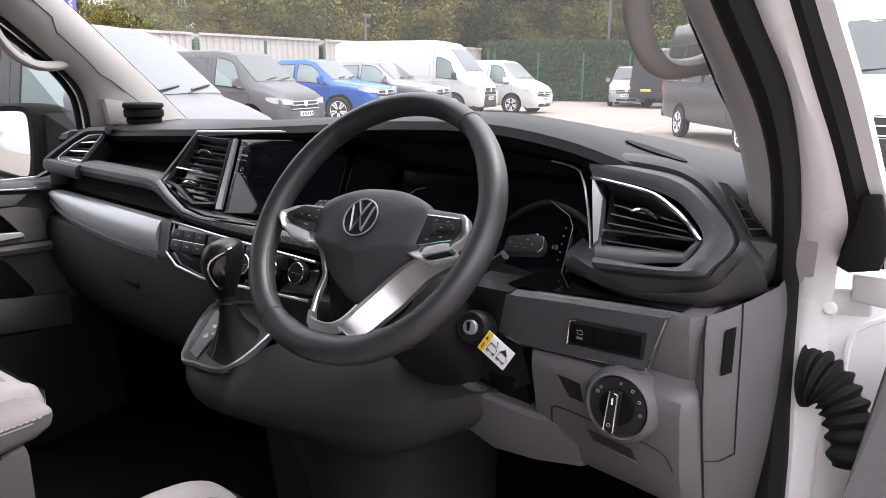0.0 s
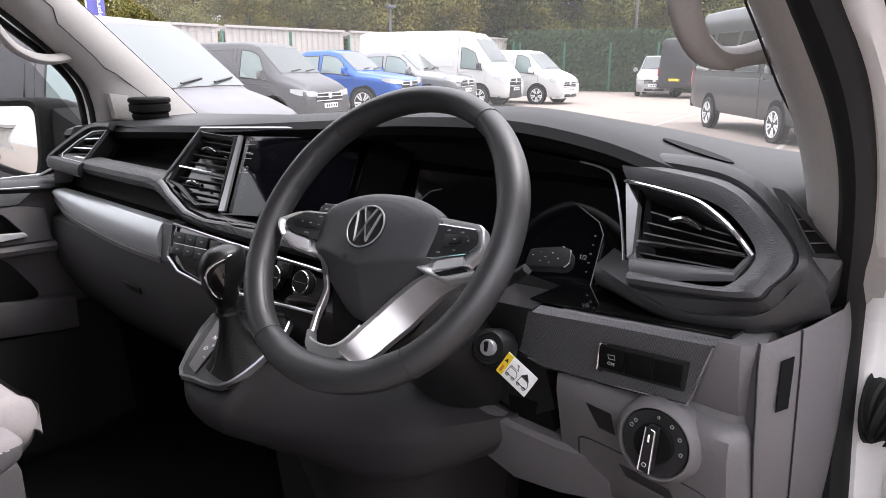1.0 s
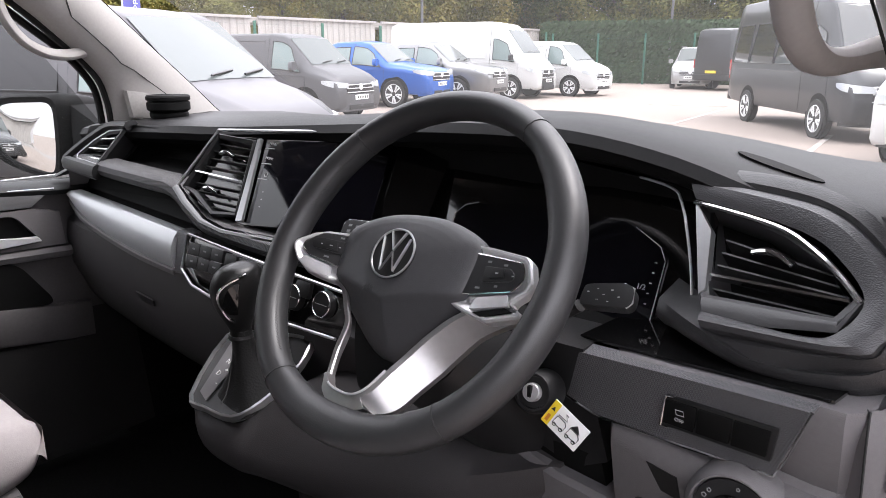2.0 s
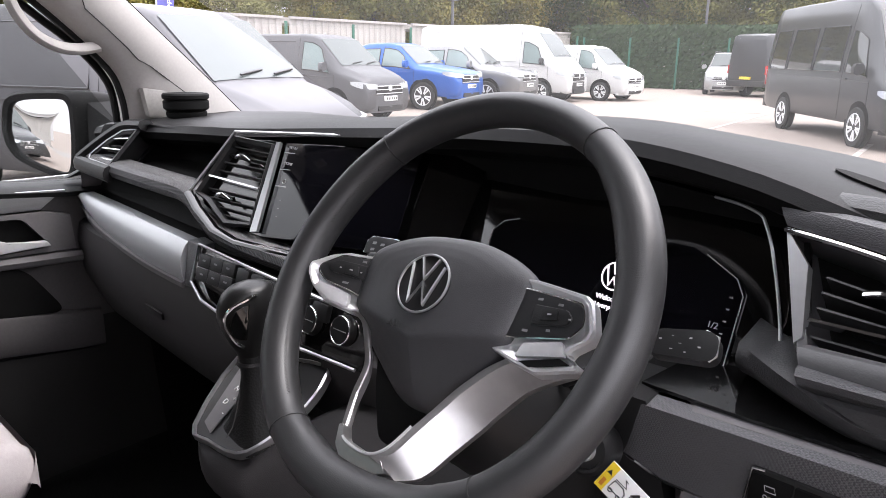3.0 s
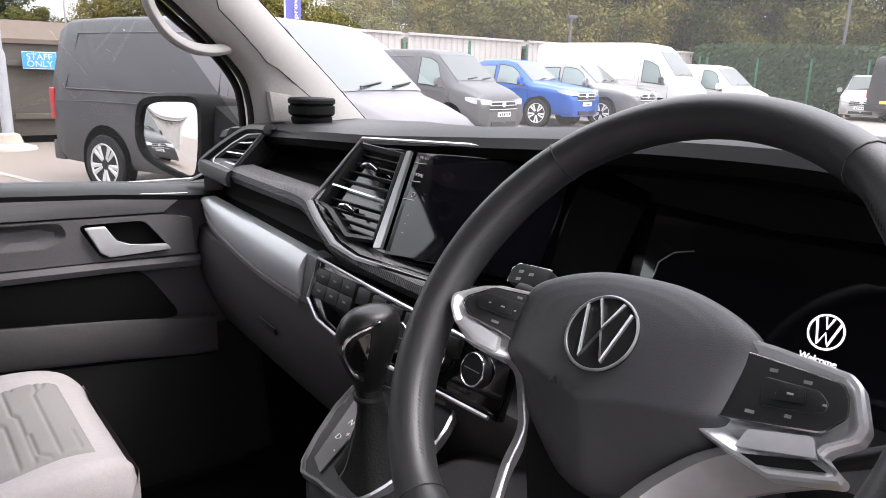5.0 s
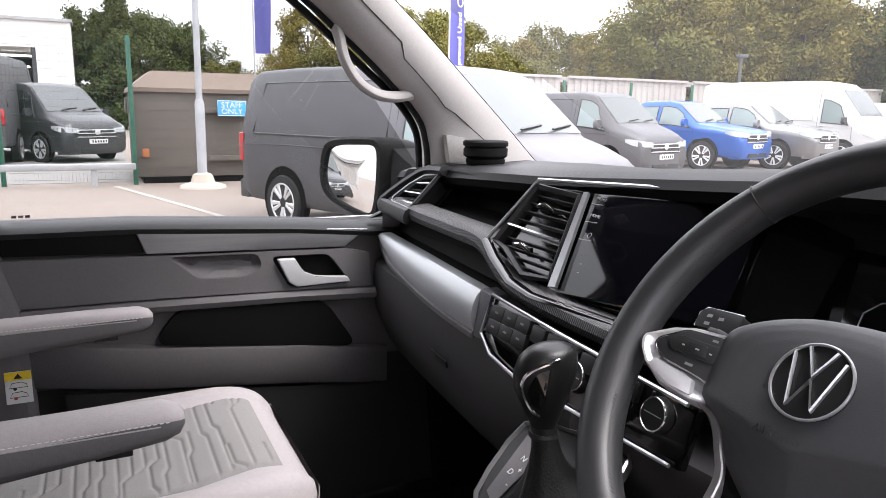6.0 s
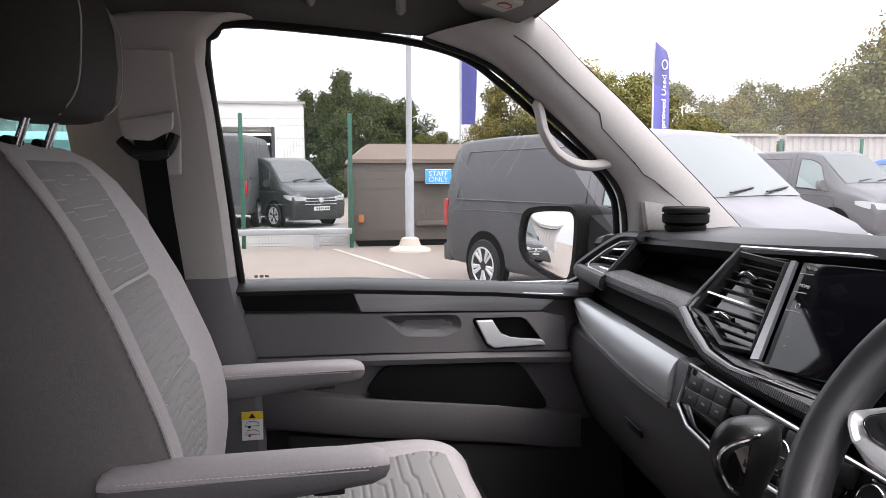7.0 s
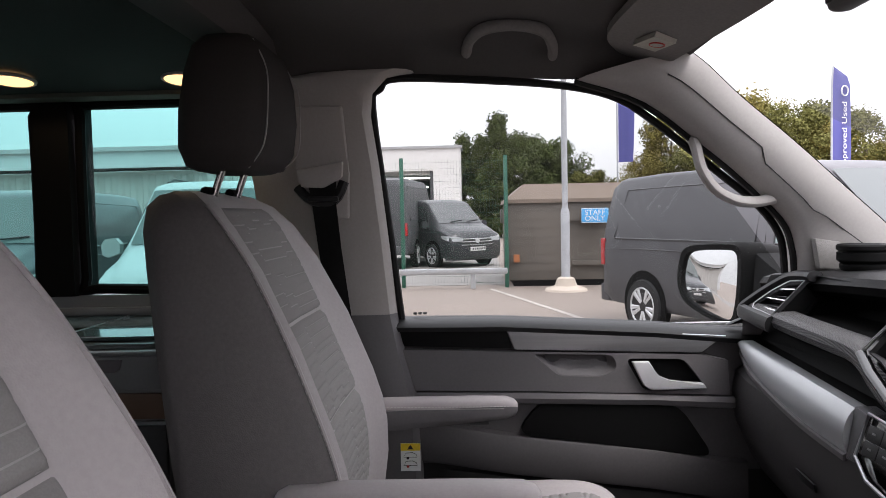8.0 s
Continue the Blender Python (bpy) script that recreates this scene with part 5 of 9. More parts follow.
sur_pts = smooth_line([G(x, y) for x, y in sur], 3, closed=True)
mid = sum(sur_pts, Vector()) / len(sur_pts)
part("surround", loft(B(), [[p - FG.n * 0.010 + (p - mid) * 0.02 for p in sur_pts], [p + (p - mid) * 0.01 + FG.n * 0.001 for p in sur_pts], [p + FG.n * 0.003 - (p - mid) * 0.025 for p in sur_pts], [p - FG.n * 0.006 - (p - mid) * 0.045 for p in sur_pts]], cap=False), silver, console, "satin silver selector surround")
part("plate", prism(B(), [p - FG.n * 0.005 - (p - mid) * 0.035 for p in sur_pts], FG.n * 0.002), black, console, "black selector plate")
part("legend_plate", prism(B(), [G(x, y, -0.002) for x, y in ((-0.002, 0.014), (0.022, 0.008), (0.005, 0.098), (-0.036, 0.094))], FG.n * 0.002, 0.001), dark_grey, console)
for text, x, y in (("N", -0.004, 0.066), ("D", -0.001, 0.046), ("R", -0.009, 0.085), ("+", 0.007, 0.054), ("-", 0.012, 0.034)):
    d = G(x, y) - FG.o
    lettering("gate_letter", text, 0.011, facing(FG, d.dot(FG.u), d.dot(FG.v), 0.0006), white_plastic, console)
# bulging body that runs from the selector to the column, rounded underneath
rings = []
for x, yt, zt, yf, zf, yb, zl in ((-0.045, 0.100, 1.075, 0.085, 1.045, 0.120, 1.010), (-0.020, 0.036, 1.053, 0.016, 1.030, 0.036, 0.985), (0.03, 0.010, 1.040, -0.006, 1.005, 0.020, 0.962), (0.09, 0.018, 1.042, -0.002, 0.995, 0.032, 0.948), (0.115, 0.075, 1.075, 0.012, 0.992, 0.040, 0.944),
                                  (0.17, 0.130, 1.095, 0.030, 0.990, 0.052, 0.942), (0.24, 0.150, 1.098, 0.052, 1.000, 0.068, 0.940), (0.31, 0.160, 1.096, 0.074, 1.010, 0.086, 0.936), (0.37, 0.170, 1.090, 0.094, 1.022, 0.102, 0.952), (0.42, 0.185, 1.085, 0.120, 1.035, 0.128, 0.978), (0.46, 0.195, 1.080, 0.145, 1.045, 0.155, 1.000), (0.50, 0.210, 1.080, 0.178, 1.055, 0.186, 1.020)):
    rings.append([V(x, 0.42, zt), V(x, yt + 0.10, zt + 0.006), V(x, yt, zt), V(x, yt * 0.55 + yf * 0.45 - 0.004, zt * 0.6 + zf * 0.4), V(x, yf + 0.001, zf + 0.016), V(x, yf, zf - 0.008), V(x, yf * 0.6 + yb * 0.4 - 0.003, zf * 0.55 + zl * 0.45), V(x, yb - 0.002, zl + 0.012), V(x, yb + 0.016, zl), V(x, yb + 0.07, zl - 0.012), V(x, 0.42, zl - 0.02)])
rings = [list(r) for r in zip(*[smooth_line(c, 3) for c in zip(*rings)])]
part("console_body", loft(B(), rings), shaded_console_grey, console, "grey bulging console body", sharp=60)
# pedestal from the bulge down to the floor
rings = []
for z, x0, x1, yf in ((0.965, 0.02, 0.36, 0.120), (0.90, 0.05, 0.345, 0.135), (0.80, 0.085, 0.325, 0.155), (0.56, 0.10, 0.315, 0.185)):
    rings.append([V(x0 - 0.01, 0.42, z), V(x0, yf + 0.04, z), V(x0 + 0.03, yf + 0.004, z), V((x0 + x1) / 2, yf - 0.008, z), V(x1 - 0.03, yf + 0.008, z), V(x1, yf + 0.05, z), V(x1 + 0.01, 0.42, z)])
part("pedestal", loft(B(), rings), shaded_console_grey, console, "grey console foot", sharp=50)
# lever with pleated boot
lever = thing("gear_lever", (0.052, 0.045, 1.075), "black leather gear selector with chrome inlay and pleated boot", "gear lever")
rings = []
for t in range(13):
    s = t / 12
    c = V(0.060 - 0.017 * s, 0.062 - 0.002 * s, 1.068 + 0.088 * s)
    f = (1 - s) ** 2.5
    w, h = 0.0150 + 0.033 * f, 0.0150 + 0.036 * f
    ring = []
    for i in range(36):
        a = 2 * math.pi * i / 36
        sq = 1 / max(abs(math.cos(a)), abs(math.sin(a))) ** (0.6 * f)
        pleat = 1 + 0.05 * math.sin(5 * a + 3 * s) * min(1, 3 * s) * (1 - s) + 0.03 * math.sin(s * 34) * (1 - s)
        ring.append(c + V(math.cos(a) * w * sq * pleat, math.sin(a) * h * sq * pleat, 0.024 * f * math.sin(a)))
    rings.append(ring)
boot = part("boot", loft(B(), rings), mat("soft black hide", (0.007, 0.007, 0.007), 0.45, bump=0.5, bump_scale=350, bump_kind="cells", spec=0.16), lever, "black leather boot", sharp=60)
part("boot_seam", tube(B(), [V(0.052 - 0.010 * i / 8, 0.014 + 0.033 * (i / 8) ** 0.6, 1.060 + i * 0.0095) for i in range(9)], 0.0009, 4), thread_black, boot)
knob_skin = mat("smooth black knob leather", (0.008, 0.008, 0.008), 0.30, bump=0.25, bump_scale=600, bump_kind="cells", spec=0.35)
# the knob swells from a slim neck and leans to the driver at its top: x, y, z, half width, half depth
knob_c = smooth_line([V(0.043, 0.060, 1.146), V(0.0425, 0.060, 1.158), V(0.043, 0.058, 1.176), V(0.044, 0.056, 1.198), V(0.046, 0.056, 1.219), V(0.048, 0.058, 1.238), V(0.050, 0.061, 1.250), V(0.051, 0.063, 1.2560)], 3)
knob_r = smooth_line([V(0.0145, 0.0150, 0), V(0.0150, 0.0160, 0), V(0.0200, 0.0240, 0), V(0.0255, 0.0330, 0), V(0.0285, 0.0375, 0), V(0.0268, 0.0345, 0), V(0.0195, 0.0255, 0), V(0.0040, 0.0060, 0)], 3)
part("knob", loft(B(), [[V(c.x + math.cos(a) * r.x, c.y + math.sin(a) * r.y, c.z) for a in (2 * math.pi * i / 28 for i in range(28))] for c, r in zip(knob_c, knob_r)]), knob_skin, lever, "black leather selector knob", sharp=60)
part("neck_ring", lathe(B(), [(0.0165, 0.0), (0.0178, 0.003), (0.0165, 0.007), (0.0, 0.007)], (0.043, 0.060, 1.142), (0, 0, 1), 24), black, lever)


def on_knob(deg, z, off=0.0008):
    c = min(range(len(knob_c)), key=lambda i: abs(knob_c[i].z - z))
    a = radians(deg)
    return V(knob_c[c].x + math.cos(a) * (knob_r[c].x + off), knob_c[c].y + math.sin(a) * (knob_r[c].y + off), z)


inlay = [on_knob(d, z) for d, z in ((-8, 1.244), (-30, 1.240), (-52, 1.233), (-66, 1.222), (-70, 1.208), (-66, 1.194), (-55, 1.182), (-40, 1.176))]
part("chrome_inlay", tube(B(), smooth_line(inlay, 4), 0.0022, 6), chrome, lever, "chrome inlay")
part("release_button", prism(B(), rounded([on_knob(d, z, 0.0) for d, z in ((-20, 1.236), (-45, 1.230), (-58, 1.210), (-50, 1.190), (-25, 1.186))], 0.004, 3), V(0.003, -0.003, 0.0), 0.001), piano, lever, "gloss black release button")

# ---- pillars, passenger door, roof fittings ----
def pillar_x(z, side=-1):
    """Half width of the cab trim at height z."""
    t = [(1.20, 0.80), (1.35, 0.785), (1.45, 0.770), (1.53, 0.750), (1.62, 0.735), (1.72, 0.715), (1.80, 0.700)]
    return side * lerp_table(t, z)[0]


# edge of the door opening, edge of the windscreen (y, z), from the dash up
DOOR_EDGE = [(0.300, 1.330), (0.296, 1.385), (0.286, 1.435), (0.258, 1.492), (0.164, 1.580), (0.084, 1.645), (-0.036, 1.732), (-0.172, 1.778)]
SCREEN_EDGE = [(0.615, 1.335), (0.565, 1.377), (0.460, 1.470), (0.372, 1.543), (0.252, 1.646), (0.146, 1.730), (0.075, 1.793), (0.035, 1.825)]


DOOR_EDGE_R = [(0.828, 0.282, 1.271), (0.838, 0.209, 1.357), (0.841, 0.149, 1.427), (0.834, 0.099, 1.486), (0.819, 0.055, 1.538), (0.804, 0.016, 1.584), (0.770, -0.090, 1.700), (0.735, -0.190, 1.775)]


def a_pillar(side):
    name = "a_pillar_left" if side < 0 else "a_pillar_right"
    ob = thing(name, (side * 0.78, 0.35, 1.34), "pale grey cloth-textured windscreen pillar trim", "pillar", kind="structure")
    d = [V(pillar_x(z, side) - side * 0.004, y, z) for y, z in DOOR_EDGE] if side < 0 else [V(*p) for p in DOOR_EDGE_R]
    s = [V(pillar_x(z, side) + (0.02 if side < 0 else 0.02), y, z) for y, z in SCREEN_EDGE]
    d, s = smooth_line(d, 4), smooth_line(s, 4)
    inward = V(-side, 0, 0)
    rings = []
    for p, q in zip(d, s):
        m1, m2, m3 = p.lerp(q, 0.22) + inward * 0.034, p.lerp(q, 0.5) + inward * 0.040, p.lerp(q, 0.8) + inward * 0.030
        rings.append([p + V(side * 0.05, 0, 0), p, p.lerp(q, 0.08) + inward * 0.022, m1, m2, m3, q + inward * 0.014, q + V(side * 0.05, 0.01, 0)])
    trim = part("pillar_trim", loft(B(), rings), pale_trim, ob, "pale grey pillar trim")
    k = len(d)
    f = lambda i, t, c: d[i].lerp(s[i], t) + inward * c
    # panel seams
    line = [f(i, 0.62, 0.034) for i in range(6, k - 2)]
    part("panel_seam", tube(B(), line, 0.0014, 5), mat("seam shadow gap", (0.03, 0.03, 0.03), 0.9), trim)
    line = [f(6, 0.62, 0.0345), f(11, 0.40, 0.0415), f(12, 0.32, 0.040)] + [f(i, 0.33, 0.0405) for i in range(13, 17)] + [f(17, 0.50, 0.040)] + [f(i, 0.50, 0.0402) for i in range(18, k - 3)]
    part("panel_seam", tube(B(), line, 0.0013, 5), MATS["seam shadow gap"], trim)
    # black rubber at door and screen
    if side < 0:
        part("door_seal", tube(B(), [p + V(side * 0.010, -0.003, -0.001) for p in d], 0.008, 8), rubber, ob, "black rubber door seal")
    part("screen_band", loft(B(), [[q + V(side * -0.004, 0.006, 0.002), q + V(side * 0.035, 0.012, 0.004)] for q in s], closed=False), matt_black, ob, "black windscreen edge band")
    # grab handle
    h0, h1 = V(side * 0.752, 0.078, 1.666), V(side * 0.755, 0.240, 1.538)
    pts = smooth_line([V(side * a, b, c) for a, b, c in ((0.775, 0.095, 1.672), (0.745, 0.070, 1.664), (0.722, 0.070, 1.635), (0.714, 0.078, 1.594), (0.714, 0.104, 1.555), (0.718, 0.144, 1.532), (0.726, 0.188, 1.527), (0.744, 0.230, 1.534), (0.775, 0.250, 1.542))], 5)
    hd = thing("grab_handle", h1, "pale grey moulded grab handle on the windscreen pillar", "grab handle", "pillar grab handles")
    n = len(pts)
    part("grip", tube(B(), pts, [0.014 + 0.008 * max(0, 1 - min(i, n - 1 - i) / 7) for i in range(n)], 10, squash=0.8), pale_trim, hd, "pale grey grip")
    for c in (h0, h1):
        part("foot", lathe(B(), [(0.022, 0), (0.020, 0.012), (0.014, 0.02), (0.0, 0.02)], c + V(side * 0.014, 0.004, 0.0), (-side, 0, 0), 14), pale_trim, hd)
    return ob


a_pillar(-1)
a_pillar(1)
# speaker grille and round cup holder at the left screen corner
bm = B()
q = [V(-0.712, 0.301, 1.451), V(-0.712, 0.351, 1.443), V(-0.712, 0.354, 1.389), V(-0.712, 0.311, 1.390)]
tagged(finish("speaker_grille", prism(bm, q, (-0.02, 0, 0), 0.002), mat("pale perforated grille", (0.24, 0.23, 0.22), 0.7, bump=0.8, bump_scale=620, bump_kind="cells")), "pale perforated tweeter grille in the pillar", "speaker grille")
bm = lathe(B(), [(0.038, 0.0), (0.041, 0.006), (0.041, 0.012), (0.0385, 0.014), (0.042, 0.016), (0.046, 0.020), (0.046, 0.034), (0.043, 0.036), (0.043, 0.038), (0.047, 0.040), (0.047, 0.047), (0.044, 0.050), (0.0, 0.050)], (-0.635, 0.355, 1.392), (0, 0, 1), 36)
tagged(finish("cup_holder", bm, matt_black), "round ribbed black folding cup holder on the dash top", "cup holder")

# headliner fittings
vis_mat = mat("visor cloth", (0.20, 0.19, 0.185), 0.9, bump=0.4, bump_scale=1400)
visor = thing("sun_visor", (-0.45, -0.03, 1.838), "dark grey sun visor folded up with a warning label", "sun visor")
out = smooth_line([V(-0.645, -0.110, 1.838), V(-0.690, -0.060, 1.826), V(-0.660, -0.006, 1.812), V(-0.60, 0.010, 1.812), V(-0.30, 0.065, 1.830), V(-0.20, 0.05, 1.842), V(-0.20, -0.08, 1.853), V(-0.30, -0.11, 1.855), V(-0.55, -0.135, 1.848)], 5, closed=True)
part("visor_panel", prism(B(), [p + V(0, 0, -0.012) for p in out], (0, 0, 0.014), 0.005), vis_mat, visor, "grey visor panel")
part("warning_label", prism(B(), [V(-0.52, -0.060, 1.8250), V(-0.575, -0.085, 1.8240), V(-0.595, -0.040, 1.8155), V(-0.54, -0.018, 1.8165)], (0, -0.004, -0.010)), mat("faded label print", (0.42, 0.41, 0.36), 0.6), visor, "faded white and yellow warning label")
part("label_sign", tube(B(), [V(-0.558 + 0.014 * math.cos(t), -0.050 + 0.013 * math.sin(t), 0.0) + V(0, 0, 1.8095 - 0.17 * (0.013 * math.sin(t))) for t in (2 * math.pi * i / 16 for i in range(16))], 0.0016, 5, closed=True), red_ink, visor)
hdl = thing("roof_handle", (-0.70, -0.30, 1.82), "grey folding roof grab handle over the passenger door", "grab handle")
pts = smooth_line([V(-0.705, -0.393, 1.850), V(-0.668, -0.391, 1.832), V(-0.635, -0.385, 1.845), V(-0.602, -0.360, 1.858), V(-0.590, -0.305, 1.862), V(-0.600, -0.250, 1.853), V(-0.635, -0.228, 1.836), V(-0.668, -0.223, 1.822), V(-0.705, -0.219, 1.838)], 6)
part("grip", tube(B(), pts, 0.0125, 10, squash=0.8), vis_mat, hdl, "grey grip")
mir = thing("rear_view_mirror", (-0.0, 0.07, 1.76), "black interior mirror on the windscreen", "mirror")
bm = prism(B(), [V(-0.115, 0.02, 1.795), V(0.11, 0.02, 1.795), V(0.115, 0.025, 1.735), V(-0.105, 0.025, 1.735)], (0, 0.03, 0), 0.012, 3)
part("housing", bm, black, mir, "black mirror housing")
part("mirror_face", prism(B(), [V(-0.10, 0.0185, 1.786), V(0.10, 0.0185, 1.786), V(0.104, 0.0225, 1.744), V(-0.096, 0.0225, 1.744)], (0, -0.001, 0)), mirror_glass, mir)
part("stem", tube(B(), [V(0.0, 0.045, 1.775), V(0.0, 0.10, 1.815)], 0.009, 8), black, mir)

# B pillar, left: pale upper trim, grey lower trim, belt
edge_f = [(-0.556, 1.300), (-0.566, 1.45), (-0.580, 1.62), (-0.592, 1.72), (-0.586, 1.765), (-0.555, 1.795), (-0.50, 1.805)]
rings = []
for (y, z) in edge_f:
    x = pillar_x(z) if z > 1.3 else -0.80
    rings.append([V(x - 0.04, y + 0.002, z), V(x, y, z), V(x + 0.022, y - 0.012, z), V(x + 0.030, y - 0.035, z), V(x + 0.026, y - 0.12, z), V(x + 0.012, y - 0.20, z), V(x - 0.04, y - 0.28, z)])
bp = thing("b_pillar_left", (-0.80, -0.66, 0.9), "pale and grey two-tone door pillar trim", "pillar", kind="structure")
part("upper_trim", loft(B(), rings), pillar_cloth, bp, "pale upper pillar trim")
rings = []
for y, z, dx in ((-0.556, 1.302, 0.0), (-0.540, 1.22, 0.004), (-0.515, 1.12, 0.01), (-0.505, 0.95, 0.02), (-0.50, 0.56, 0.02)):
    x = -0.80 + dx
    rings.append([V(x - 0.04, y, z), V(x, y, z), V(x + 0.026, y - 0.012, z), V(x + 0.033, y - 0.035, z), V(x + 0.030, y - 0.14, z), V(x - 0.04, y - 0.29, z)])
part("lower_trim", loft(B(), rings), dark_grey, bp, "grey lower pillar trim")
panel_b = [V(-0.705, -0.640, 1.735), V(-0.700, -0.742, 1.735), V(-0.712, -0.735, 1.56), V(-0.722, -0.70, 1.51), V(-0.724, -0.635, 1.51), V(-0.716, -0.632, 1.60)]
part("belt_height_panel", prism(B(), [p + V(0.024, 0, 0) for p in panel_b], (0.012, 0, 0), 0.006), pillar_cloth, bp, "belt height adjuster panel")
belt = thing("seat_belt", (-0.70, -0.68, 1.0), "black seat belt hanging from the door pillar", "seat belt")
part("guide", tube(B(), smooth_line([V(-0.672, -0.735, 1.575), V(-0.668, -0.705, 1.548), V(-0.668, -0.66, 1.548), V(-0.672, -0.640, 1.585)], 4), 0.010, 8), black, belt, "black belt guide")
part("guide_cap", prism(B(), [V(-0.676, -0.735, 1.612), V(-0.676, -0.640, 1.628), V(-0.676, -0.642, 1.595), V(-0.676, -0.68, 1.575), V(-0.676, -0.725, 1.578)], (0.018, 0, -0.004), 0.006), pillar_cloth, belt)
part("webbing", loft(B(), [[V(x, y, z), V(x + 0.004, y + w, z)] for x, y, z, w in ((-0.672, -0.715, 1.590, 0.06), (-0.664, -0.706, 1.552, 0.050), (-0.690, -0.700, 1.45, 0.048), (-0.712, -0.678, 1.25, 0.046), (-0.715, -0.66, 1.0, 0.046))], closed=False), belt_cloth, belt, "black webbing", flip=False)
part("buckle_stop", box(B(), (-0.668, -0.712, 1.545), (-0.655, -0.650, 1.556), 0.004), black, belt)
label_b = thing("airbag_label", (-0.755, -0.53, 0.95), "white and yellow warning label on the door pillar trim", "label")
FB = Plane((-0.745, -0.527, 1.000), (1, 0, 0.0), (0, 1, 0))
FB.v = V(0, 0, 1)
part("film", prism(B(), [FB.p(a, b) for a, b in ((-0.021, -0.030), (0.021, -0.030), (0.021, 0.030), (-0.021, 0.030))], (0.0012, 0, 0)), white_plastic, label_b, "white label film")
part("yellow_band", prism(B(), [FB.p(a, b, 0.0012) for a, b in ((-0.0208, 0.014), (0.0208, 0.014), (0.0208, 0.0298), (-0.0208, 0.0298))], (0.0005, 0, 0)), yellow_ink, label_b)
part("triangle", prism(B(), [FB.p(a, b, 0.0017) for a, b in ((-0.007, 0.017), (0.007, 0.017), (0, 0.027))], (0.0004, 0, 0)), black_ink, label_b)
for b0 in (0.004, -0.014):
    part("drawing", tube(B(), [FB.p(a, b0 + b, 0.0014) for a, b in ((-0.015, -0.004), (0.014, -0.004), (0.012, 0.002), (0.004, 0.006), (-0.010, 0.005))], 0.0006, 4, closed=True), black_ink, label_b)
    part("drawing_dot", lathe(B(), [(0.003, 0), (0.003, 0.0005), (0, 0.0005)], FB.p(-0.006, b0 - 0.006, 0.0013), (1, 0, 0), 10), red_ink if b0 < 0 else black_ink, label_b)

# passenger door
door = thing("passenger_door", (-0.85, -0.2, 0.55), "dark grey front passenger door panel with silver pull, closed", "door", kind="structure")
XD = -0.790


def D(y, z, c=0.0):
    return V(XD + c, y, z)


sheet = [D(y, z, -0.02) for y, z in ((-0.56, 1.262), (0.24, 1.235), (0.285, 1.10), (0.26, 0.945), (-0.56, 0.965))]
# door grey deepens downwards: the footwell shadow is put into these skins
part("low_panel", prism(B(), [D(y, z, -0.024) for y, z in ((-0.56, 0.98), (0.30, 0.96), (0.33, 0.60), (-0.56, 0.58))], (-0.045, 0, 0)), deep_panel, door, "lower door panel with shadow in its colour")
part("inner_panel", prism(B(), sheet, (-0.05, 0, 0)), mat("shaded grey door skin", (0.070, 0.066, 0.067), 0.55, bump=0.3, bump_scale=850, bump_kind="cells", spec=0.25), door, "dark grey inner door panel")
rings = []
for y, z in ((-0.56, 1.283), (-0.32, 1.281), (0.0, 1.264), (0.155, 1.250), (0.29, 1.245)):
    rings.append([V(-0.86, y, z + 0.004), V(-0.815, y, z + 0.002), V(-0.795, y, z - 0.004), V(-0.786, y, z - 0.012), V(-0.790, y, z - 0.022), V(-0.86, y, z - 0.03)])
part("sill_top", loft(B(), rings), black, door, "black window sill")
part("dark_band", prism(B(), [D(-0.56, 1.268, -0.006), D(-0.318, 1.264, -0.006), D(-0.305, 1.220, -0.006), D(-0.54, 1.228, -0.006)], (-0.02, 0, 0), 0.003), matt_black, door)
bandp = [D(-0.321, 1.272), D(0.150, 1.243), D(0.100, 1.206), D(-0.300, 1.218)]
part("trim_band", prism(B(), bandp, (-0.02, 0, 0), 0.006), mat("brushed dark trim", (0.32, 0.32, 0.325), 0.32, metal=0.7, spread=0.15, stretch=(1, 1, 40)), door, "dark brushed trim band")
part("band_line", tube(B(), [D(-0.318, 1.2690, 0.001), D(0.150, 1.2425, 0.001)], 0.0016, 5), silver, door)
upper = [D(-0.545, 1.222), D(-0.295, 1.214), D(0.10, 1.203), D(0.155, 1.19), D(0.16, 1.115), D(-0.27, 1.128), D(-0.52, 1.131)]
scoop = rounded([D(-0.262, 1.2095), D(-0.088, 1.2050), D(-0.078, 1.176), D(-0.112, 1.1570), D(-0.205, 1.1600)], 0.014, 4)
cup_hole = rounded([D(-0.062, 1.1965), D(0.062, 1.1945), D(0.112, 1.1280), D(-0.022, 1.1235)], 0.016, 5)
bm = B()
loops = []
for pts in (upper, scoop, cup_hole):
    vs = [bm.verts.new(p) for p in pts]
    loops += [bm.edges.new((vs[i - 1], vs[i])) for i in range(len(vs))]
bmesh.ops.triangle_fill(bm, use_beauty=True, use_dissolve=False, edges=loops)
loft(bm, [upper, [p + V(-0.022, 0, 0) for p in upper]], cap=False)
part("upper_panel", bm, dark_grey, door, "dark grey upper door panel", sharp=30)
mid_s = sum(scoop, Vector()) / len(scoop)
rings = [scoop, [p.lerp(mid_s, 0.06) + V(-0.006, 0, 0) for p in scoop], [p.lerp(mid_s, 0.25) + V(-0.010 - 0.45 * max(0, p.z - 1.165), 0, 0) for p in scoop], [p.lerp(mid_s, 0.6) + V(-0.017, 0, 0) for p in scoop], [p.lerp(mid_s, 0.995) + V(-0.018, 0, 0) for p in scoop]]
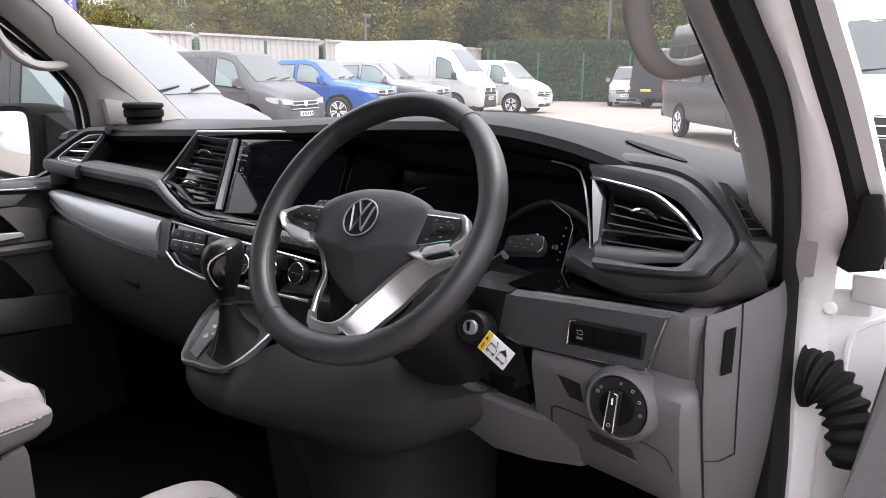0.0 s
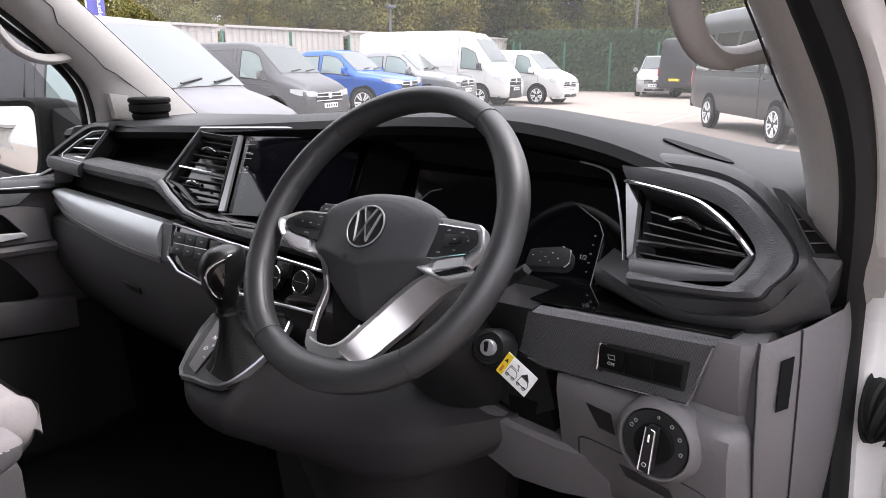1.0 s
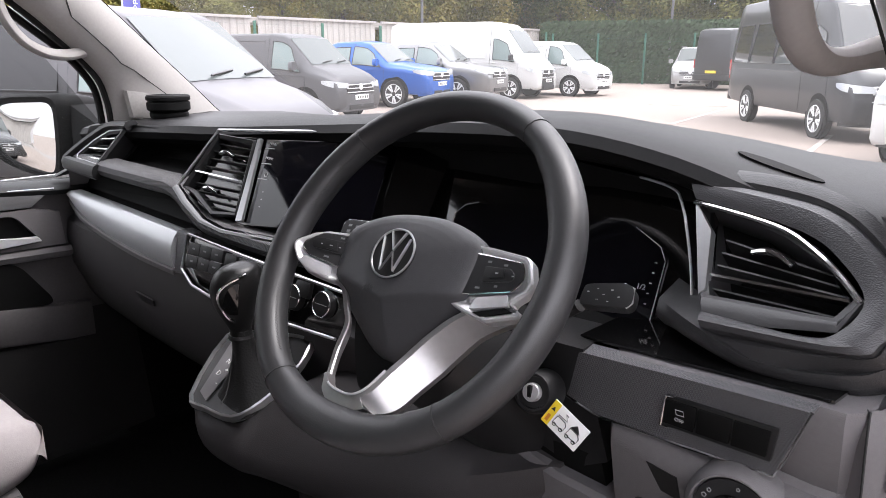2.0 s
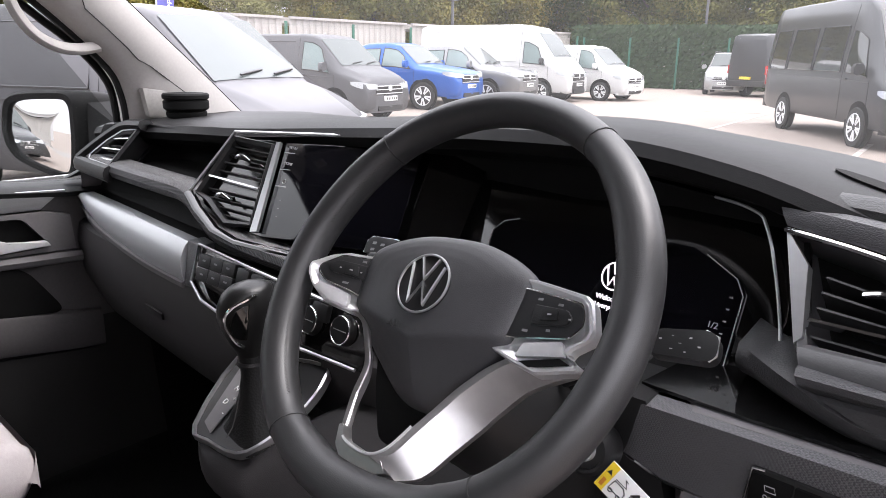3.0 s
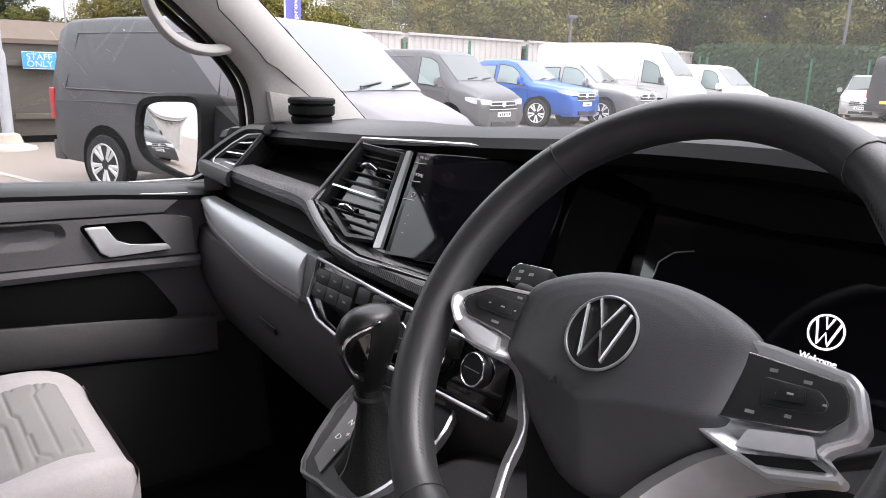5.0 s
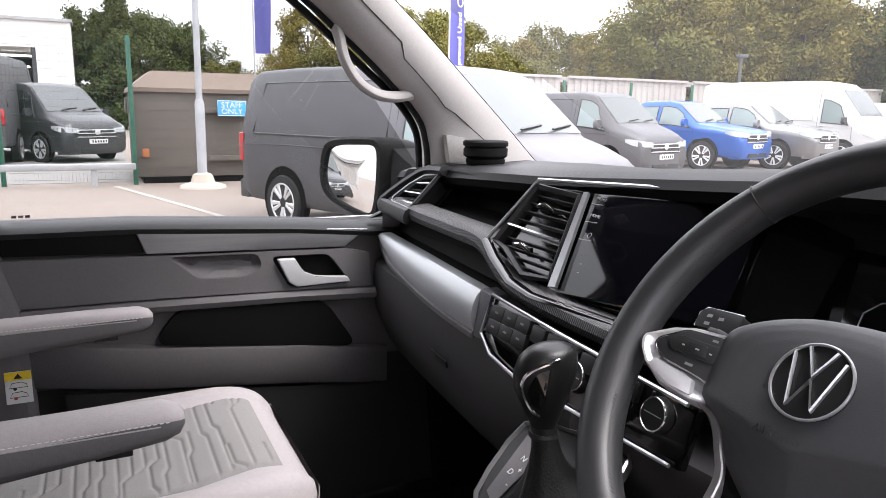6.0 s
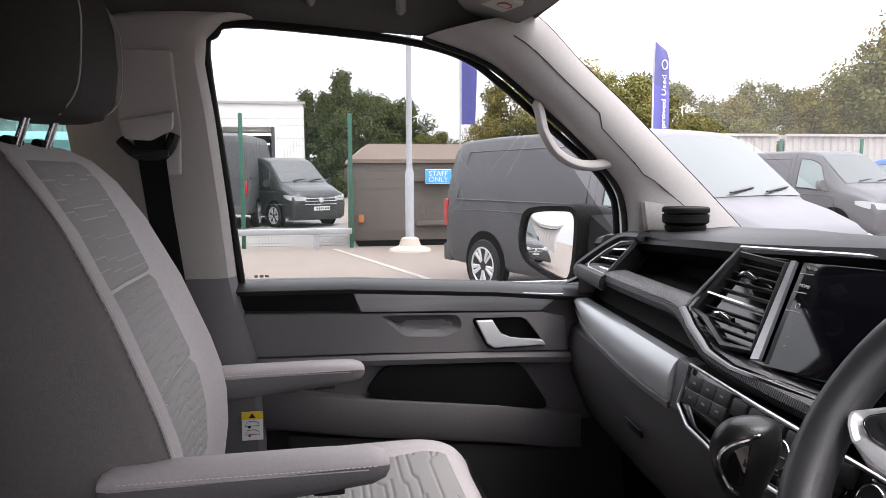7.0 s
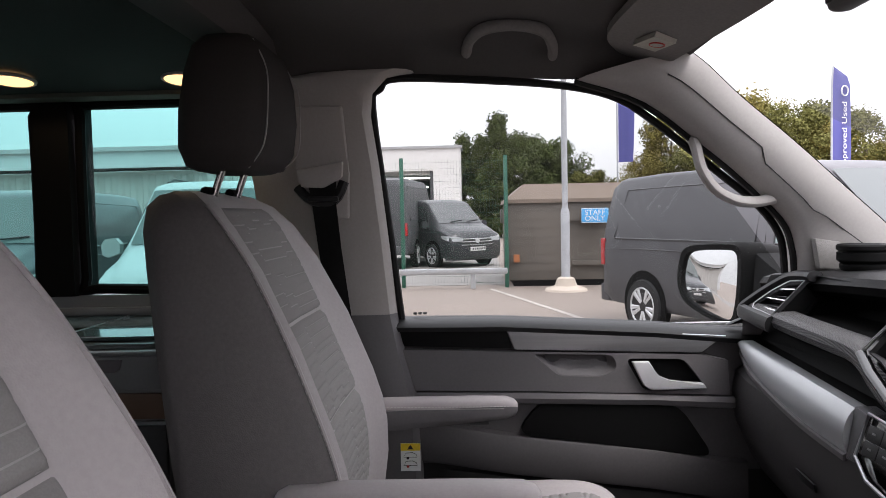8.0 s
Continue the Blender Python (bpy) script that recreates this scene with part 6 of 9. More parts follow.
part("pull_recess", loft(B(), rings, cap=False), dark_grey, door, "scooped pull recess", sharp=25)
rings = [cup_hole, [p + V(-0.008, 0, 0) for p in cup_hole], [p + V(-0.018, 0, 0) for p in cup_hole]]
part("cup_wall", loft(B(), rings, cap=False), black, door)
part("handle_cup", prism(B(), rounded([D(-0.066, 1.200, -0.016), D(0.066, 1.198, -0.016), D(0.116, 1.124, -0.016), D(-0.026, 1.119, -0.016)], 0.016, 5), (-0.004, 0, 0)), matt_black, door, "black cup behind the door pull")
hpts = [D(-0.051, 1.192, 0.012), D(-0.014, 1.192, 0.012), D(0.004, 1.158, 0.013), D(0.028, 1.148, 0.014), D(0.100, 1.144, 0.012), D(0.108, 1.132, 0.012), D(-0.010, 1.130, 0.012), D(-0.026, 1.140, 0.012)]
part("pull_lever", prism(B(), [p + V(-0.010, 0, 0) for p in hpts], (0.012, 0, 0), 0.003, 3), pale_silver, door, "satin silver door pull")
# armrest ledge and pockets
ledge = []
for y, z in ((-0.56, 1.128), (-0.27, 1.124), (0.0, 1.118), (0.17, 1.110)):
    ledge.append([D(y, z, -0.02), D(y, z, 0.004), D(y, z - 0.010, 0.010), D(y, z - 0.022, 0.004), D(y, z - 0.03, -0.02)])
part("ledge", loft(B(), ledge), dark_grey, door)
# open pocket as a flat sheet, black in place of its inner shade
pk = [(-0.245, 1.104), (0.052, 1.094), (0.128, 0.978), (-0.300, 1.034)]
part("upper_pocket", prism(B(), rounded([D(y, z, -0.001) for y, z in pk], 0.034, 6), (-0.016, 0, 0), 0.002), matt_black, door, "flat black sheet for the shaded inside of the door pocket")
rings = []
for y, z, o in ((-0.52, 1.050, -0.004), (-0.47, 1.044, 0.001), (-0.30, 1.018, 0.004), (0.0, 0.985, 0.004), (0.14, 0.962, 0.002), (0.20, 0.955, -0.006)):
    rings.append([D(y, z + 0.012, -0.02), D(y, z + 0.010, o - 0.002), D(y, z + 0.006, o + 0.001), D(y, z - 0.068, o + 0.002), D(y, z - 0.074, o - 0.002), D(y, z - 0.075, -0.02)])
part("bottle_ledge", loft(B(), rings), MATS["shaded grey door skin"], door, "dark grey pocket edge")
part("lower_pocket", prism(B(), [D(y, z, -0.004) for y, z in ((-0.46, 0.955), (0.18, 0.88), (0.24, 0.62), (-0.44, 0.62))], (-0.012, 0, 0)), deep_panel, door, "lower door bin with shadow in its colour")
part("outer_skin", prism(B(), [V(-0.93, -0.58, 1.25), V(-0.93, 0.45, 1.25), V(-0.95, 0.5, 0.45), V(-0.95, -0.58, 0.45)], (-0.015, 0, 0)), white_paint, door, "white painted outer door skin")
# black window frame
wf = smooth_line([V(-0.803, -0.546, 1.275), V(-0.760, -0.566, 1.50), V(-0.713, -0.588, 1.737), V(-0.703, -0.570, 1.775), V(-0.699, -0.530, 1.795), V(-0.702, -0.308, 1.783), V(-0.706, -0.172, 1.768), V(-0.713, -0.080, 1.742), V(-0.723, -0.006, 1.694), V(-0.738, 0.064, 1.642), V(-0.750, 0.138, 1.584), V(-0.760, 0.204, 1.532), V(-0.772, 0.256, 1.474), V(-0.784, 0.278, 1.420), V(-0.80, 0.290, 1.30)], 4)
part("window_seal", tube(B(), [p + V(-0.022, 0, 0) for p in wf], 0.008, 8), rubber, door, "black rubber window seal")
pane = [V(-0.845, -0.56, 1.25), V(-0.845, 0.33, 1.25), V(-0.835, 0.30, 1.36), V(-0.80, 0.16, 1.54), V(-0.765, -0.01, 1.70), V(-0.745, -0.17, 1.785), V(-0.738, -0.31, 1.80), V(-0.735, -0.60, 1.81)]
pn = part("pane", prism(B(), pane, (-0.004, 0, 0)), clear_glass, door, "clear door glass")
pn.visible_shadow = False
for i in range(3):
    part("pane_mark", prism(B(), [V(-0.8405, -0.522 + i * 0.011, 1.292), V(-0.8405, -0.514 + i * 0.011, 1.292), V(-0.8405, -0.514 + i * 0.011, 1.297), V(-0.8405, -0.522 + i * 0.011, 1.297)], (0.0006, 0, 0)), pale_ink, pn)
part("corner_cover", prism(B(), [V(-0.81, 0.16, 1.262), V(-0.815, 0.335, 1.28), V(-0.80, 0.305, 1.35), V(-0.795, 0.25, 1.305)], (-0.02, 0, 0), 0.004), black, door, "black mirror corner cover")

# door mirror
dm = thing("door_mirror", (-1.12, 0.27, 1.22), "black door mirror with convex glass beside the passenger window", "mirror")
MN = V(0.30, -0.953, 0.075).normalized()
MP = Plane((-1.212, 0.262, 1.315), MN, (0.953, 0.30, 0))
shape = smooth_line([V(a, b, 0) for a, b in ((-0.150, 0.050), (-0.115, 0.098), (0.03, 0.112), (0.125, 0.106), (0.142, 0.04), (0.138, -0.070), (0.110, -0.112), (0.0, -0.100), (-0.105, -0.070), (-0.150, -0.02))], 4, closed=True)
rings = [[MP.p(p.x * s, p.y * s, c) for p in shape] for s, c in ((0.79, 0.002), (0.815, 0.012), (0.93, 0.014), (1.0, 0.0), (1.02, -0.05), (1.0, -0.10), (0.90, -0.15), (0.70, -0.185), (0.35, -0.20))]
bm = loft(B(), rings, cap=False)
part("shell", bm, matt_black, dm, "black mirror shell")
part("mirror_pane", loft(B(), [[MP.p(p.x * s, p.y * s, 0.003 + 0.006 * (1 - s * s)) for p in shape] for s in (0.81, 0.65, 0.45, 0.2, 0.02)]), mirror_glass, dm, "convex mirror glass")
part("arm", loft(B(), [[V(-1.09, 0.33, 1.40), V(-1.05, 0.31, 1.32), V(-1.06, 0.31, 1.22), V(-1.10, 0.42, 1.22), V(-1.10, 0.42, 1.40)], [V(-0.90, 0.36, 1.32), V(-0.88, 0.34, 1.29), V(-0.88, 0.34, 1.24), V(-0.90, 0.44, 1.24), V(-0.90, 0.44, 1.32)]]), matt_black, dm, "black mirror arm")

# driver's side: seal, white door pillar, hinge, bellows and the open door's edge
rs = thing("door_frame_right", (0.9, 0.2, 0.5), "white painted body pillar with black seal at the open driver's door", "door frame", kind="structure")
S_IN = [(0.72, -0.25, 1.80), (0.770, -0.095, 1.71), (0.805, 0.016, 1.584), (0.820, 0.055, 1.538), (0.835, 0.099, 1.486), (0.842, 0.149, 1.427), (0.839, 0.209, 1.357), (0.830, 0.282, 1.271), (0.836, 0.300, 1.114), (0.839, 0.300, 0.99), (0.835, 0.28, 0.70)]
S_OUT = [(0.76, -0.25, 1.82), (0.806, -0.095, 1.715), (0.841, 0.017, 1.583), (0.860, 0.063, 1.528), (0.868, 0.098, 1.488), (0.872, 0.147, 1.430), (0.870, 0.205, 1.362), (0.865, 0.275, 1.280), (0.869, 0.300, 1.123), (0.878, 0.300, 0.98), (0.88, 0.28, 0.70)]
W_OUT = [(0.785, -0.25, 1.83), (0.832, -0.095, 1.715), (0.868, 0.018, 1.582), (0.885, 0.076, 1.514), (0.899, 0.120, 1.462), (0.909, 0.160, 1.415), (0.915, 0.199, 1.369), (0.904, 0.262, 1.314), (0.900, 0.315, 1.20), (0.905, 0.32, 1.05), (0.905, 0.30, 0.70)]
K_OUT = [(0.806, -0.25, 1.835), (0.852, -0.095, 1.715), (0.887, 0.019, 1.581), (0.907, 0.075, 1.514), (0.920, 0.119, 1.463), (0.931, 0.158, 1.417), (0.945, 0.195, 1.372), (0.951, 0.240, 1.318)]
si, so, wo, ko = (smooth_line([V(*p) for p in q], 4) for q in (S_IN, S_OUT, W_OUT, K_OUT))
part("door_seal", loft(B(), [[a, a.lerp(b, 0.2) + V(0, -0.014, 0), a.lerp(b, 0.55) + V(0, -0.020, 0), a.lerp(b, 0.85) + V(0, -0.012, 0), b, b + V(0, 0.03, 0), a + V(0, 0.03, 0)] for a, b in zip(si, so)]), rubber, rs, "thick black rubber door seal")
part("white_pillar", loft(B(), [[a + V(-0.004, 0.004, 0), a.lerp(b, 0.15) + V(0, -0.004, 0), a.lerp(b, 0.5) + V(0, -0.007, 0), a.lerp(b, 0.85) + V(0, -0.003, 0), b, b + V(0, 0.04, 0), a + V(0, 0.04, 0)] for a, b in zip(so, wo)]), white_paint, rs, "white painted door pillar")
part("outer_seal", loft(B(), [[a, a.lerp(b, 0.5) + V(0, -0.010, 0), b, b + V(0, 0.03, 0), a + V(0, 0.03, 0)] for a, b in zip(wo, ko)]), rubber, rs, "black outer pillar seal")
part("outer_skin", loft(B(), [[b, b + V(0.013, -0.003, 0.002), b + V(0.016, 0.012, 0.002), b + V(0, 0.03, 0)] for b in ko]), white_paint, rs, "white outer pillar skin")
part("seal_corner", prism(B(), [V(0.904, 0.236, 1.316), V(0.918, 0.236, 1.309), V(0.948, 0.230, 1.318), V(0.955, 0.205, 1.352), V(0.945, 0.155, 1.410), V(0.928, 0.150, 1.408), V(0.922, 0.19, 1.366)], (0, 0.03, 0.0), 0.003), rubber, rs, "black rubber corner piece")
part("hinge_well", prism(B(), [V(0.885, 0.325, 1.33), V(1.05, 0.325, 1.33), V(1.05, 0.325, 0.60), V(0.885, 0.325, 0.60)], (0, 0.02, 0)), white_paint, rs, "white recess behind the hinge")
part("fold_line", tube(B(), smooth_line([V(0.955, 0.322, 1.24), V(0.925, 0.322, 1.215), V(0.921, 0.322, 1.17), V(0.922, 0.322, 1.12)], 4), 0.004, 6), white_paint, rs)
hinge = part("door_hinge", prism(B(), [V(0.887, 0.296, 1.272), V(0.897, 0.292, 1.276), V(0.898, 0.300, 1.237), V(0.888, 0.302, 1.231)], (0, 0.012, 0), 0.002), white_paint, rs, "white painted door hinge")
part("arm", prism(B(), [V(0.892, 0.290, 1.275), V(0.940, 0.280, 1.282), V(0.942, 0.296, 1.245), V(0.905, 0.302, 1.239)], (0, 0.016, 0), 0.003), white_paint, hinge, "white hinge arm")
part("block", prism(B(), [V(0.919, 0.262, 1.302), V(0.975, 0.25, 1.308), V(0.975, 0.275, 1.262), V(0.920, 0.283, 1.264)], (0, 0.03, 0), 0.006), white_paint, hinge, "white hinge block")
part("bolt", lathe(B(), [(0.0085, 0.0), (0.0085, 0.010), (0.006, 0.012), (0.0, 0.012)], (0.8985, 0.298, 1.250), (0.1, -1, 0), 14), white_paint, hinge, "round bolt")
part("bolt", lathe(B(), [(0.012, 0.0), (0.012, 0.004), (0.0075, 0.006), (0.0075, 0.012), (0.0, 0.012)], (0.924, 0.323, 1.050), (0.1, -1, 0), 14), white_paint, hinge, "round bolt")
# ribbed cable bellows
bel = thing("cable_bellows", (0.92, 0.29, 1.08), "black ribbed rubber cable bellows at the door hinge", "bellows")
path_b = smooth_line([V(0.884, 0.300, 1.157), V(0.898, 0.292, 1.157), V(0.915, 0.286, 1.150), V(0.931, 0.280, 1.132), V(0.944, 0.272, 1.102), V(0.953, 0.264, 1.062)], 20)
rings = []
for i, p in enumerate(path_b):
    d = (path_b[min(i + 1, len(path_b) - 1)] - path_b[max(i - 1, 0)]).normalized()
    u = V(0, -1, 0) - d * V(0, -1, 0).dot(d)
    u.normalize()
    w = d.cross(u)
    k = 1.0 + (0.13 * math.cos(i * math.pi / 5) if i > 12 else (-0.06 if i > 5 else 0.10))
    rings.append([p + u * (0.020 * k * math.cos(a)) + w * ((0.041 - 0.014 * min(i / 50, 1)) * k * math.sin(a)) for a in (2 * math.pi * j / 20 for j in range(20))])
part("flange", loft(B(), rings[:7]), rubber, bel, "black rubber flange", sharp=30)
for k in range(6, len(rings) - 10, 10):
    part("rib", loft(B(), rings[k:k + 11]), rubber, bel, sharp=30)
# edge of the open door
od = thing("driver_door", (1.05, 0.2, 0.5), "dark grey inner panel of the open driver's door", "door", kind="structure")
part("inner_panel", prism(B(), [V(0.970, 0.18, 1.235), V(1.60, 0.20, 1.235), V(1.60, 0.20, 0.50), V(0.905, 0.18, 0.50), V(0.950, 0.18, 1.07)], (0, 0.06, 0), 0.012), dark_grey, od, "dark grey inner door panel")
part("outer_panel", prism(B(), [V(0.985, 0.245, 1.245), V(1.62, 0.27, 1.245), V(1.62, 0.27, 0.45), V(0.985, 0.245, 0.45)], (0, 0.05, 0), 0.01), white_paint, od, "white outer door skin")

# ---- seats ----
def interp(tab, z):
    return lerp_linear(tab, z)


BACK = [(0.98, -0.566, -0.790, 0.198), (1.06, -0.557, -0.800, 0.219), (1.12, -0.559, -0.808, 0.230), (1.166, -0.567, -0.814, 0.230), (1.22, -0.584, -0.820, 0.229), (1.334, -0.629, -0.835, 0.219), (1.44, -0.682, -0.850, 0.202),
        (1.50, -0.722, -0.858, 0.190), (1.535, -0.755, -0.860, 0.168), (1.553, -0.785, -0.855, 0.130), (1.560, -0.815, -0.845, 0.080)]


DIP = [(0.98, 0.034), (1.334, 0.036), (1.44, 0.028), (1.50, 0.019), (1.535, 0.012), (1.553, 0.006), (1.560, 0.004)]


def quilt(u, v, seed):
    """Height of the quilted cloth: rows of slim pads that step up and down along their length."""
    band = math.floor(v / 0.066)
    c = (u + 0.019 * (band % 3)) / 0.047
    k = math.floor(c)
    r0 = (math.sin(k * 12.9898 + seed + band * 4.1) * 43758.5453) % 1.0
    r1 = (math.sin((k + 1) * 12.9898 + seed + band * 4.1) * 43758.5453) % 1.0
    e = min(max((c - k - 0.86) / 0.14, 0), 1)
    s = (v + 0.0065 * (round(r0 * 2) * (1 - e) + round(r1 * 2) * e)) / 0.0165
    f = abs(2 * (s - math.floor(s)) - 1)
    return 0.0034 * (1 - f ** 6)


def channel(u, v, seed):
    """Height of the seat cushion's cloth: narrow channels with stepped jogs, some of them broken off."""
    pitch, span = 0.0185, 0.080
    best = 1.0
    k0 = math.floor(v / pitch)
    for k in (k0 - 1, k0, k0 + 1, k0 + 2):
        c = (u + 0.017 * (k % 3)) / span
        i = math.floor(c)
        r = [(math.sin((i + d) * 12.9898 + k * 78.233 + seed) * 43758.5453) % 1.0 for d in (0, 1)]
        if r[0] < 0.20:
            continue
        o = [(math.floor(q * 2.999) - 1) * 0.36 for q in r]
        e = min(max((c - i - 0.78) / 0.22, 0), 1)
        d = abs(v - pitch * (k + o[0] * (1 - e) + o[1] * e))
        best = min(best, d * (0.72 if 0 < e < 1 and o[0] != o[1] else 1.0))
    return 0.0034 * (1 - math.exp(-(best / 0.0024) ** 2))


def seat(side):
    cx = side * 0.42
    s = thing("front_seat", (cx, -0.45, 0.56), "warm grey front seat with quilted cloth centre and two armrests", "seat", "front seats")
    # backrest
    rings = []
    for z, fy, by, w in BACK:
        d = lerp_linear(DIP, z)[0]
        rings.append([V(cx + a * w, y, z) for a, y in ((-0.86, by), (-0.97, by + 0.03), (-1.0, (fy + by) / 2), (-0.99, fy - 0.035), (-0.94, fy - 0.010), (-0.87, fy), (-0.76, fy - d * 0.45), (-0.61, fy - d),
                                                         (0.0, fy - d * 1.1), (0.61, fy - d), (0.76, fy - d * 0.45), (0.87, fy), (0.94, fy - 0.010), (0.99, fy - 0.035), (1.0, (fy + by) / 2), (0.97, by + 0.03), (0.86, by), (0.0, by - 0.01))])
    bm = loft(B(), rings)
    # side and back faces take the shaded tone
    for i, f in enumerate(list(bm.faces)):
        f.material_index = int(i % 18 in (0, 1, 12, 13, 14, 15, 16, 17) and i < 18 * (len(rings) - 1))
    back = part("backrest", bm, (seat_vinyl, seat_side), s, "warm grey backrest with shade coloured into its sides", sharp=60)
    # quilted centre panels, three tiers
    for t, (z0, z1) in enumerate(((1.03, 1.195), (1.20, 1.345), (1.35, 1.532))):
        bm = B()
        nu, nv = 64, 84
        rows, low = [], []
        for j in range(nv + 1):
            z = z0 + (z1 - z0) * j / nv
            fy, by, w = interp(BACK, z)
            d = lerp_linear(DIP, z)[0]
            row = []
            for i in range(nu + 1):
                u = -0.62 + 1.24 * i / nu
                border = min(i, nu - i, 4) / 4 * min(j, nv - j, 4) / 4
                h = 0.0055 * min(1, border * 2) + quilt(u * w + 0.3, z - 0.9, 3.0 + t) * border
                row.append(bm.verts.new(V(cx + u * w, fy - d * (1.0 + 0.1 * (1 - abs(u) / 0.62)) + h, z)))
            rows.append(row)
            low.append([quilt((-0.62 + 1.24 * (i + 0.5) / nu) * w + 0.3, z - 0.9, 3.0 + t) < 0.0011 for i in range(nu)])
        for p, q in zip(rows, rows[1:]):
            for i in range(nu):
                f = bm.faces.new((p[i], p[i + 1], q[i + 1], q[i]))
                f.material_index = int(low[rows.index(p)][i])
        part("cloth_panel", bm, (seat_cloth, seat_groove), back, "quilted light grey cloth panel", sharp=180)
    # piping and stitches along both bolsters
    for e in (-1, 1):
        line = [V(cx + e * w * 0.94, fy - 0.0095, z) for z, fy, by, w in BACK[:-2]]
        line = smooth_line(line, 20)
        part("piping", tube(B(), line, 0.003, 6), seat_vinyl, back)
        if side > 0:
            continue
        bm = B()
        for off in (-0.008, 0.008):
            for p, q in zip(line[::2], line[1::2]):
                o = V(e * off, -0.0005 if off * e > 0 else 0.001, 0)
                m1 = p.lerp(q, 0.15) + o
                tube(bm, [m1, p.lerp(q, 0.85) + o], 0.0004, 4)
        st = part("stitching", bm, thread_grey, back)
        tagged(st, kind="stuff")
    # headrest and its posts
    rings = []
    for z, yf, yb, w in ((1.590, -0.735, -0.815, 0.085), (1.597, -0.715, -0.825, 0.112), (1.625, -0.698, -0.832, 0.127), (1.68, -0.690, -0.830, 0.126), (1.74, -0.692, -0.822, 0.117), (1.78, -0.702, -0.812, 0.104), (1.797, -0.720, -0.800, 0.085), (1.803, -0.745, -0.780, 0.05)):
        rings.append([V(cx + a * w, yf + (yb - yf) * b, z) for a, b in ((-1, 0.5), (-0.98, 0.22), (-0.86, 0.05), (-0.55, 0.0), (0, -0.02), (0.55, 0.0), (0.86, 0.05), (0.98, 0.22), (1, 0.5), (0.97, 0.8), (0.8, 0.97), (0, 1.0), (-0.8, 0.97), (-0.97, 0.8))])
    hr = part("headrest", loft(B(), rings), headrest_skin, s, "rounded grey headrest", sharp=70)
    for e in (-1, 1):
        rr = smooth_line([V(cx + e * w * 0.80, yf + 0.006 * (1 if w > 0.1 else 0), z) for z, yf, w in ((1.593, -0.728, 0.098), (1.625, -0.703, 0.127), (1.68, -0.695, 0.126), (1.74, -0.697, 0.117), (1.79, -0.716, 0.095))], 5)
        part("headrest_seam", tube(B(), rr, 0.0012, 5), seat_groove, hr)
        post = part("headrest_post", tube(B(), [V(cx + e * 0.055, -0.795, 1.545), V(cx + e * 0.055, -0.775, 1.60)], 0.006, 10), chrome, s, "chrome headrest post")
        part("post_collar", tube(B(), [V(cx + e * 0.055 - 0.022, -0.798, 1.558), V(cx + e * 0.055 + 0.022, -0.798, 1.558)], 0.008, 8), matt_black, post)
    # cushion
    CUSH = [(-0.62, 0.885, 1.000, 0.205), (-0.45, 0.880, 0.998, 0.212), (-0.30, 0.88, 1.002, 0.212), (-0.20, 0.89, 1.004, 0.206), (-0.150, 0.90, 0.994, 0.195), (-0.125, 0.92, 0.975, 0.178), (-0.115, 0.935, 0.955, 0.160)]
    CUSH = [(p.x, p.y, p.z, q.x) for p, q in zip(smooth_line([V(a, b, c) for a, b, c, d in CUSH], 5), smooth_line([V(d, 0, 0) for a, b, c, d in CUSH], 5))]
    rings = []
    for y, zb, zt, w in CUSH:
        dd = 0.02 if y < -0.30 else (0.02 - 0.012 * (y + 0.30) / 0.10 if y < -0.20 else 0.008)
        rings.append([V(cx + a * w, y, z) for a, z in ((-0.9, zb), (-1.0, zb + 0.03), (-1.0, zt - 0.05), (-0.96, zt - 0.012), (-0.86, zt), (-0.74, zt - 0.006), (-0.64, zt - dd), (0.0, zt - dd), (0.64, zt - dd), (0.74, zt - 0.006), (0.86, zt), (0.96, zt - 0.012), (1.0, zt - 0.05), (1.0, zb + 0.03), (0.9, zb))])
    cu = part("cushion", loft(B(), rings), seat_vinyl, s, "warm grey seat cushion", sharp=60)
    bm = B()
    nu, nv = 90, 250
    rows, low = [], []
    for j in range(nv + 1):
        y = -0.60 + 0.440 * j / nv
        _, zt, w = interp([(a, b, c, d) for a, b, c, d in CUSH], y)
        dd = 0.02 if y < -0.30 else (0.02 - 0.012 * (y + 0.30) / 0.10 if y < -0.20 else 0.008)
        row = []
        for i in range(nu + 1):
            u = -0.64 + 1.28 * i / nu
            border = min(i, nu - i, 4) / 4 * min(j, nv - j, 4) / 4
            row.append(bm.verts.new(V(cx + u * w, y, zt - max(dd, 0.008) + 0.004 * min(1, border * 2) + channel(u * w + 0.4, y + 0.7, 7.0) * border)))
        rows.append(row)
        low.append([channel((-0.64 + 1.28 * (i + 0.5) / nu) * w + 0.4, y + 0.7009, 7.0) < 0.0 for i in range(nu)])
    for p, q in zip(rows, rows[1:]):
        for i in range(nu):
            f = bm.faces.new((p[i], p[i + 1], q[i + 1], q[i]))
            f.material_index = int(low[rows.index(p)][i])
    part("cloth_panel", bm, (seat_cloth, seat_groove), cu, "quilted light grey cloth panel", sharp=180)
    # base
    part("base", box(B(), (cx - 0.19, -0.62, 0.57), (cx + 0.19, -0.16, 0.885), 0.02), dark_grey, s, "dark grey seat box")
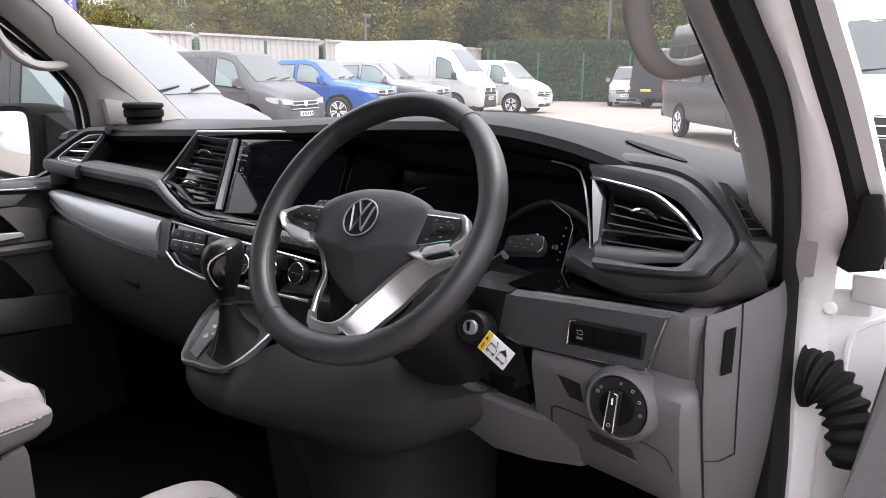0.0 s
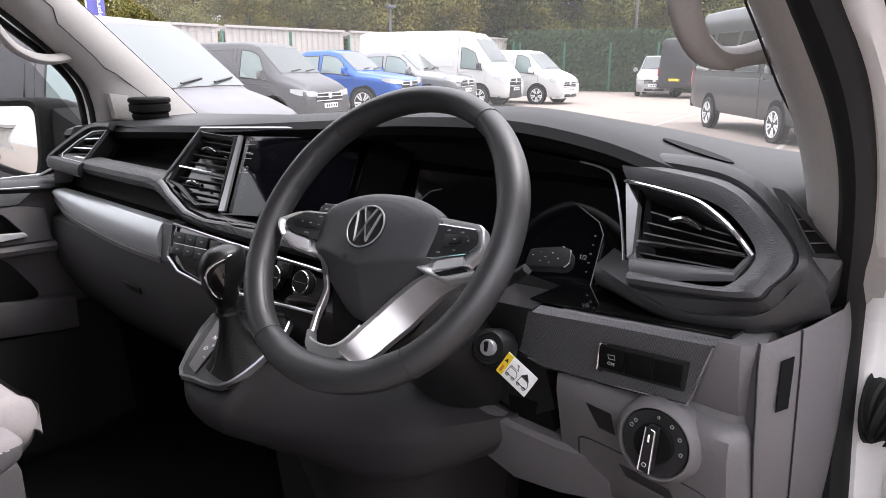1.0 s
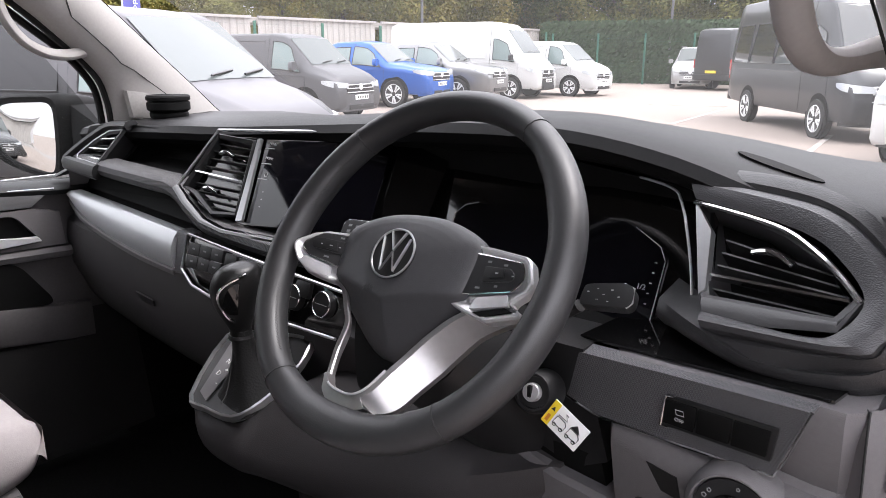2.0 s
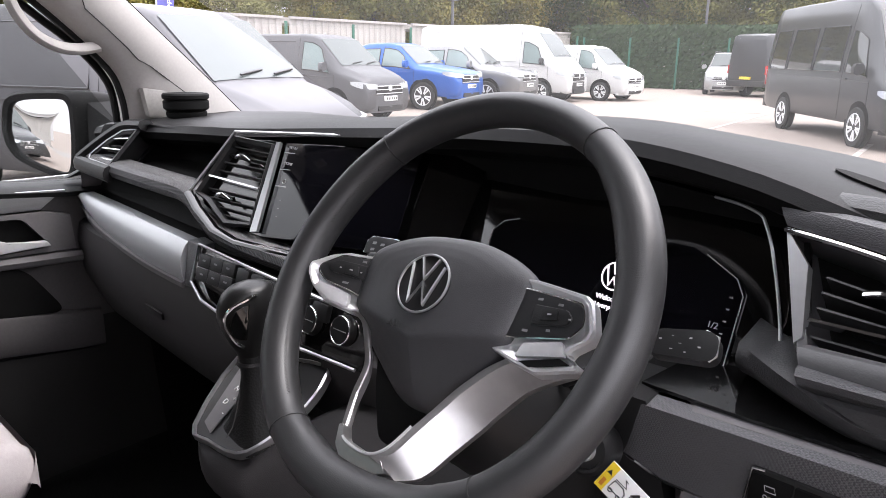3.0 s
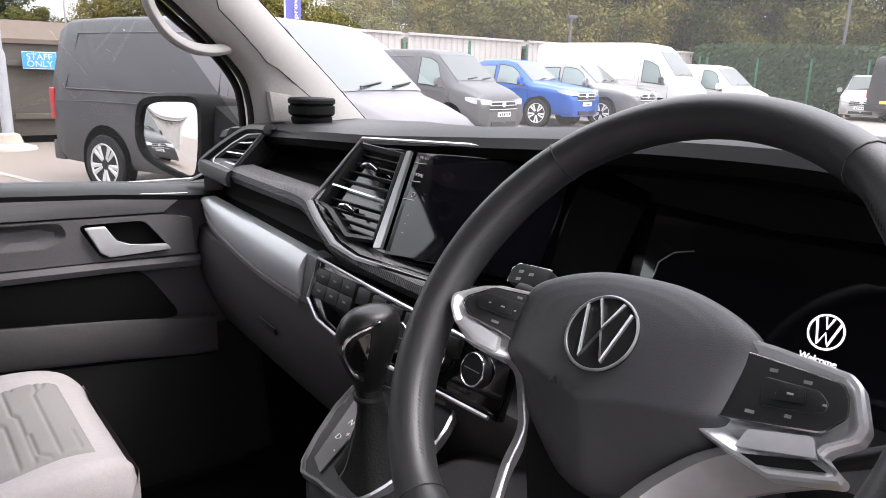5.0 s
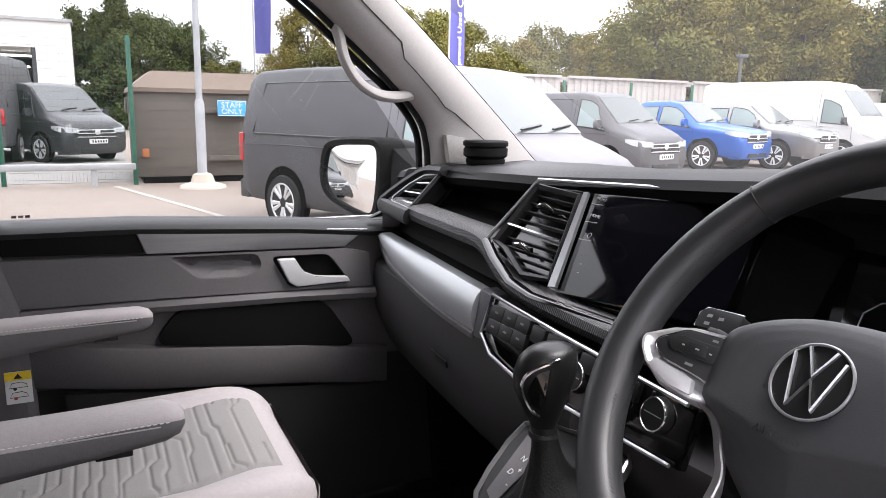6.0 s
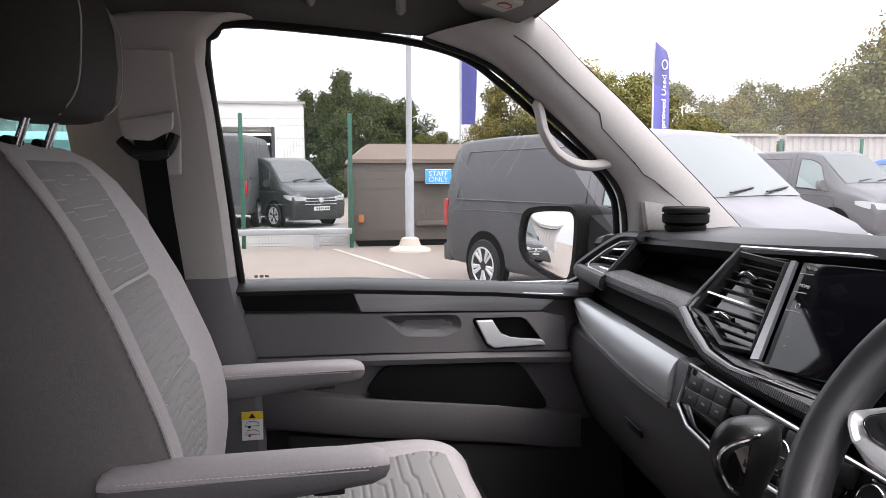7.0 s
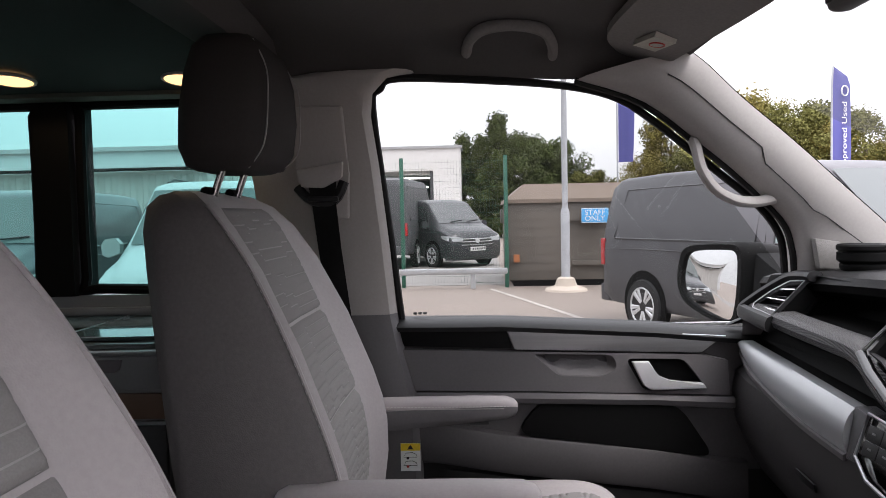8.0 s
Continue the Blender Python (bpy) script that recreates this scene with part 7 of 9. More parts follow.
    # armrests
    for x in (side * 0.185, side * 0.672):
        rings = []
        wide = 0.030 if abs(x) < 0.4 else 0.026
        top = 1.158 if abs(x) < 0.4 else 1.147
        for y, h0, h1, w in ((-0.655, top - 0.045, top - 0.012, 0.75), (-0.64, top - 0.062, top - 0.004, 0.95), (-0.55, top - 0.062, top - 0.001, 1.0), (-0.40, top - 0.048, top, 1.0), (-0.325, top - 0.040, top - 0.001, 0.95), (-0.308, top - 0.034, top - 0.007, 0.78), (-0.302, top - 0.026, top - 0.014, 0.5)):
            rings.append([V(x + wide * w * a, y, h0 + (h1 - h0) * b) for a, b in ((-0.7, 0), (-1.0, 0.25), (-1.0, 0.68), (-0.9, 0.86), (-0.6, 0.98), (0, 1.0), (0.6, 0.98), (0.9, 0.86), (1.0, 0.68), (1.0, 0.25), (0.7, 0))])
        bm = loft(B(), rings)
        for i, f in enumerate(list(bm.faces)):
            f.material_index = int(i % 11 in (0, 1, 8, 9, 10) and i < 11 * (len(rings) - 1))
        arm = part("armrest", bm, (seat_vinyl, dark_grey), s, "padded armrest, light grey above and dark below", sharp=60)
        for e in (-1, 1):
            bm = B()
            for k in range(46):
                y = -0.63 + k * 0.0068
                tube(bm, [V(x + e * wide * 0.995, y, top - 0.0135), V(x + e * wide * 0.995, y + 0.0042, top - 0.0135)], 0.0007, 4)
            tagged(part("stitching", bm, thread_grey, arm), kind="stuff")
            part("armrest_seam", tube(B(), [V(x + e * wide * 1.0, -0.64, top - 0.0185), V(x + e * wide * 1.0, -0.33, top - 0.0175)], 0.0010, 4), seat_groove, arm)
        part("armrest_button", box(B(), (x - wide * 0.6, -0.40, top - 0.053), (x + wide * 0.6, -0.36, top - 0.044), 0.003), black, arm)
    return s


seat(-1)
seat(1)

# ---- living area behind the passenger seat ----
def side_window(name, y0, y1, z0=1.36, z1=1.785):
    w = thing(name, (-0.90, (y0 + y1) / 2, z0), "green tinted side window in a black frame", "window", kind="structure")
    o = smooth_line([V(-0.872, a, b) for a, b in ((y0 + 0.02, z0), (y1 - 0.02, z0), (y1, z0 + 0.025), (y1, z1 - 0.025), (y1 - 0.02, z1), (y0 + 0.02, z1), (y0, z1 - 0.025), (y0, z0 + 0.025))], 3, closed=True)
    part("window_frame", tube(B(), o, 0.012, 8, closed=True), matt_black, w, "black window frame")
    g = part("pane", prism(B(), [V(-0.885, y0 - 0.01, z0 - 0.01), V(-0.885, y1 + 0.01, z0 - 0.01), V(-0.872, y1 + 0.01, z1 + 0.01), V(-0.872, y0 - 0.01, z1 + 0.01)], (-0.004, 0, 0)), green_glass, w, "green tinted pane")
    g.visible_shadow = False


side_window("window_left_front", -1.285, -0.865)
side_window("window_left_rear", -2.18, -1.395, z0=1.36)
structure("trim_window_rail", box(B(), (-0.87, -2.9, 1.790), (-0.80, -0.84, 1.806), 0.004), mat("olive grey roof edge", (0.09, 0.09, 0.075), 0.8), "grey cloth edge over the side windows", "trim")
cab = thing("kitchen_cabinet", (-0.70, -1.6, 0.56), "grey kitchen cabinet with drawers along the side wall", "cabinet")
part("body", box(B(), (-0.86, -2.9, 0.56), (-0.535, -0.93, 1.275), 0.004), cabinet_grey, cab, "grey cabinet body")
for y1, w in ((-0.955, 0.62), (-1.59, 0.6)):
    dr = part("drawer_front", box(B(), (-0.533, y1 - w, 1.205), (-0.520, y1, 1.268), 0.004), cabinet_grey, cab, "grey drawer front")
    gx = y1 - 0.12
    part("drawer_pull", prism(B(), [V(-0.5195, gx - 0.055, 1.262), V(-0.5195, gx + 0.045, 1.262), V(-0.5195, gx + 0.04, 1.244), V(-0.5195, gx + 0.03, 1.238), V(-0.5195, gx - 0.045, 1.238)], (0.003, 0, 0), 0.001), dark_grey, dr, "recessed dark drawer pull")
    part("wood_front", box(B(), (-0.533, y1 - w, 1.150), (-0.524, y1, 1.198), 0.003), brown_wood, cab, "brown board front")
    part("lower_front", box(B(), (-0.533, y1 - w, 0.62), (-0.522, y1, 1.140), 0.004), mat("dark cabinet front", (0.02, 0.02, 0.02), 0.5), cab, "dark lower cabinet front")
    part("alu_rail", box(B(), (-0.526, y1 - w, 1.1405), (-0.517, y1, 1.1465), 0.001), silver, cab, "slim metal rail")
part("alu_edge", box(B(), (-0.532, -2.88, 1.268), (-0.516, -0.94, 1.279), 0.002), silver, cab, "metal worktop edge")
wt = thing("worktop", (-0.70, -1.6, 1.28), "grey worktop with a green tinted glass hob lid", "worktop")
part("board", box(B(), (-0.862, -2.9, 1.279), (-0.53, -0.925, 1.290), 0.003), mat("grey worktop laminate", (0.13, 0.15, 0.145), 0.3), wt, "grey worktop board")
part("glass_lid", box(B(), (-0.835, -1.60, 1.292), (-0.55, -0.94, 1.300), 0.002), lid_glass, wt, "green tinted glass lid")
part("lid_seam", box(B(), (-0.834, -1.172, 1.3002), (-0.551, -1.168, 1.3012)), silver, wt)
part("rear_rail", box(B(), (-0.862, -2.9, 1.300), (-0.842, -0.93, 1.318), 0.004), cabinet_grey, wt)
for lx, y in ((-0.742, -0.985), (-0.700, -1.330)):
    lamp = thing("ceiling_spot", (lx, y, 1.80), "lit warm recessed ceiling lamp over the kitchen", "ceiling light", "kitchen ceiling lamps")
    part("lens", lathe(B(), [(0.040, 0.0), (0.040, 0.004), (0.0, 0.004)], (lx, y, 1.812), (0.12, 0, -1), 24), lamp_glow, lamp, "warm lit lens")
    part("bezel", tube(B(), [V(lx + 0.043 * math.cos(t), y + 0.043 * math.sin(t), 1.811 + 0.005 * math.cos(t)) for t in (2 * math.pi * i / 24 for i in range(24))], 0.004, 6, closed=True), pale_trim, lamp)
    ld = bpy.data.lights.new("ceiling_spot", "SPOT")
    ld.energy, ld.color, ld.spot_size, ld.shadow_soft_size = 0.3, (1.0, 0.75, 0.45), radians(150), 0.03
    lo = new("ceiling_spot_light", ld)
    lo.matrix_world = look((lx, y, 1.800), (lx + 0.02, y, 1.2))
# right-hand kitchen side: unseen low block, added to keep the back dark
structure("bench_right", box(B(), (0.2, -3.3, 0.56), (0.86, -1.6, 1.0), 0.03), dark_grey, "unseen low block added to keep the back dark", "bench")

# ---- outside: ground, buildings, vehicles, trees ----
concrete = mat("pale brushed concrete", (0.200, 0.166, 0.143), 0.85, bump=0.4, bump_scale=60, spread=0.10, patch=0.25, grain=14)
bm = B()
face(bm, [V(-600, -600, 0), V(600, -600, 0), V(600, 600, 0), V(-600, 600, 0)])
structure("ground", bm, concrete, "pale concrete yard", "ground")
# unseen plain wall, added to hold sky light back from the open driver's door
structure("wall_yard_side", box(B(), (3.2, -6.0, 0.0), (3.35, 0.9, 2.0)), mat("light block render", (0.30, 0.285, 0.275), 0.9, bump=0.5, bump_scale=40, patch=0.8), "unseen plain wall added to block light at the open door", "wall")
line_paint = mat("worn white line paint", (0.34, 0.31, 0.28), 0.8, spread=0.25, patch=2, grain=30)


def painted_line(a, b, w=0.10):
    a, b = Vector((*a, 0.004)), Vector((*b, 0.004))
    d = (b - a).normalized()
    s = V(-d.y, d.x, 0) * (w / 2)
    structure("line", prism(B(), [a - s, b - s, b + s, a + s], (0, 0, 0.003)), line_paint, "worn white parking line on the yard", "line")


painted_line((-13.6, -0.05), (-8.6, 1.35))
painted_line((-5.78, 15.2), (-6.7, 21.8))
painted_line((-1.9, 10.2), (-2.5, 15.2))
painted_line((2.0, 8.0), (1.5, 13.0))
painted_line((-9.0, 21.0), (-3.0, 23.0))
# darker yard behind the barrier
structure("service_yard", prism(B(), [V(-60, -30, 0.004), V(-14.4, -30, 0.004), V(-14.4, 0.3, 0.004), V(-60, 1.0, 0.004)], (0, 0, 0.004)), mat("grey service yard", (0.20, 0.19, 0.18), 0.9, bump=0.4, bump_scale=60, patch=0.3, grain=12), "grey service yard behind the fence", "ground")

# vehicles
car_glass = mat("dark car glass", (0.02, 0.024, 0.025), 0.03, coat=0.6, spread=0.05, rough_var=0.02)
# car glass made paler, the sky's reflection partly put into its colour
sky_glare_glass = mat("car glass with sky glare in tone", (0.075, 0.085, 0.083), 0.10, coat=0.0, spec=0.22, spread=0.05, rough_var=0.02)
trim_black = mat("car trim black", (0.015, 0.015, 0.016), 0.5)
tyre_rubber = mat("tyre rubber", (0.014, 0.014, 0.014), 0.8)
alloy = mat("alloy rim silver", (0.60, 0.61, 0.62), 0.35, metal=0.25, coat=0.5)
lamp_clear = mat("clear headlamp", (0.62, 0.65, 0.67), 0.1, metal=0.4, coat=1.0)
lamp_red = mat("red tail lamp", (0.35, 0.012, 0.015), 0.15, coat=1.0)
plate_white = mat("plate white", (0.68, 0.68, 0.66), 0.5)
plate_yellow = mat("plate yellow", (0.70, 0.50, 0.05), 0.5)


def local(name, bm, material, parent, label="", sharp=38.0):
    ob = finish(name, bm, material, sharp)
    ob.parent = parent
    return tagged(ob, label)


SHAPES = {
    # f, z bottom, z belt, z top, half width at belt, half width at roof
    "van": dict(st=[(0.0, 0.46, 1.02, 1.70, 0.88, 0.70), (0.05, 0.34, 1.05, 1.86, 0.92, 0.73), (0.25, 0.30, 1.08, 1.94, 0.945, 0.755), (1.0, 0.28, 1.09, 1.965, 0.95, 0.765), (3.0, 0.28, 1.09, 1.965, 0.95, 0.765), (3.3, 0.28, 1.08, 1.93, 0.95, 0.75),
                    (3.45, 0.28, 1.07, 1.87, 0.948, 0.735), (4.15, 0.28, 1.05, 1.24, 0.945, 0.82), (4.45, 0.26, 1.01, 1.15, 0.935, 0.80), (4.72, 0.24, 0.93, 1.04, 0.915, 0.76), (4.84, 0.25, 0.84, 0.95, 0.885, 0.73), (4.90, 0.32, 0.68, 0.78, 0.84, 0.68)],
                ws=(3.47, 4.12), doors=(2.92, 4.0), wheels=(0.99, 3.99), r=0.335, side=[(3.05, 3.88, 0.10, 0.86, True)], panel=[(0.35, 2.80)], nose=4.90, light_z=0.80, grille=(0.64, 0.84), track=0.86, mirror=3.78),
    "tall": dict(st=[(0.0, 0.55, 1.15, 2.35, 0.90, 0.78), (0.05, 0.46, 1.2, 2.50, 0.96, 0.80), (0.3, 0.42, 1.25, 2.58, 1.0, 0.84), (1.5, 0.38, 1.25, 2.60, 1.02, 0.85), (4.0, 0.38, 1.25, 2.60, 1.02, 0.85), (4.5, 0.38, 1.24, 2.52, 1.02, 0.84),
                     (4.8, 0.36, 1.23, 2.30, 1.01, 0.82), (5.45, 0.34, 1.20, 1.46, 1.0, 0.86), (5.75, 0.32, 1.10, 1.28, 0.97, 0.80), (5.95, 0.30, 0.95, 1.06, 0.92, 0.74), (6.02, 0.36, 0.75, 0.84, 0.84, 0.66)],
                 ws=(4.78, 5.40), doors=(4.2, 5.25), wheels=(1.35, 5.0), r=0.36, side=[(4.32, 5.15, 0.06, 0.62, True)], panel=[(0.35, 4.05)], nose=6.02, light_z=0.92, grille=(0.72, 1.0), track=0.93, mirror=5.05),
    "pickup": dict(st=[(0.0, 0.60, 1.02, 1.10, 0.88, 0.84), (0.05, 0.50, 1.06, 1.16, 0.93, 0.88), (1.4, 0.42, 1.08, 1.18, 0.95, 0.90), (1.75, 0.40, 1.10, 1.72, 0.955, 0.68), (2.2, 0.40, 1.10, 1.84, 0.96, 0.70), (3.0, 0.40, 1.10, 1.86, 0.96, 0.70), (3.3, 0.40, 1.10, 1.80, 0.96, 0.69),
                       (4.05, 0.40, 1.10, 1.24, 0.955, 0.86), (4.6, 0.38, 1.08, 1.18, 0.95, 0.84), (5.1, 0.36, 1.00, 1.10, 0.93, 0.80), (5.28, 0.36, 0.92, 1.0, 0.88, 0.76), (5.34, 0.42, 0.80, 0.86, 0.82, 0.70)],
                   ws=(3.32, 4.0), doors=(2.85, 3.95), wheels=(1.0, 4.28), r=0.39, side=[(1.85, 2.75, 0.16, 0.84, False), (2.85, 3.85, 0.14, 0.86, True)], panel=[], nose=5.34, light_z=0.96, grille=(0.78, 1.0), track=0.88, mirror=3.75),
    "small_van": dict(st=[(0.0, 0.45, 1.0, 1.62, 0.82, 0.66), (0.06, 0.34, 1.02, 1.76, 0.88, 0.68), (0.3, 0.28, 1.05, 1.82, 0.91, 0.70), (2.3, 0.26, 1.05, 1.83, 0.915, 0.70), (2.6, 0.26, 1.04, 1.78, 0.915, 0.69), (3.45, 0.26, 1.02, 1.18, 0.90, 0.76), (3.9, 0.25, 0.95, 1.05, 0.87, 0.72), (4.25, 0.25, 0.85, 0.93, 0.80, 0.62), (4.36, 0.32, 0.62, 0.70, 0.72, 0.54)],
                      ws=(2.62, 3.40), doors=(2.2, 3.3), wheels=(0.75, 3.5), r=0.32, side=[(1.2, 2.1, 0.10, 0.84, False), (2.25, 3.15, 0.10, 0.84, True)], panel=[], nose=4.36, light_z=0.80, grille=(0.62, 0.80), track=0.82, mirror=3.05),
}


SHAPES["long"] = dict(SHAPES["tall"])
SHAPES["long"].update(st=[(f, a, b, c + 0.12, d, e) if f < 5.2 else (f, a, b, c, d, e) for f, a, b, c, d, e in SHAPES["tall"]["st"]], ws=(4.78, 5.40), doors=(4.2, 5.25), wheels=(1.5, 5.0),
                      side=[(4.32, 5.15, 0.06, 0.62, True), (0.35, 1.35, 0.06, 0.66, False), (1.45, 2.75, 0.06, 0.66, False), (2.85, 4.10, 0.06, 0.66, False)], panel=[], nose=6.02, mirror=5.05)


def station(sh, f):
    return lerp_linear(sh["st"], f)


def side_pt(sh, f, v, s, off=0.004):
    """Point on the flank: v 0 at the belt, 1 under the roof edge; s +1 left, -1 right."""
    zb, zm, zt, wb, wt = station(sh, f)
    w = wb + (wt - wb) * v ** 1.25
    return V(f, s * (w + off), zm + (zt - 0.05 - zm) * v)


def vehicle(name, shape, m, paint, label, category, dark_bumper=False, windows=True, glass_mat=None, rails=False, bed_cover=False):
    sh = SHAPES[shape]
    glass_mat = glass_mat or car_glass
    v = thing(name, (0, 0, 0), label, category, "parked vehicles")
    # body
    fs = []
    for (f0, *_), (f1, *_) in zip(sh["st"], sh["st"][1:]):
        k = max(1, int((f1 - f0) / 0.22))
        fs += [f0 + (f1 - f0) * i / k for i in range(k)]
    fs.append(sh["st"][-1][0])
    rings = []
    for f in fs:
        zb, zm, zt, wb, wt = station(sh, f)
        half = [(wb * 0.80, zb), (wb * 0.94, zb + 0.02), (wb * 0.985, zb + 0.10), (wb * 0.99, zb + (zm - zb) * 0.55), (wb, zm - 0.10), (wb * 0.992, zm)]
        half += [(wb + (wt - wb) * t ** 1.25, zm + (zt - 0.05 - zm) * t) for t in (0.25, 0.5, 0.75, 1.0)]
        half += [(wt - 0.03, zt - 0.018), (wt - 0.10, zt), (wt * 0.5, zt + 0.012)]
        rings.append([V(f, w, z) for w, z in half] + [V(f, -w, z) for w, z in reversed(half)])
    body = local("body", loft(B(), rings), paint, v, "painted bodywork", 50)
    # glazing
    if windows:
        f0, f1 = sh["ws"]
        rows = []
        for i in range(7):
            f = f0 + (f1 - f0) * i / 6
            zb, zm, zt, wb, wt = station(sh, f)
            rows.append([V(f + 0.004, wt * 0.95 * (j / 5 - 1), zt + 0.018 - 0.012 * abs(j / 5 - 1) ** 2) for j in range(11)])
        local("windscreen", loft(B(), rows, closed=False), glass_mat, body, "windscreen")
        for s in (-0.45, 0.25):
            zb, zm, zt, wb, wt = station(sh, f1 - 0.02)
            local("wiper", tube(B(), [V(f1, s * wt, zt + 0.035), V(f1 - 0.07, (s + 0.55) * wt, zt + 0.075)], 0.012, 5), trim_black, body)
        for s in (-1, 1):
            for a, b, v0, v1, cut in sh["side"]:
                pts = [side_pt(sh, a, v0, s), side_pt(sh, (a + b) / 2, v0, s), side_pt(sh, b, v0, s)]
                top = b - 0.32 * (1 if cut else 0.1)
                pts += [side_pt(sh, top, v1, s), side_pt(sh, a + (0 if cut else 0.12), v1, s)]
                grid = []
                for i in range(7):
                    q = i / 6
                    lo_f, hi_f = a + (b - a) * q, a + (0 if cut else 0.12) + (top - a - (0 if cut else 0.12)) * q
                    grid.append([side_pt(sh, lo_f + (hi_f - lo_f) * j / 6, v0 + (v1 - v0) * j / 6, s, 0.010) for j in range(7)])
                edge = [r[0] for r in grid] + grid[-1][1:] + [r[-1] for r in reversed(grid[:-1])] + grid[0][-2:0:-1]
                local("side_window", loft(B(), grid, closed=False), car_glass if glass_mat is car_glass else mat("greenish side glass", (0.12, 0.16, 0.155), 0.05, coat=0.6), body, "side window")
                local("window_surround", tube(B(), edge, 0.012, 5, closed=True), trim_black, body)
    for s in (-1, 1):
        # pressed panel outline, door gaps, sill, handle
        for a, b in sh["panel"]:
            pts = [side_pt(sh, a, 0.10, s, 0.002), side_pt(sh, b, 0.10, s, 0.002), side_pt(sh, b, 0.86, s, 0.002), side_pt(sh, a + 0.12, 0.86, s, 0.002)]
            local("pressed_edge", tube(B(), pts, 0.011, 5, closed=True), paint, body)
        a, b = sh["doors"]
        for f in (a, b):
            zb, zm, zt, wb, wt = station(sh, f)
            local("door_gap", tube(B(), [V(f, s * (wb * 0.985 + 0.001), zb + 0.08), V(f, s * (wb + 0.001), zm - 0.05)] + [side_pt(sh, f - (0 if f == a else 0.0), t, s, 0.001) for t in ((0.0, 0.5, 0.95) if f == a else (0.0,))], 0.005, 4), trim_black, body)
        zb, zm, zt, wb, wt = station(sh, a + 0.12)
        local("door_handle", tube(B(), [V(a + 0.06, s * (wb + 0.012), zm - 0.03), V(a + 0.22, s * (wb + 0.012), zm - 0.03)], 0.016, 6), paint, body, "door handle")
        line = [V(f, s * (station(sh, f)[3] * 0.995 + 0.003), station(sh, f)[1] - 0.05) for f in (0.15, 1.0, 2.0, a, b)]
        local("body_crease", tube(B(), line, 0.009, 5), paint, body)
        zb, zm, zt, wb, wt = station(sh, sh["mirror"])
        mc = V(sh["mirror"], s * (wb + 0.13), zm + 0.17)
        local("mirror", loft(B(), [[mc + V(dx, s * 0.10 * c, 0.11 * d) for c, d in ((-0.9, -0.5), (-1, 0.4), (-0.5, 1), (0.6, 0.9), (1, 0.3), (0.9, -0.6), (0.3, -0.9))] for dx in (-0.05, 0.02, 0.06)]), paint if not dark_bumper else trim_black, v, "door mirror")
        # wheels
        for f in sh["wheels"]:
            r = sh["r"]
            wbx = station(sh, f)[3]
            arch = lathe(B(), [(r + 0.085, 0.0), (r + 0.08, 0.006), (0.05, 0.006)], V(f, s * (wbx - 0.012), r + 0.03), (0, s, 0), 28)
            local("wheel_arch", arch, matt_black, body)
            c = V(f, s * (wbx - 0.17), r)
            wheel_ob = local("wheel", lathe(B(), [(r * 0.6, 0.0), (r * 0.95, 0.0), (r, 0.03), (r, 0.17), (r * 0.96, 0.195), (r * 0.74, 0.20), (r * 0.70, 0.19), (r * 0.68, 0.10)], c, (0, s, 0), 32), tyre_rubber, v, "road wheel")
            local("rim_disc", lathe(B(), [(r * 0.70, 0.185), (r * 0.66, 0.17), (r * 0.60, 0.13), (0.06, 0.13), (0.05, 0.175), (0.0, 0.178)], c, (0, s, 0), 28), trim_black, wheel_ob)
            local("rim_edge", tube(B(), [c + V(math.cos(t) * r * 0.69, s * 0.192, math.sin(t) * r * 0.69) for t in (2 * math.pi * i / 28 for i in range(28))], 0.012, 6, closed=True), alloy, wheel_ob)
            for i in range(10):
                t = 2 * math.pi * i / 10 + (0.12 if i % 2 else -0.12)
                local("rim_spoke", tube(B(), [c + V(math.cos(t) * 0.06, s * 0.18, math.sin(t) * 0.06), c + V(math.cos(t) * r * 0.68, s * 0.185, math.sin(t) * r * 0.68)], [0.020, 0.034], 5, squash=0.5), alloy, wheel_ob)
        # lamps
        nf = sh["nose"]
        zl = sh["light_z"]
        rings = []
        for df, ky, z0, z1 in ((-0.42, 0.0, 0.05, 0.12), (-0.27, 0.0, 0.00, 0.125), (-0.14, 0.0, -0.025, 0.115), (-0.06, 0.07, -0.04, 0.095), (-0.012, 0.25, -0.045, 0.075), (0.0, 0.40, -0.045, 0.06)):
            y = (station(sh, nf + df)[3] + 0.014) * (1 - ky)
            p = V(nf + df + (0.03 if ky else 0), s * y, zl)
            inn = V(-0.05, -s * 0.05, 0)
            rings.append([p + V(0, 0, z0), p + V(-0.01, 0, z1), p + V(-0.01, 0, z1) + inn, p + V(0, 0, z0) + inn])
        local("headlamp", loft(B(), rings), lamp_clear, v, "clear headlamp")
        wr = station(sh, 0.06)[3]
        zm = station(sh, 0.1)[1]
        local("tail_lamp", box(B(), (0.0, s * (wr - 0.03) - 0.035, zm - 0.26), (0.10, s * (wr - 0.03) + 0.035, zm + 0.10), 0.012), lamp_red, v, "red tail lamp")
    nf = sh["nose"]
    g0, g1 = sh["grille"]
    wn_ = station(sh, nf - 0.05)[3] * 0.62
    gr = local("grille", box(B(), (nf - 0.12, -wn_, g0 - 0.02), (nf + 0.008, wn_, g1), 0.012), trim_black, v, "black front grille")
    for z in (g1 - 0.02, (g0 + g1) / 2, g0 + 0.01):
        local("grille_bar", tube(B(), [V(nf + 0.012, -wn_, z), V(nf + 0.024, 0, z), V(nf + 0.012, wn_, z)], 0.011, 5), alloy, gr)
    zc = (g0 + g1) / 2 + 0.03
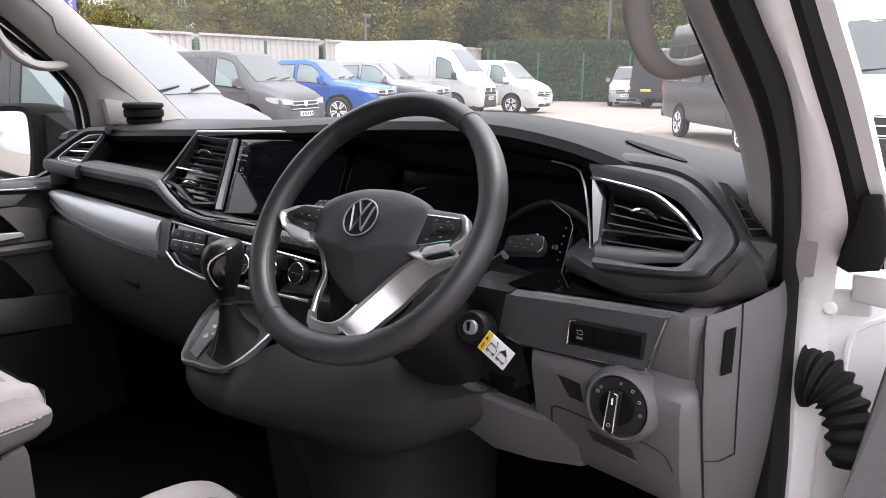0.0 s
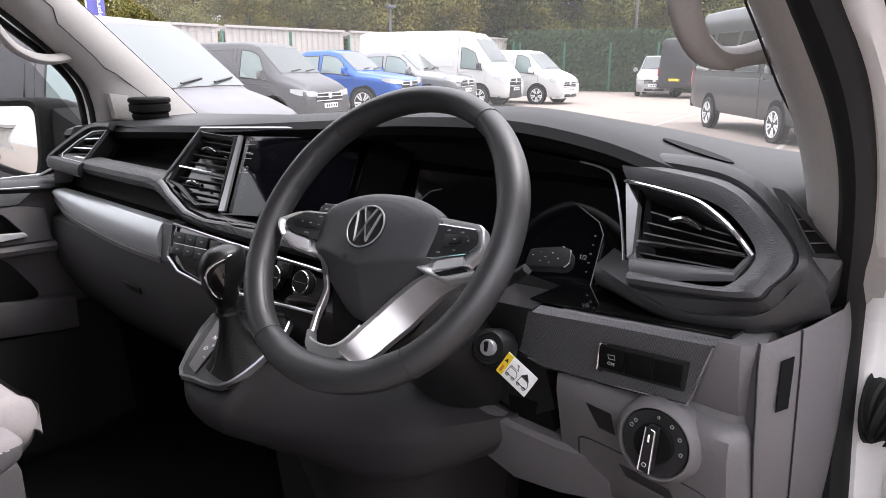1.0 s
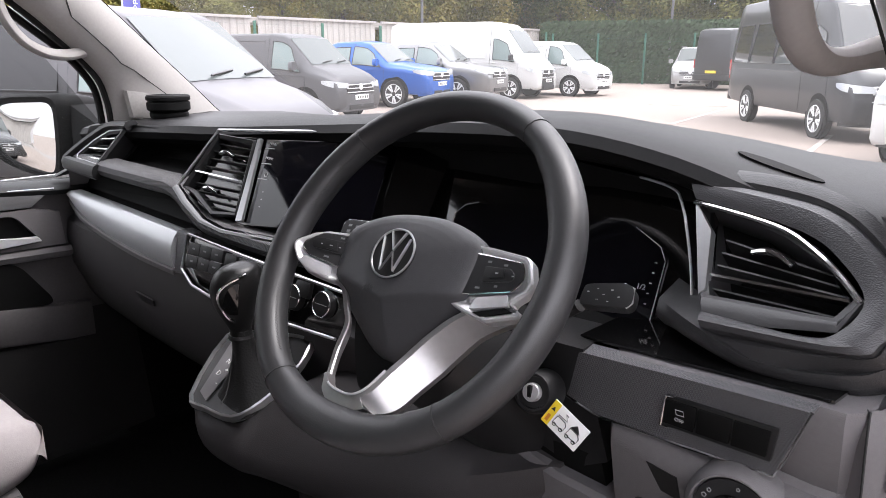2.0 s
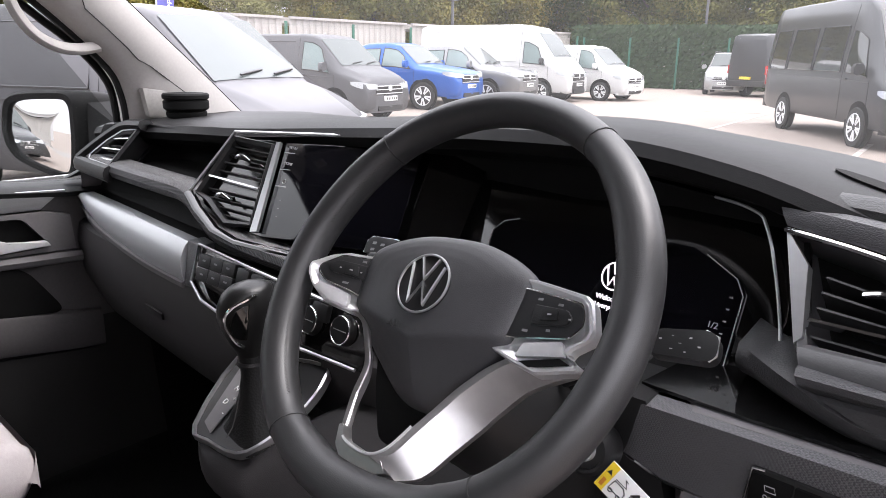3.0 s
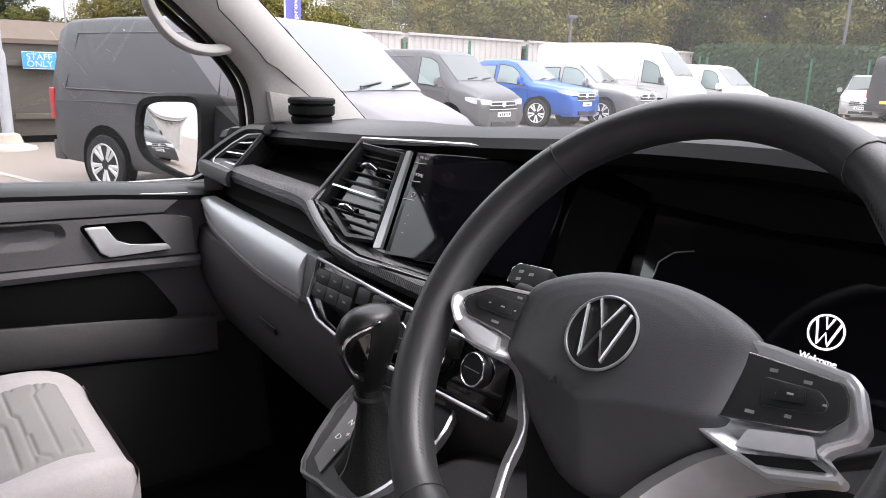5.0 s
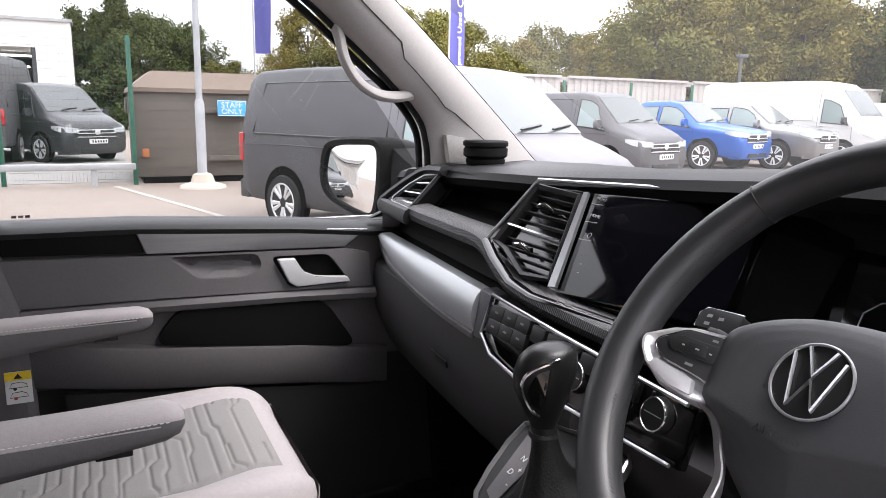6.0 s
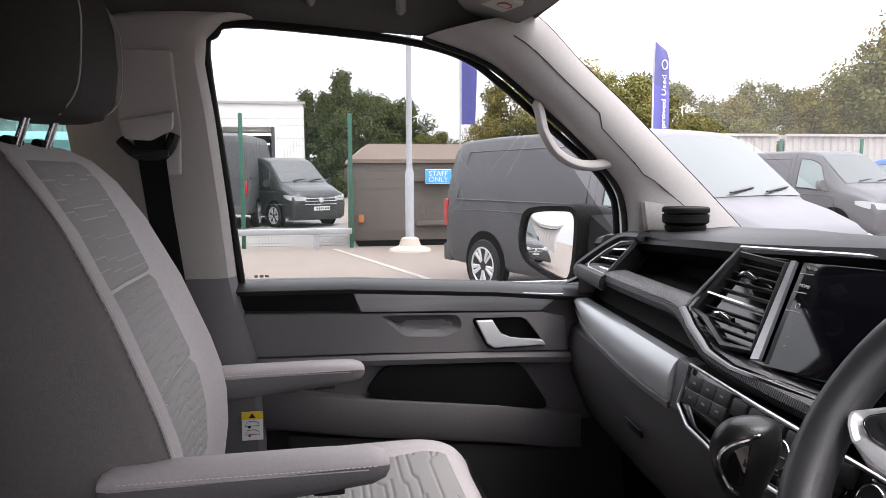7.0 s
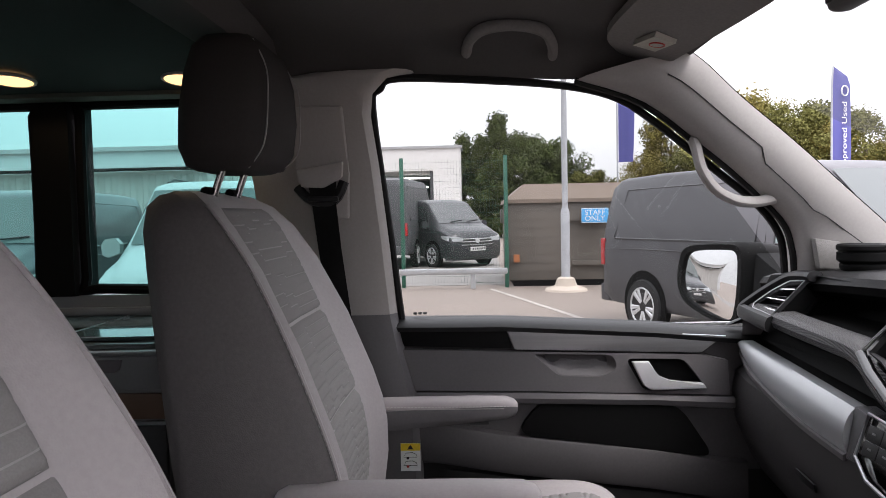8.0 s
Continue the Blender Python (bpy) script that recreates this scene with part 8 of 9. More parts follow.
    local("emblem", lathe(B(), [(0.075, 0), (0.075, 0.01), (0.06, 0.016), (0, 0.016)], V(nf + 0.02, 0, zc), (1, 0, 0), 20), alloy, gr, "round silver emblem")
    zb = station(sh, nf - 0.2)[0]
    wq = station(sh, nf - 0.12)[3]
    bump = [V(nf - 0.30, wq + 0.01, 0), V(nf - 0.06, wq * 0.86, 0), V(nf + 0.02, wq * 0.5, 0), V(nf + 0.035, 0, 0), V(nf + 0.02, -wq * 0.5, 0), V(nf - 0.06, -wq * 0.86, 0), V(nf - 0.30, -wq - 0.01, 0)]
    bm = loft(B(), [[p + V(0, 0, zb - 0.02) for p in bump], [p + V(0.015, 0, zb + 0.10) for p in bump], [p + V(0.0, 0, g0 - 0.03) for p in bump]], closed=False)
    local("front_bumper", bm, trim_black if dark_bumper else paint, v, "front bumper")
    local("lower_intake", box(B(), (nf - 0.05, -wq * 0.55, zb + 0.02), (nf + 0.048, wq * 0.55, zb + 0.13), 0.01), trim_black, v)
    pl = local("number_plate", box(B(), (nf + 0.03, -0.26, g0 - 0.16), (nf + 0.052, 0.26, g0 - 0.05), 0.004), plate_white, v, "white plate with dark bars")
    for i in range(6):
        y = -0.19 + i * 0.075
        local("plate_bar", box(B(), (nf + 0.0525, y, g0 - 0.135), (nf + 0.0545, y + 0.04, g0 - 0.075)), trim_black, pl)
    zb0 = station(sh, 0.1)[0]
    wr = station(sh, 0.05)[3]
    local("rear_bumper", box(B(), (-0.05, -wr + 0.02, zb0 - 0.02), (0.16, wr - 0.02, zb0 + 0.22), 0.035), trim_black if dark_bumper else paint, v, "rear bumper")
    local("rear_plate", box(B(), (-0.085, -0.26, zb0 + 0.28), (-0.0, 0.26, zb0 + 0.39), 0.004), plate_yellow, v, "yellow rear plate")
    if rails:
        for s in (-1, 1):
            zt, wt = station(sh, 2.4)[2], station(sh, 2.4)[4]
            local("roof_rail", tube(B(), [V(0.4, s * (wt - 0.05), zt + 0.01), V(0.6, s * (wt - 0.05), zt + 0.06), V(2.6, s * (wt - 0.05), zt + 0.06), V(2.9, s * (wt - 0.06), zt)], 0.018, 6), trim_black, v, "roof rail")
    v.matrix_basis = m
    return v


def parked(x, y, heading):
    """Pose of a vehicle whose tail centre stands at x, y; heading in degrees from east."""
    return pose(x, y, 0, 0, 0, heading)


van_white = mat("white van paint", (0.47, 0.47, 0.465), 0.4, spec=0.25, spread=0.03)
indium = mat("indium grey car paint", (0.085, 0.085, 0.090), 0.42, metal=0.15, coat=0.0, spec=0.25, spread=0.04)
dark_paint = mat("dark graphite car paint", (0.040, 0.042, 0.045), 0.30, metal=0.2, coat=0.25, spec=0.3, spread=0.04)
silver_paint = mat("silver car paint", (0.30, 0.30, 0.30), 0.35, metal=0.3, coat=0.2, spread=0.03)
blue_paint = mat("bright blue car paint", (0.020, 0.085, 0.33), 0.32, metal=0.15, coat=0.3, spec=0.3, spread=0.05)
vehicle("parked_van", "van", parked(-9.35, 2.20, 22.4), indium, "grey panel van parked nose-out with silver wheels", "van", glass_mat=sky_glare_glass)
vehicle("parked_van", "van", parked(-16.56, 10.21, 13.0), indium, "dark grey van with silver grille in the parked row", "van", glass_mat=sky_glare_glass)
vehicle("parked_pickup", "pickup", parked(-18.3, 14.5, 14.0), blue_paint, "bright blue pickup in the parked row", "pickup", glass_mat=sky_glare_glass)
vehicle("parked_pickup", "pickup", parked(-18.0, 16.9, 15.0), mat("mid grey car paint", (0.16, 0.16, 0.165), 0.28, metal=0.5, coat=0.9), "mid grey pickup behind the blue one", "pickup", glass_mat=sky_glare_glass)
vehicle("parked_van", "tall", parked(-19.0, 20.3, 12.0), van_white, "tall white panel van with black lower bumper", "van", dark_bumper=True, glass_mat=sky_glare_glass)
vehicle("parked_van", "van", parked(-17.2, 23.75, 4.0), van_white, "white van with alloy wheels at the row's end", "van", glass_mat=sky_glare_glass)
vehicle("parked_car", "small_van", parked(-13.2, 35.65, -74.0), silver_paint, "pale silver family van facing the yard", "car", rails=True, glass_mat=sky_glare_glass)
vehicle("parked_van", "tall", parked(-10.9, 31.0, 72.0), dark_paint, "dark tall van seen from behind by the hedge", "van", dark_bumper=True)
vehicle("parked_van", "long", parked(-4.97, 19.0, -51.6), dark_paint, "glossy dark grey high-roof window van", "van", dark_bumper=True)
vehicle("parked_van", "tall", parked(0.6, 24.8, -100.0), van_white, "white high-roof van parked beyond the dark one", "van", dark_bumper=True)
vehicle("parked_van", "tall", parked(1.2, 16.6, -104.0), van_white, "white high-roof van facing the camper with a black grille", "van", dark_bumper=True, glass_mat=sky_glare_glass)
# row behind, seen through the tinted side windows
vehicle("parked_van", "van", parked(-10.7, -3.75, 8.0), silver_paint, "pale silver van parked behind with roof rails", "van", rails=True, glass_mat=sky_glare_glass)
vehicle("parked_van", "van", parked(-11.8, -7.1, 8.0), dark_paint, "dark van parked behind beside its neighbour", "van", glass_mat=sky_glare_glass)
vehicle("parked_van", "van", parked(-23.6, -3.15, 36.0), dark_paint, "dark van in the service yard", "van")
vehicle("parked_van", "tall", parked(-18.9, -3.15, 175.0), indium, "grey tall van in the service yard seen from behind", "van")

# ---- site: fence, containers, building, posts, flags, trees ----
wall_white = mat("weathered white sheet steel", (0.37, 0.35, 0.33), 0.55, spread=0.10, patch=0.8, grain=8, stretch=(1, 1, 0.25))
steel_white = mat("white post paint", (0.36, 0.37, 0.39), 0.5, spec=0.3)
green_paint = mat("green fence paint", (0.02, 0.10, 0.065), 0.45)


def corrugated(name, a, b, h, z0, material, label, pitch=0.30, depth=0.04, category="container", cap=True):
    a, b = Vector((*a, z0)), Vector((*b, z0))
    d = b - a
    n = max(2, int(d.length / pitch))
    d.normalize()
    s = V(-d.y, d.x, 0)
    ob = thing(name, a.lerp(b, 0.5), label, category, kind="structure")
    pts = []
    for i in range(n):
        for t, o in ((0.0, 0), (0.35, 0), (0.5, 1), (0.85, 1)):
            pts.append(a + d * ((i + t) * pitch) + s * (o * depth))
    pts.append(a + d * (n * pitch))
    bm = loft(B(), [[p, p + V(0, 0, h)] for p in pts], closed=False)
    part("sheet", bm, material, ob, sharp=20)
    back = [a - s * 0.2, a + d * (n * pitch) - s * 0.2]
    if cap:
        e = a + d * (n * pitch)
        part("top_rail", prism(B(), [a + V(0, 0, h) - s * 0.02, e + V(0, 0, h) - s * 0.02, e + V(0, 0, h) + s * 0.10, a + V(0, 0, h) + s * 0.10], (0, 0, 0.09)), material, ob)
    return ob


# stacked white containers along the parked row
for i in range(4):
    y = 9.6 + i * 6.25
    corrugated("storage_container", (-22.3 + i * 0.1, y + 6.1), (-22.3 + i * 0.1, y), 2.75, 0.0, wall_white, "weathered white corrugated storage container behind the parked row")
structure("container_tops", box(B(), (-24.6, 9.6, 2.6), (-22.32, 34.4, 2.80)), wall_white, "white container roofs", "container")
rust = mat("rusty edge", (0.30, 0.17, 0.09), 0.9, spread=0.3)
structure("container_end", box(B(), (-24.6, 9.55, 0.0), (-22.25, 9.65, 2.78)), rust, "rust-stained container end", "container")

# green posts with mesh
mesh_green = mat("green mesh wire", (0.02, 0.085, 0.055), 0.5)


def fence_run(a, b, h, posts, wires, label, upright=True):
    a, b = Vector((*a, 0)), Vector((*b, 0))
    ob = thing("fence", a.lerp(b, 0.5), label, "fence", kind="structure")
    for i in range(posts):
        p = a.lerp(b, i / (posts - 1))
        part("post", box(B(), (p.x - 0.04, p.y - 0.04, 0), (p.x + 0.04, p.y + 0.04, h + 0.06), 0.006), green_paint, ob, "green fence post")
    bm = B()
    d = b - a
    n = int(d.length / 0.06) if upright else 0
    for i in range(min(n, 260)):
        p = a.lerp(b, (i + 0.5) / min(n, 260))
        face(bm, [p + V(-0.001, -0.001, 0.05), p + V(0.001, 0.001, 0.05), p + V(0.001, 0.001, h), p + V(-0.001, -0.001, h)])
    for k in range(wires):
        z = 0.1 + (h - 0.15) * k / (wires - 1)
        face(bm, [a + V(0, 0, z), b + V(0, 0, z), b + V(0, 0, z + 0.003), a + V(0, 0, z + 0.003)])
    tagged(part("mesh", bm, mesh_green, ob, "fine green fence mesh", flip=False), kind="stuff")


fence_run((-21.2, 9.0), (-20.6, 33.0), 2.55, 9, 2, "green posts in front of the white containers", upright=False)
fence_run((-14.3, -4.0), (-13.9, 0.3), 2.65, 3, 20, "green mesh fence round the service yard")
fence_run((-20.5, 33.5), (-7.0, 38.5), 2.5, 7, 16, "green mesh fence in front of the hedge", upright=False)

# barrier rail by the service yard
rail = thing("barrier_rail", (-13.6, -1.2, 0), "galvanised crash barrier rail on short posts", "barrier", kind="structure")
part("rail", box(B(), (-13.72, -9.0, 0.30), (-13.62, 0.30, 0.42), 0.02), mat("galvanised steel", (0.42, 0.43, 0.44), 0.4, metal=0.6), rail)
for y in (-0.4, -2.4, -4.4, -6.4):
    part("post", box(B(), (-13.75, y - 0.05, 0), (-13.65, y + 0.05, 0.33)), MATS["galvanised steel"], rail)

# brown shelter (a weathered steel bin store) with ribs and hipped lid
brown = mat("faded brown steel", (0.100, 0.088, 0.075), 0.8, spread=0.16, patch=1.2, grain=20)
lidm = mat("faded brown lid", (0.16, 0.125, 0.10), 0.85, spread=0.12, patch=1.5)
store = thing("storage_bin", (-15.0, 1.6, 0), "faded brown steel skip store with a hipped lid behind the fence", "storage bin")
x0, x1, y0, y1 = -16.6, -14.05, 0.35, 3.6
part("bin_body", box(B(), (x0, y0, 0.12), (x1, y1, 1.72), 0.02), brown, store, "brown steel body")
lid = [[V(x0 - 0.05, y0 - 0.06, 1.72), V(x1 + 0.05, y0 - 0.06, 1.72), V(x1 + 0.05, y1 + 0.06, 1.72), V(x0 - 0.05, y1 + 0.06, 1.72)],
       [V(x0 - 0.05, y0 - 0.04, 1.80), V(x1 + 0.05, y0 - 0.04, 1.80), V(x1 + 0.05, y1 + 0.04, 1.80), V(x0 - 0.05, y1 + 0.04, 1.80)],
       [V(x0 + 0.3, y0 + 0.35, 2.12), V(x1 - 0.3, y0 + 0.35, 2.12), V(x1 - 0.3, y1 - 0.55, 2.12), V(x0 + 0.3, y1 - 0.55, 2.12)]]
part("lid", loft(B(), lid), lidm, store, "faded hipped lid", sharp=10)
for i in range(8):
    part("rib", box(B(), (x1 + 0.0, y0 + 0.02, 0.30 + i * 0.18), (x1 + 0.004, y1 - 0.02, 0.310 + i * 0.18)), brown, store)
for yy, zz, w in ((y0 + 1.25, 1.34, 1.05), (y0 + 1.3, 0.42, 0.95)):
    part("hinge_bar", box(B(), (x1 + 0.01, yy, zz), (x1 + 0.10, yy + w, zz + 0.10), 0.01), brown, store)
for xx in (x0 + 0.9, x1 - 0.35):
    part("side_lug", box(B(), (xx, y0 - 0.10, 1.30), (xx + 0.28, y0, 1.62), 0.02), brown, store)
part("rusty_latch", box(B(), (x1, y0 + 0.10, 0.50), (x1 + 0.05, y0 + 0.22, 0.66), 0.01), mat("orange rusty latch", (0.35, 0.13, 0.05), 0.8), store)
part("skid", box(B(), (x0, y0 + 0.1, 0.0), (x1, y1 - 0.1, 0.12)), matt_black, store)

# lamp post with conical concrete foot
lp = thing("lamp_post", (-13.1, 1.40, 0), "white steel lamp post in a flared concrete foot", "lamp post")
part("foot", lathe(B(), [(0.42, 0.0), (0.40, 0.04), (0.22, 0.10), (0.17, 0.24), (0.10, 0.27), (0, 0.27)], (-13.1, 1.40, 0), (0, 0, 1), 24), mat("pale cast concrete", (0.45, 0.39, 0.33), 0.9), lp, "flared concrete foot")
part("pole_base", lathe(B(), [(0.085, 0.2), (0.085, 1.52), (0.06, 1.60), (0.0, 1.6)], (-13.1, 1.40, 0), (0, 0, 1), 20), steel_white, lp, "thick lower pole")
part("pole", lathe(B(), [(0.058, 1.5), (0.05, 8.0), (0, 8.0)], (-13.1, 1.40, 0), (0, 0, 1), 16), steel_white, lp, "slim white pole")
part("lamp_head", box(B(), (-13.2, 1.1, 7.95), (-13.0, 1.7, 8.1), 0.03), steel_white, lp, "lamp head")
# staff sign
sign = thing("sign", (-13.98, 2.1, 1.2), "blue sign with white letters beside the lamp post", "sign")
SP_ = Plane((-13.86, 2.10, 1.44), (1, -0.12, 0), (0.12, 1, 0))
part("bracket", box(B(), (-14.06, 2.02, 1.40), (-13.87, 2.16, 1.46)), MATS["galvanised steel"], sign)
part("board", prism(B(), [SP_.p(a, b) for a, b in ((-0.27, -0.15), (0.27, -0.15), (0.27, 0.15), (-0.27, 0.15))], SP_.n * 0.02, 0.01), mat("sign blue", (0.07, 0.36, 0.72), 0.4), sign, "blue sign board")
part("edge_line", tube(B(), [SP_.p(a, b, 0.021) for a, b in ((-0.26, -0.14), (0.26, -0.14), (0.26, 0.14), (-0.26, 0.14))], 0.006, 4, closed=True), white_plastic, sign)
lettering("sign_text", "STAFF", 0.15, facing(SP_, 0, 0.058, 0.022), white_plastic, sign)
lettering("sign_text", "ONLY", 0.15, facing(SP_, 0, -0.062, 0.022), white_plastic, sign)

# feather flags
flag_cloth = mat("violet blue flag cloth", (0.075, 0.075, 0.26), 0.75, spread=0.10, patch=2)


def feather_flag(x, y, h, w, turn, text, bottom=0.75):
    f = thing("feather_flag", (x, y, 0), "violet blue feather flag on a white pole", "flag", "feather flags")
    d, n = V(math.cos(turn), math.sin(turn), 0), V(-math.sin(turn), math.cos(turn), 0)
    part("pole", tube(B(), smooth_line([V(x, y, 0), V(x, y, h * 0.5), V(x, y, h * 0.9), V(x, y, h) + d * 0.05], 4), 0.022, 6), steel_white, f, "white flag pole")
    rows = []
    for i in range(15):
        t = i / 14
        z = bottom + (h - bottom) * t
        ww = w * (0.9 + 0.1 * math.sin(t * 3)) * (1 if t < 0.85 else max(0.08, math.sqrt(max(0, 1 - ((t - 0.85) / 0.15) ** 2))))
        rows.append([V(x, y, z) + d * (0.03 + ww * s / 5) + n * (0.03 * math.sin(3 * t + s * 1.1) * s / 5) for s in range(6)])
    part("cloth", loft(B(), rows, closed=False), flag_cloth, f, "violet blue cloth")
    if text:
        for off, flip in ((0.05, 1), (-0.05, -1)):
            m_ = Matrix((V(0, 0, 1), n.cross(V(0, 0, 1)) if flip > 0 else -n.cross(V(0, 0, 1)), n if flip > 0 else -n)).transposed().to_4x4()
            m_.translation = V(x, y, bottom + (h - bottom) * 0.42) + d * (0.05 + w * 0.5) + n * off
            lettering("flag_text", text, 0.27, m_, white_plastic, f)
        part("flag_emblem", tube(B(), [V(x, y, bottom + (h - bottom) * 0.80) + d * (0.05 + w * 0.5 + 0.12 * math.cos(t)) + V(0, 0, 0.12 * math.sin(t)) + n * -0.05 for t in (2 * math.pi * i / 20 for i in range(20))], 0.018, 5, closed=True), white_plastic, f, "round white emblem")
        part("flag_bar", box(B(), (-0.09, -0.005, -0.02), (0.09, 0.005, 0.02)), white_plastic, f).matrix_local = Matrix.Translation(V(x, y, bottom + (h - bottom) * 0.70) + d * (0.05 + w * 0.5) + n * -0.05) @ Matrix.Rotation(turn, 4, "Z")


feather_flag(-17.5, 3.3, 5.6, 0.40, radians(70), "", bottom=2.75)
feather_flag(-17.2, 8.45, 4.95, 0.72, radians(118), "Approved Used", bottom=2.0)

# white building with a roller door opening, and the long pale shed behind
bld = thing("garage_building", (-44, -6, 0), "white rendered workshop with an open dark roller door", "building", kind="structure")
render_white = mat("white render", (0.66, 0.64, 0.62), 0.7, spread=0.04)
part("wall", box(B(), (-56, -2.75, 0), (-43.0, -1.05, 5.6)), render_white, bld, "white wall beside the door")
part("wall", box(B(), (-56, -25, 0), (-43.0, -6.2, 5.6)), render_white, bld, "white wall beside the door")
part("lintel", box(B(), (-56, -6.2, 4.25), (-43.0, -2.75, 5.6)), render_white, bld, "white wall over the door")
part("parapet", box(B(), (-56.1, -25.1, 5.6), (-42.9, -0.95, 5.75)), mat("grey parapet cap", (0.35, 0.35, 0.35), 0.5), bld, "grey parapet cap")
part("interior", box(B(), (-55.8, -24, 0.01), (-55.5, -2, 4.3)), mat("grey workshop wall", (0.12, 0.13, 0.13), 0.8), bld)
part("door_frame", box(B(), (-43.4, -2.95, 0), (-43.05, -2.75, 4.25)), mat("dark door frame", (0.05, 0.05, 0.055), 0.6), bld)
for z, y in ((3.95, -4.2), (3.35, -4.6)):
    part("tube_light", box(B(), (-47, y - 1.3, z), (-46.9, y + 1.3, z + 0.12)), mat("tube light", (1, 0.97, 0.9), 0.5, glow=2.5), bld, "lit tube light")
corrugated("white_shed", (-18.6, -26.0), (-18.6, -4.7), 2.80, 0.0, wall_white, "white corrugated shed wall across the yard", pitch=0.36, category="building")
part("gutter", box(B(), (-18.55, -26.0, 2.90), (-18.35, -7.8, 2.98)), matt_black, bpy.data.objects["white_shed"], "black gutter line")
shed = thing("long_shed", (-40, -20, 0), "long pale warehouse with a grey eaves line", "building", kind="structure")
part("wall", box(B(), (-44, -60, 0), (-40, -11.0, 5.6)), mat("pale grey cladding", (0.50, 0.50, 0.50), 0.6, stretch=(1, 0.2, 3)), shed, "pale cladding")
part("eaves", box(B(), (-44.2, -60, 5.6), (-39.8, -10.9, 5.85)), MATS["grey parapet cap"], shed, "grey eaves")

# second tall lamp in the distance and small pole with a floodlight
for x, y, h in ((-15.3, 36.6, 8.0), (-24.5, 27.5, 4.2)):
    q = thing("yard_lamp", (x, y, 0), "slim dark yard lamp post in the distance", "lamp post")
    part("pole", tube(B(), [V(x, y, 0), V(x, y, h)], 0.07, 8), mat("dark steel post", (0.09, 0.09, 0.095), 0.5), q, "dark pole")
    part("lamp_head", box(B(), (x - 0.1, y - 0.25, h - 0.02), (x + 0.1, y + 0.35, h + 0.12), 0.02), MATS["dark steel post"], q, "lamp head")

# trees: trunk, limbs and many small leaf clumps
leaf_a = mat("olive green leaves", (0.118, 0.116, 0.036), 0.6, spread=0.30, patch=0.8, grain=3, island=1.2, spec=0.06)
leaf_b = mat("yellowing leaves", (0.150, 0.128, 0.036), 0.6, spread=0.30, patch=0.8, grain=3, island=1.2, spec=0.06)
leaf_c = mat("deep green leaves", (0.062, 0.078, 0.026), 0.6, spread=0.30, patch=0.8, grain=3, island=1.2, spec=0.06)
bark = mat("grey brown bark", (0.075, 0.06, 0.045), 0.9, bump=1.0, bump_scale=30)


def tree(seed, h, spread, leaf, count=15000, size=0.20, conical=False, low=0.22):
    rnd = random.Random(seed)
    t = thing("tree", (0, 0, 0), "broad leafy tree beyond the yard" if not conical else "dark pointed conifer beyond the yard", "tree", "trees round the yard")
    trunk = [V(0, 0, 0), V(0.1, 0.05, h * 0.2), V(-0.05, 0.1, h * 0.45), V(0.05, 0, h * 0.8)]
    local("trunk", tube(B(), smooth_line(trunk, 4), [0.26 - 0.2 * i / 12 for i in range(13)], 8), bark, t, "rough trunk")
    clumps = []
    k = 75 if not conical else 70
    for i in range(k):
        z = h * (low + (1 - low) * (i + rnd.random()) / k)
        f = (z / h - low) / (1 - low)
        rad = spread * (math.sqrt(max(0.02, 1 - (2 * f - 0.85) ** 2 * 0.75)) if not conical else max(0.08, 1 - f))
        a = rnd.random() * 6.283
        r = rad * (0.35 + 0.6 * rnd.random())
        c = V(math.cos(a) * r, math.sin(a) * r, z)
        clumps.append((c, spread * (0.15 + 0.17 * rnd.random()) * (0.9 if conical else 1)))
        if i % 7 == 0:
            local("limb", tube(B(), [V(0, 0, z * 0.7), c * 0.5 + V(0, 0, z * 0.4), c], [0.09, 0.05, 0.02], 5), bark, t)
    verts, faces = [], []
    for i in range(count):
        c, r = clumps[i % k]
        d = V(rnd.gauss(0, 1), rnd.gauss(0, 1), rnd.gauss(0, 0.8)).normalized()
        p = c + d * r * (0.25 + 0.85 * rnd.random() ** 0.6)
        if p.z < 0.3:
            continue
        n = (d + V(rnd.gauss(0, 0.6), rnd.gauss(0, 0.6), rnd.gauss(0, 0.6) + 0.3)).normalized()
        u = n.orthogonal().normalized()
        u = (u * math.cos(rnd.random() * 6.28) + n.cross(u) * math.sin(rnd.random() * 6.28)).normalized()
        w = n.cross(u)
        s = size * (0.5 + 0.8 * rnd.random())
        b = len(verts)
        verts += [p - u * s * 0.5, p + w * s * 0.32 + n * s * 0.08, p + u * s * 0.55, p - w * s * 0.32 + n * s * 0.08]
        faces.append((b, b + 1, b + 2, b + 3))
    me = bpy.data.meshes.new("crown")
    me.from_pydata([tuple(v) for v in verts], [], faces)
    me.materials.append(leaf)
    crown = new("crown", me)
    crown.parent = t
    tagged(crown, "leafy crown with gaps", kind="stuff")
    return t


kinds = [tree(1, 9.5, 3.6, leaf_a), tree(2, 8.5, 3.4, leaf_b), tree(3, 8.0, 3.2, leaf_c), tree(4, 9.0, 2.7, leaf_c, conical=True, low=0.06, size=0.24), tree(5, 7.0, 3.0, leaf_a)]
rnd = random.Random(11)
spots = []
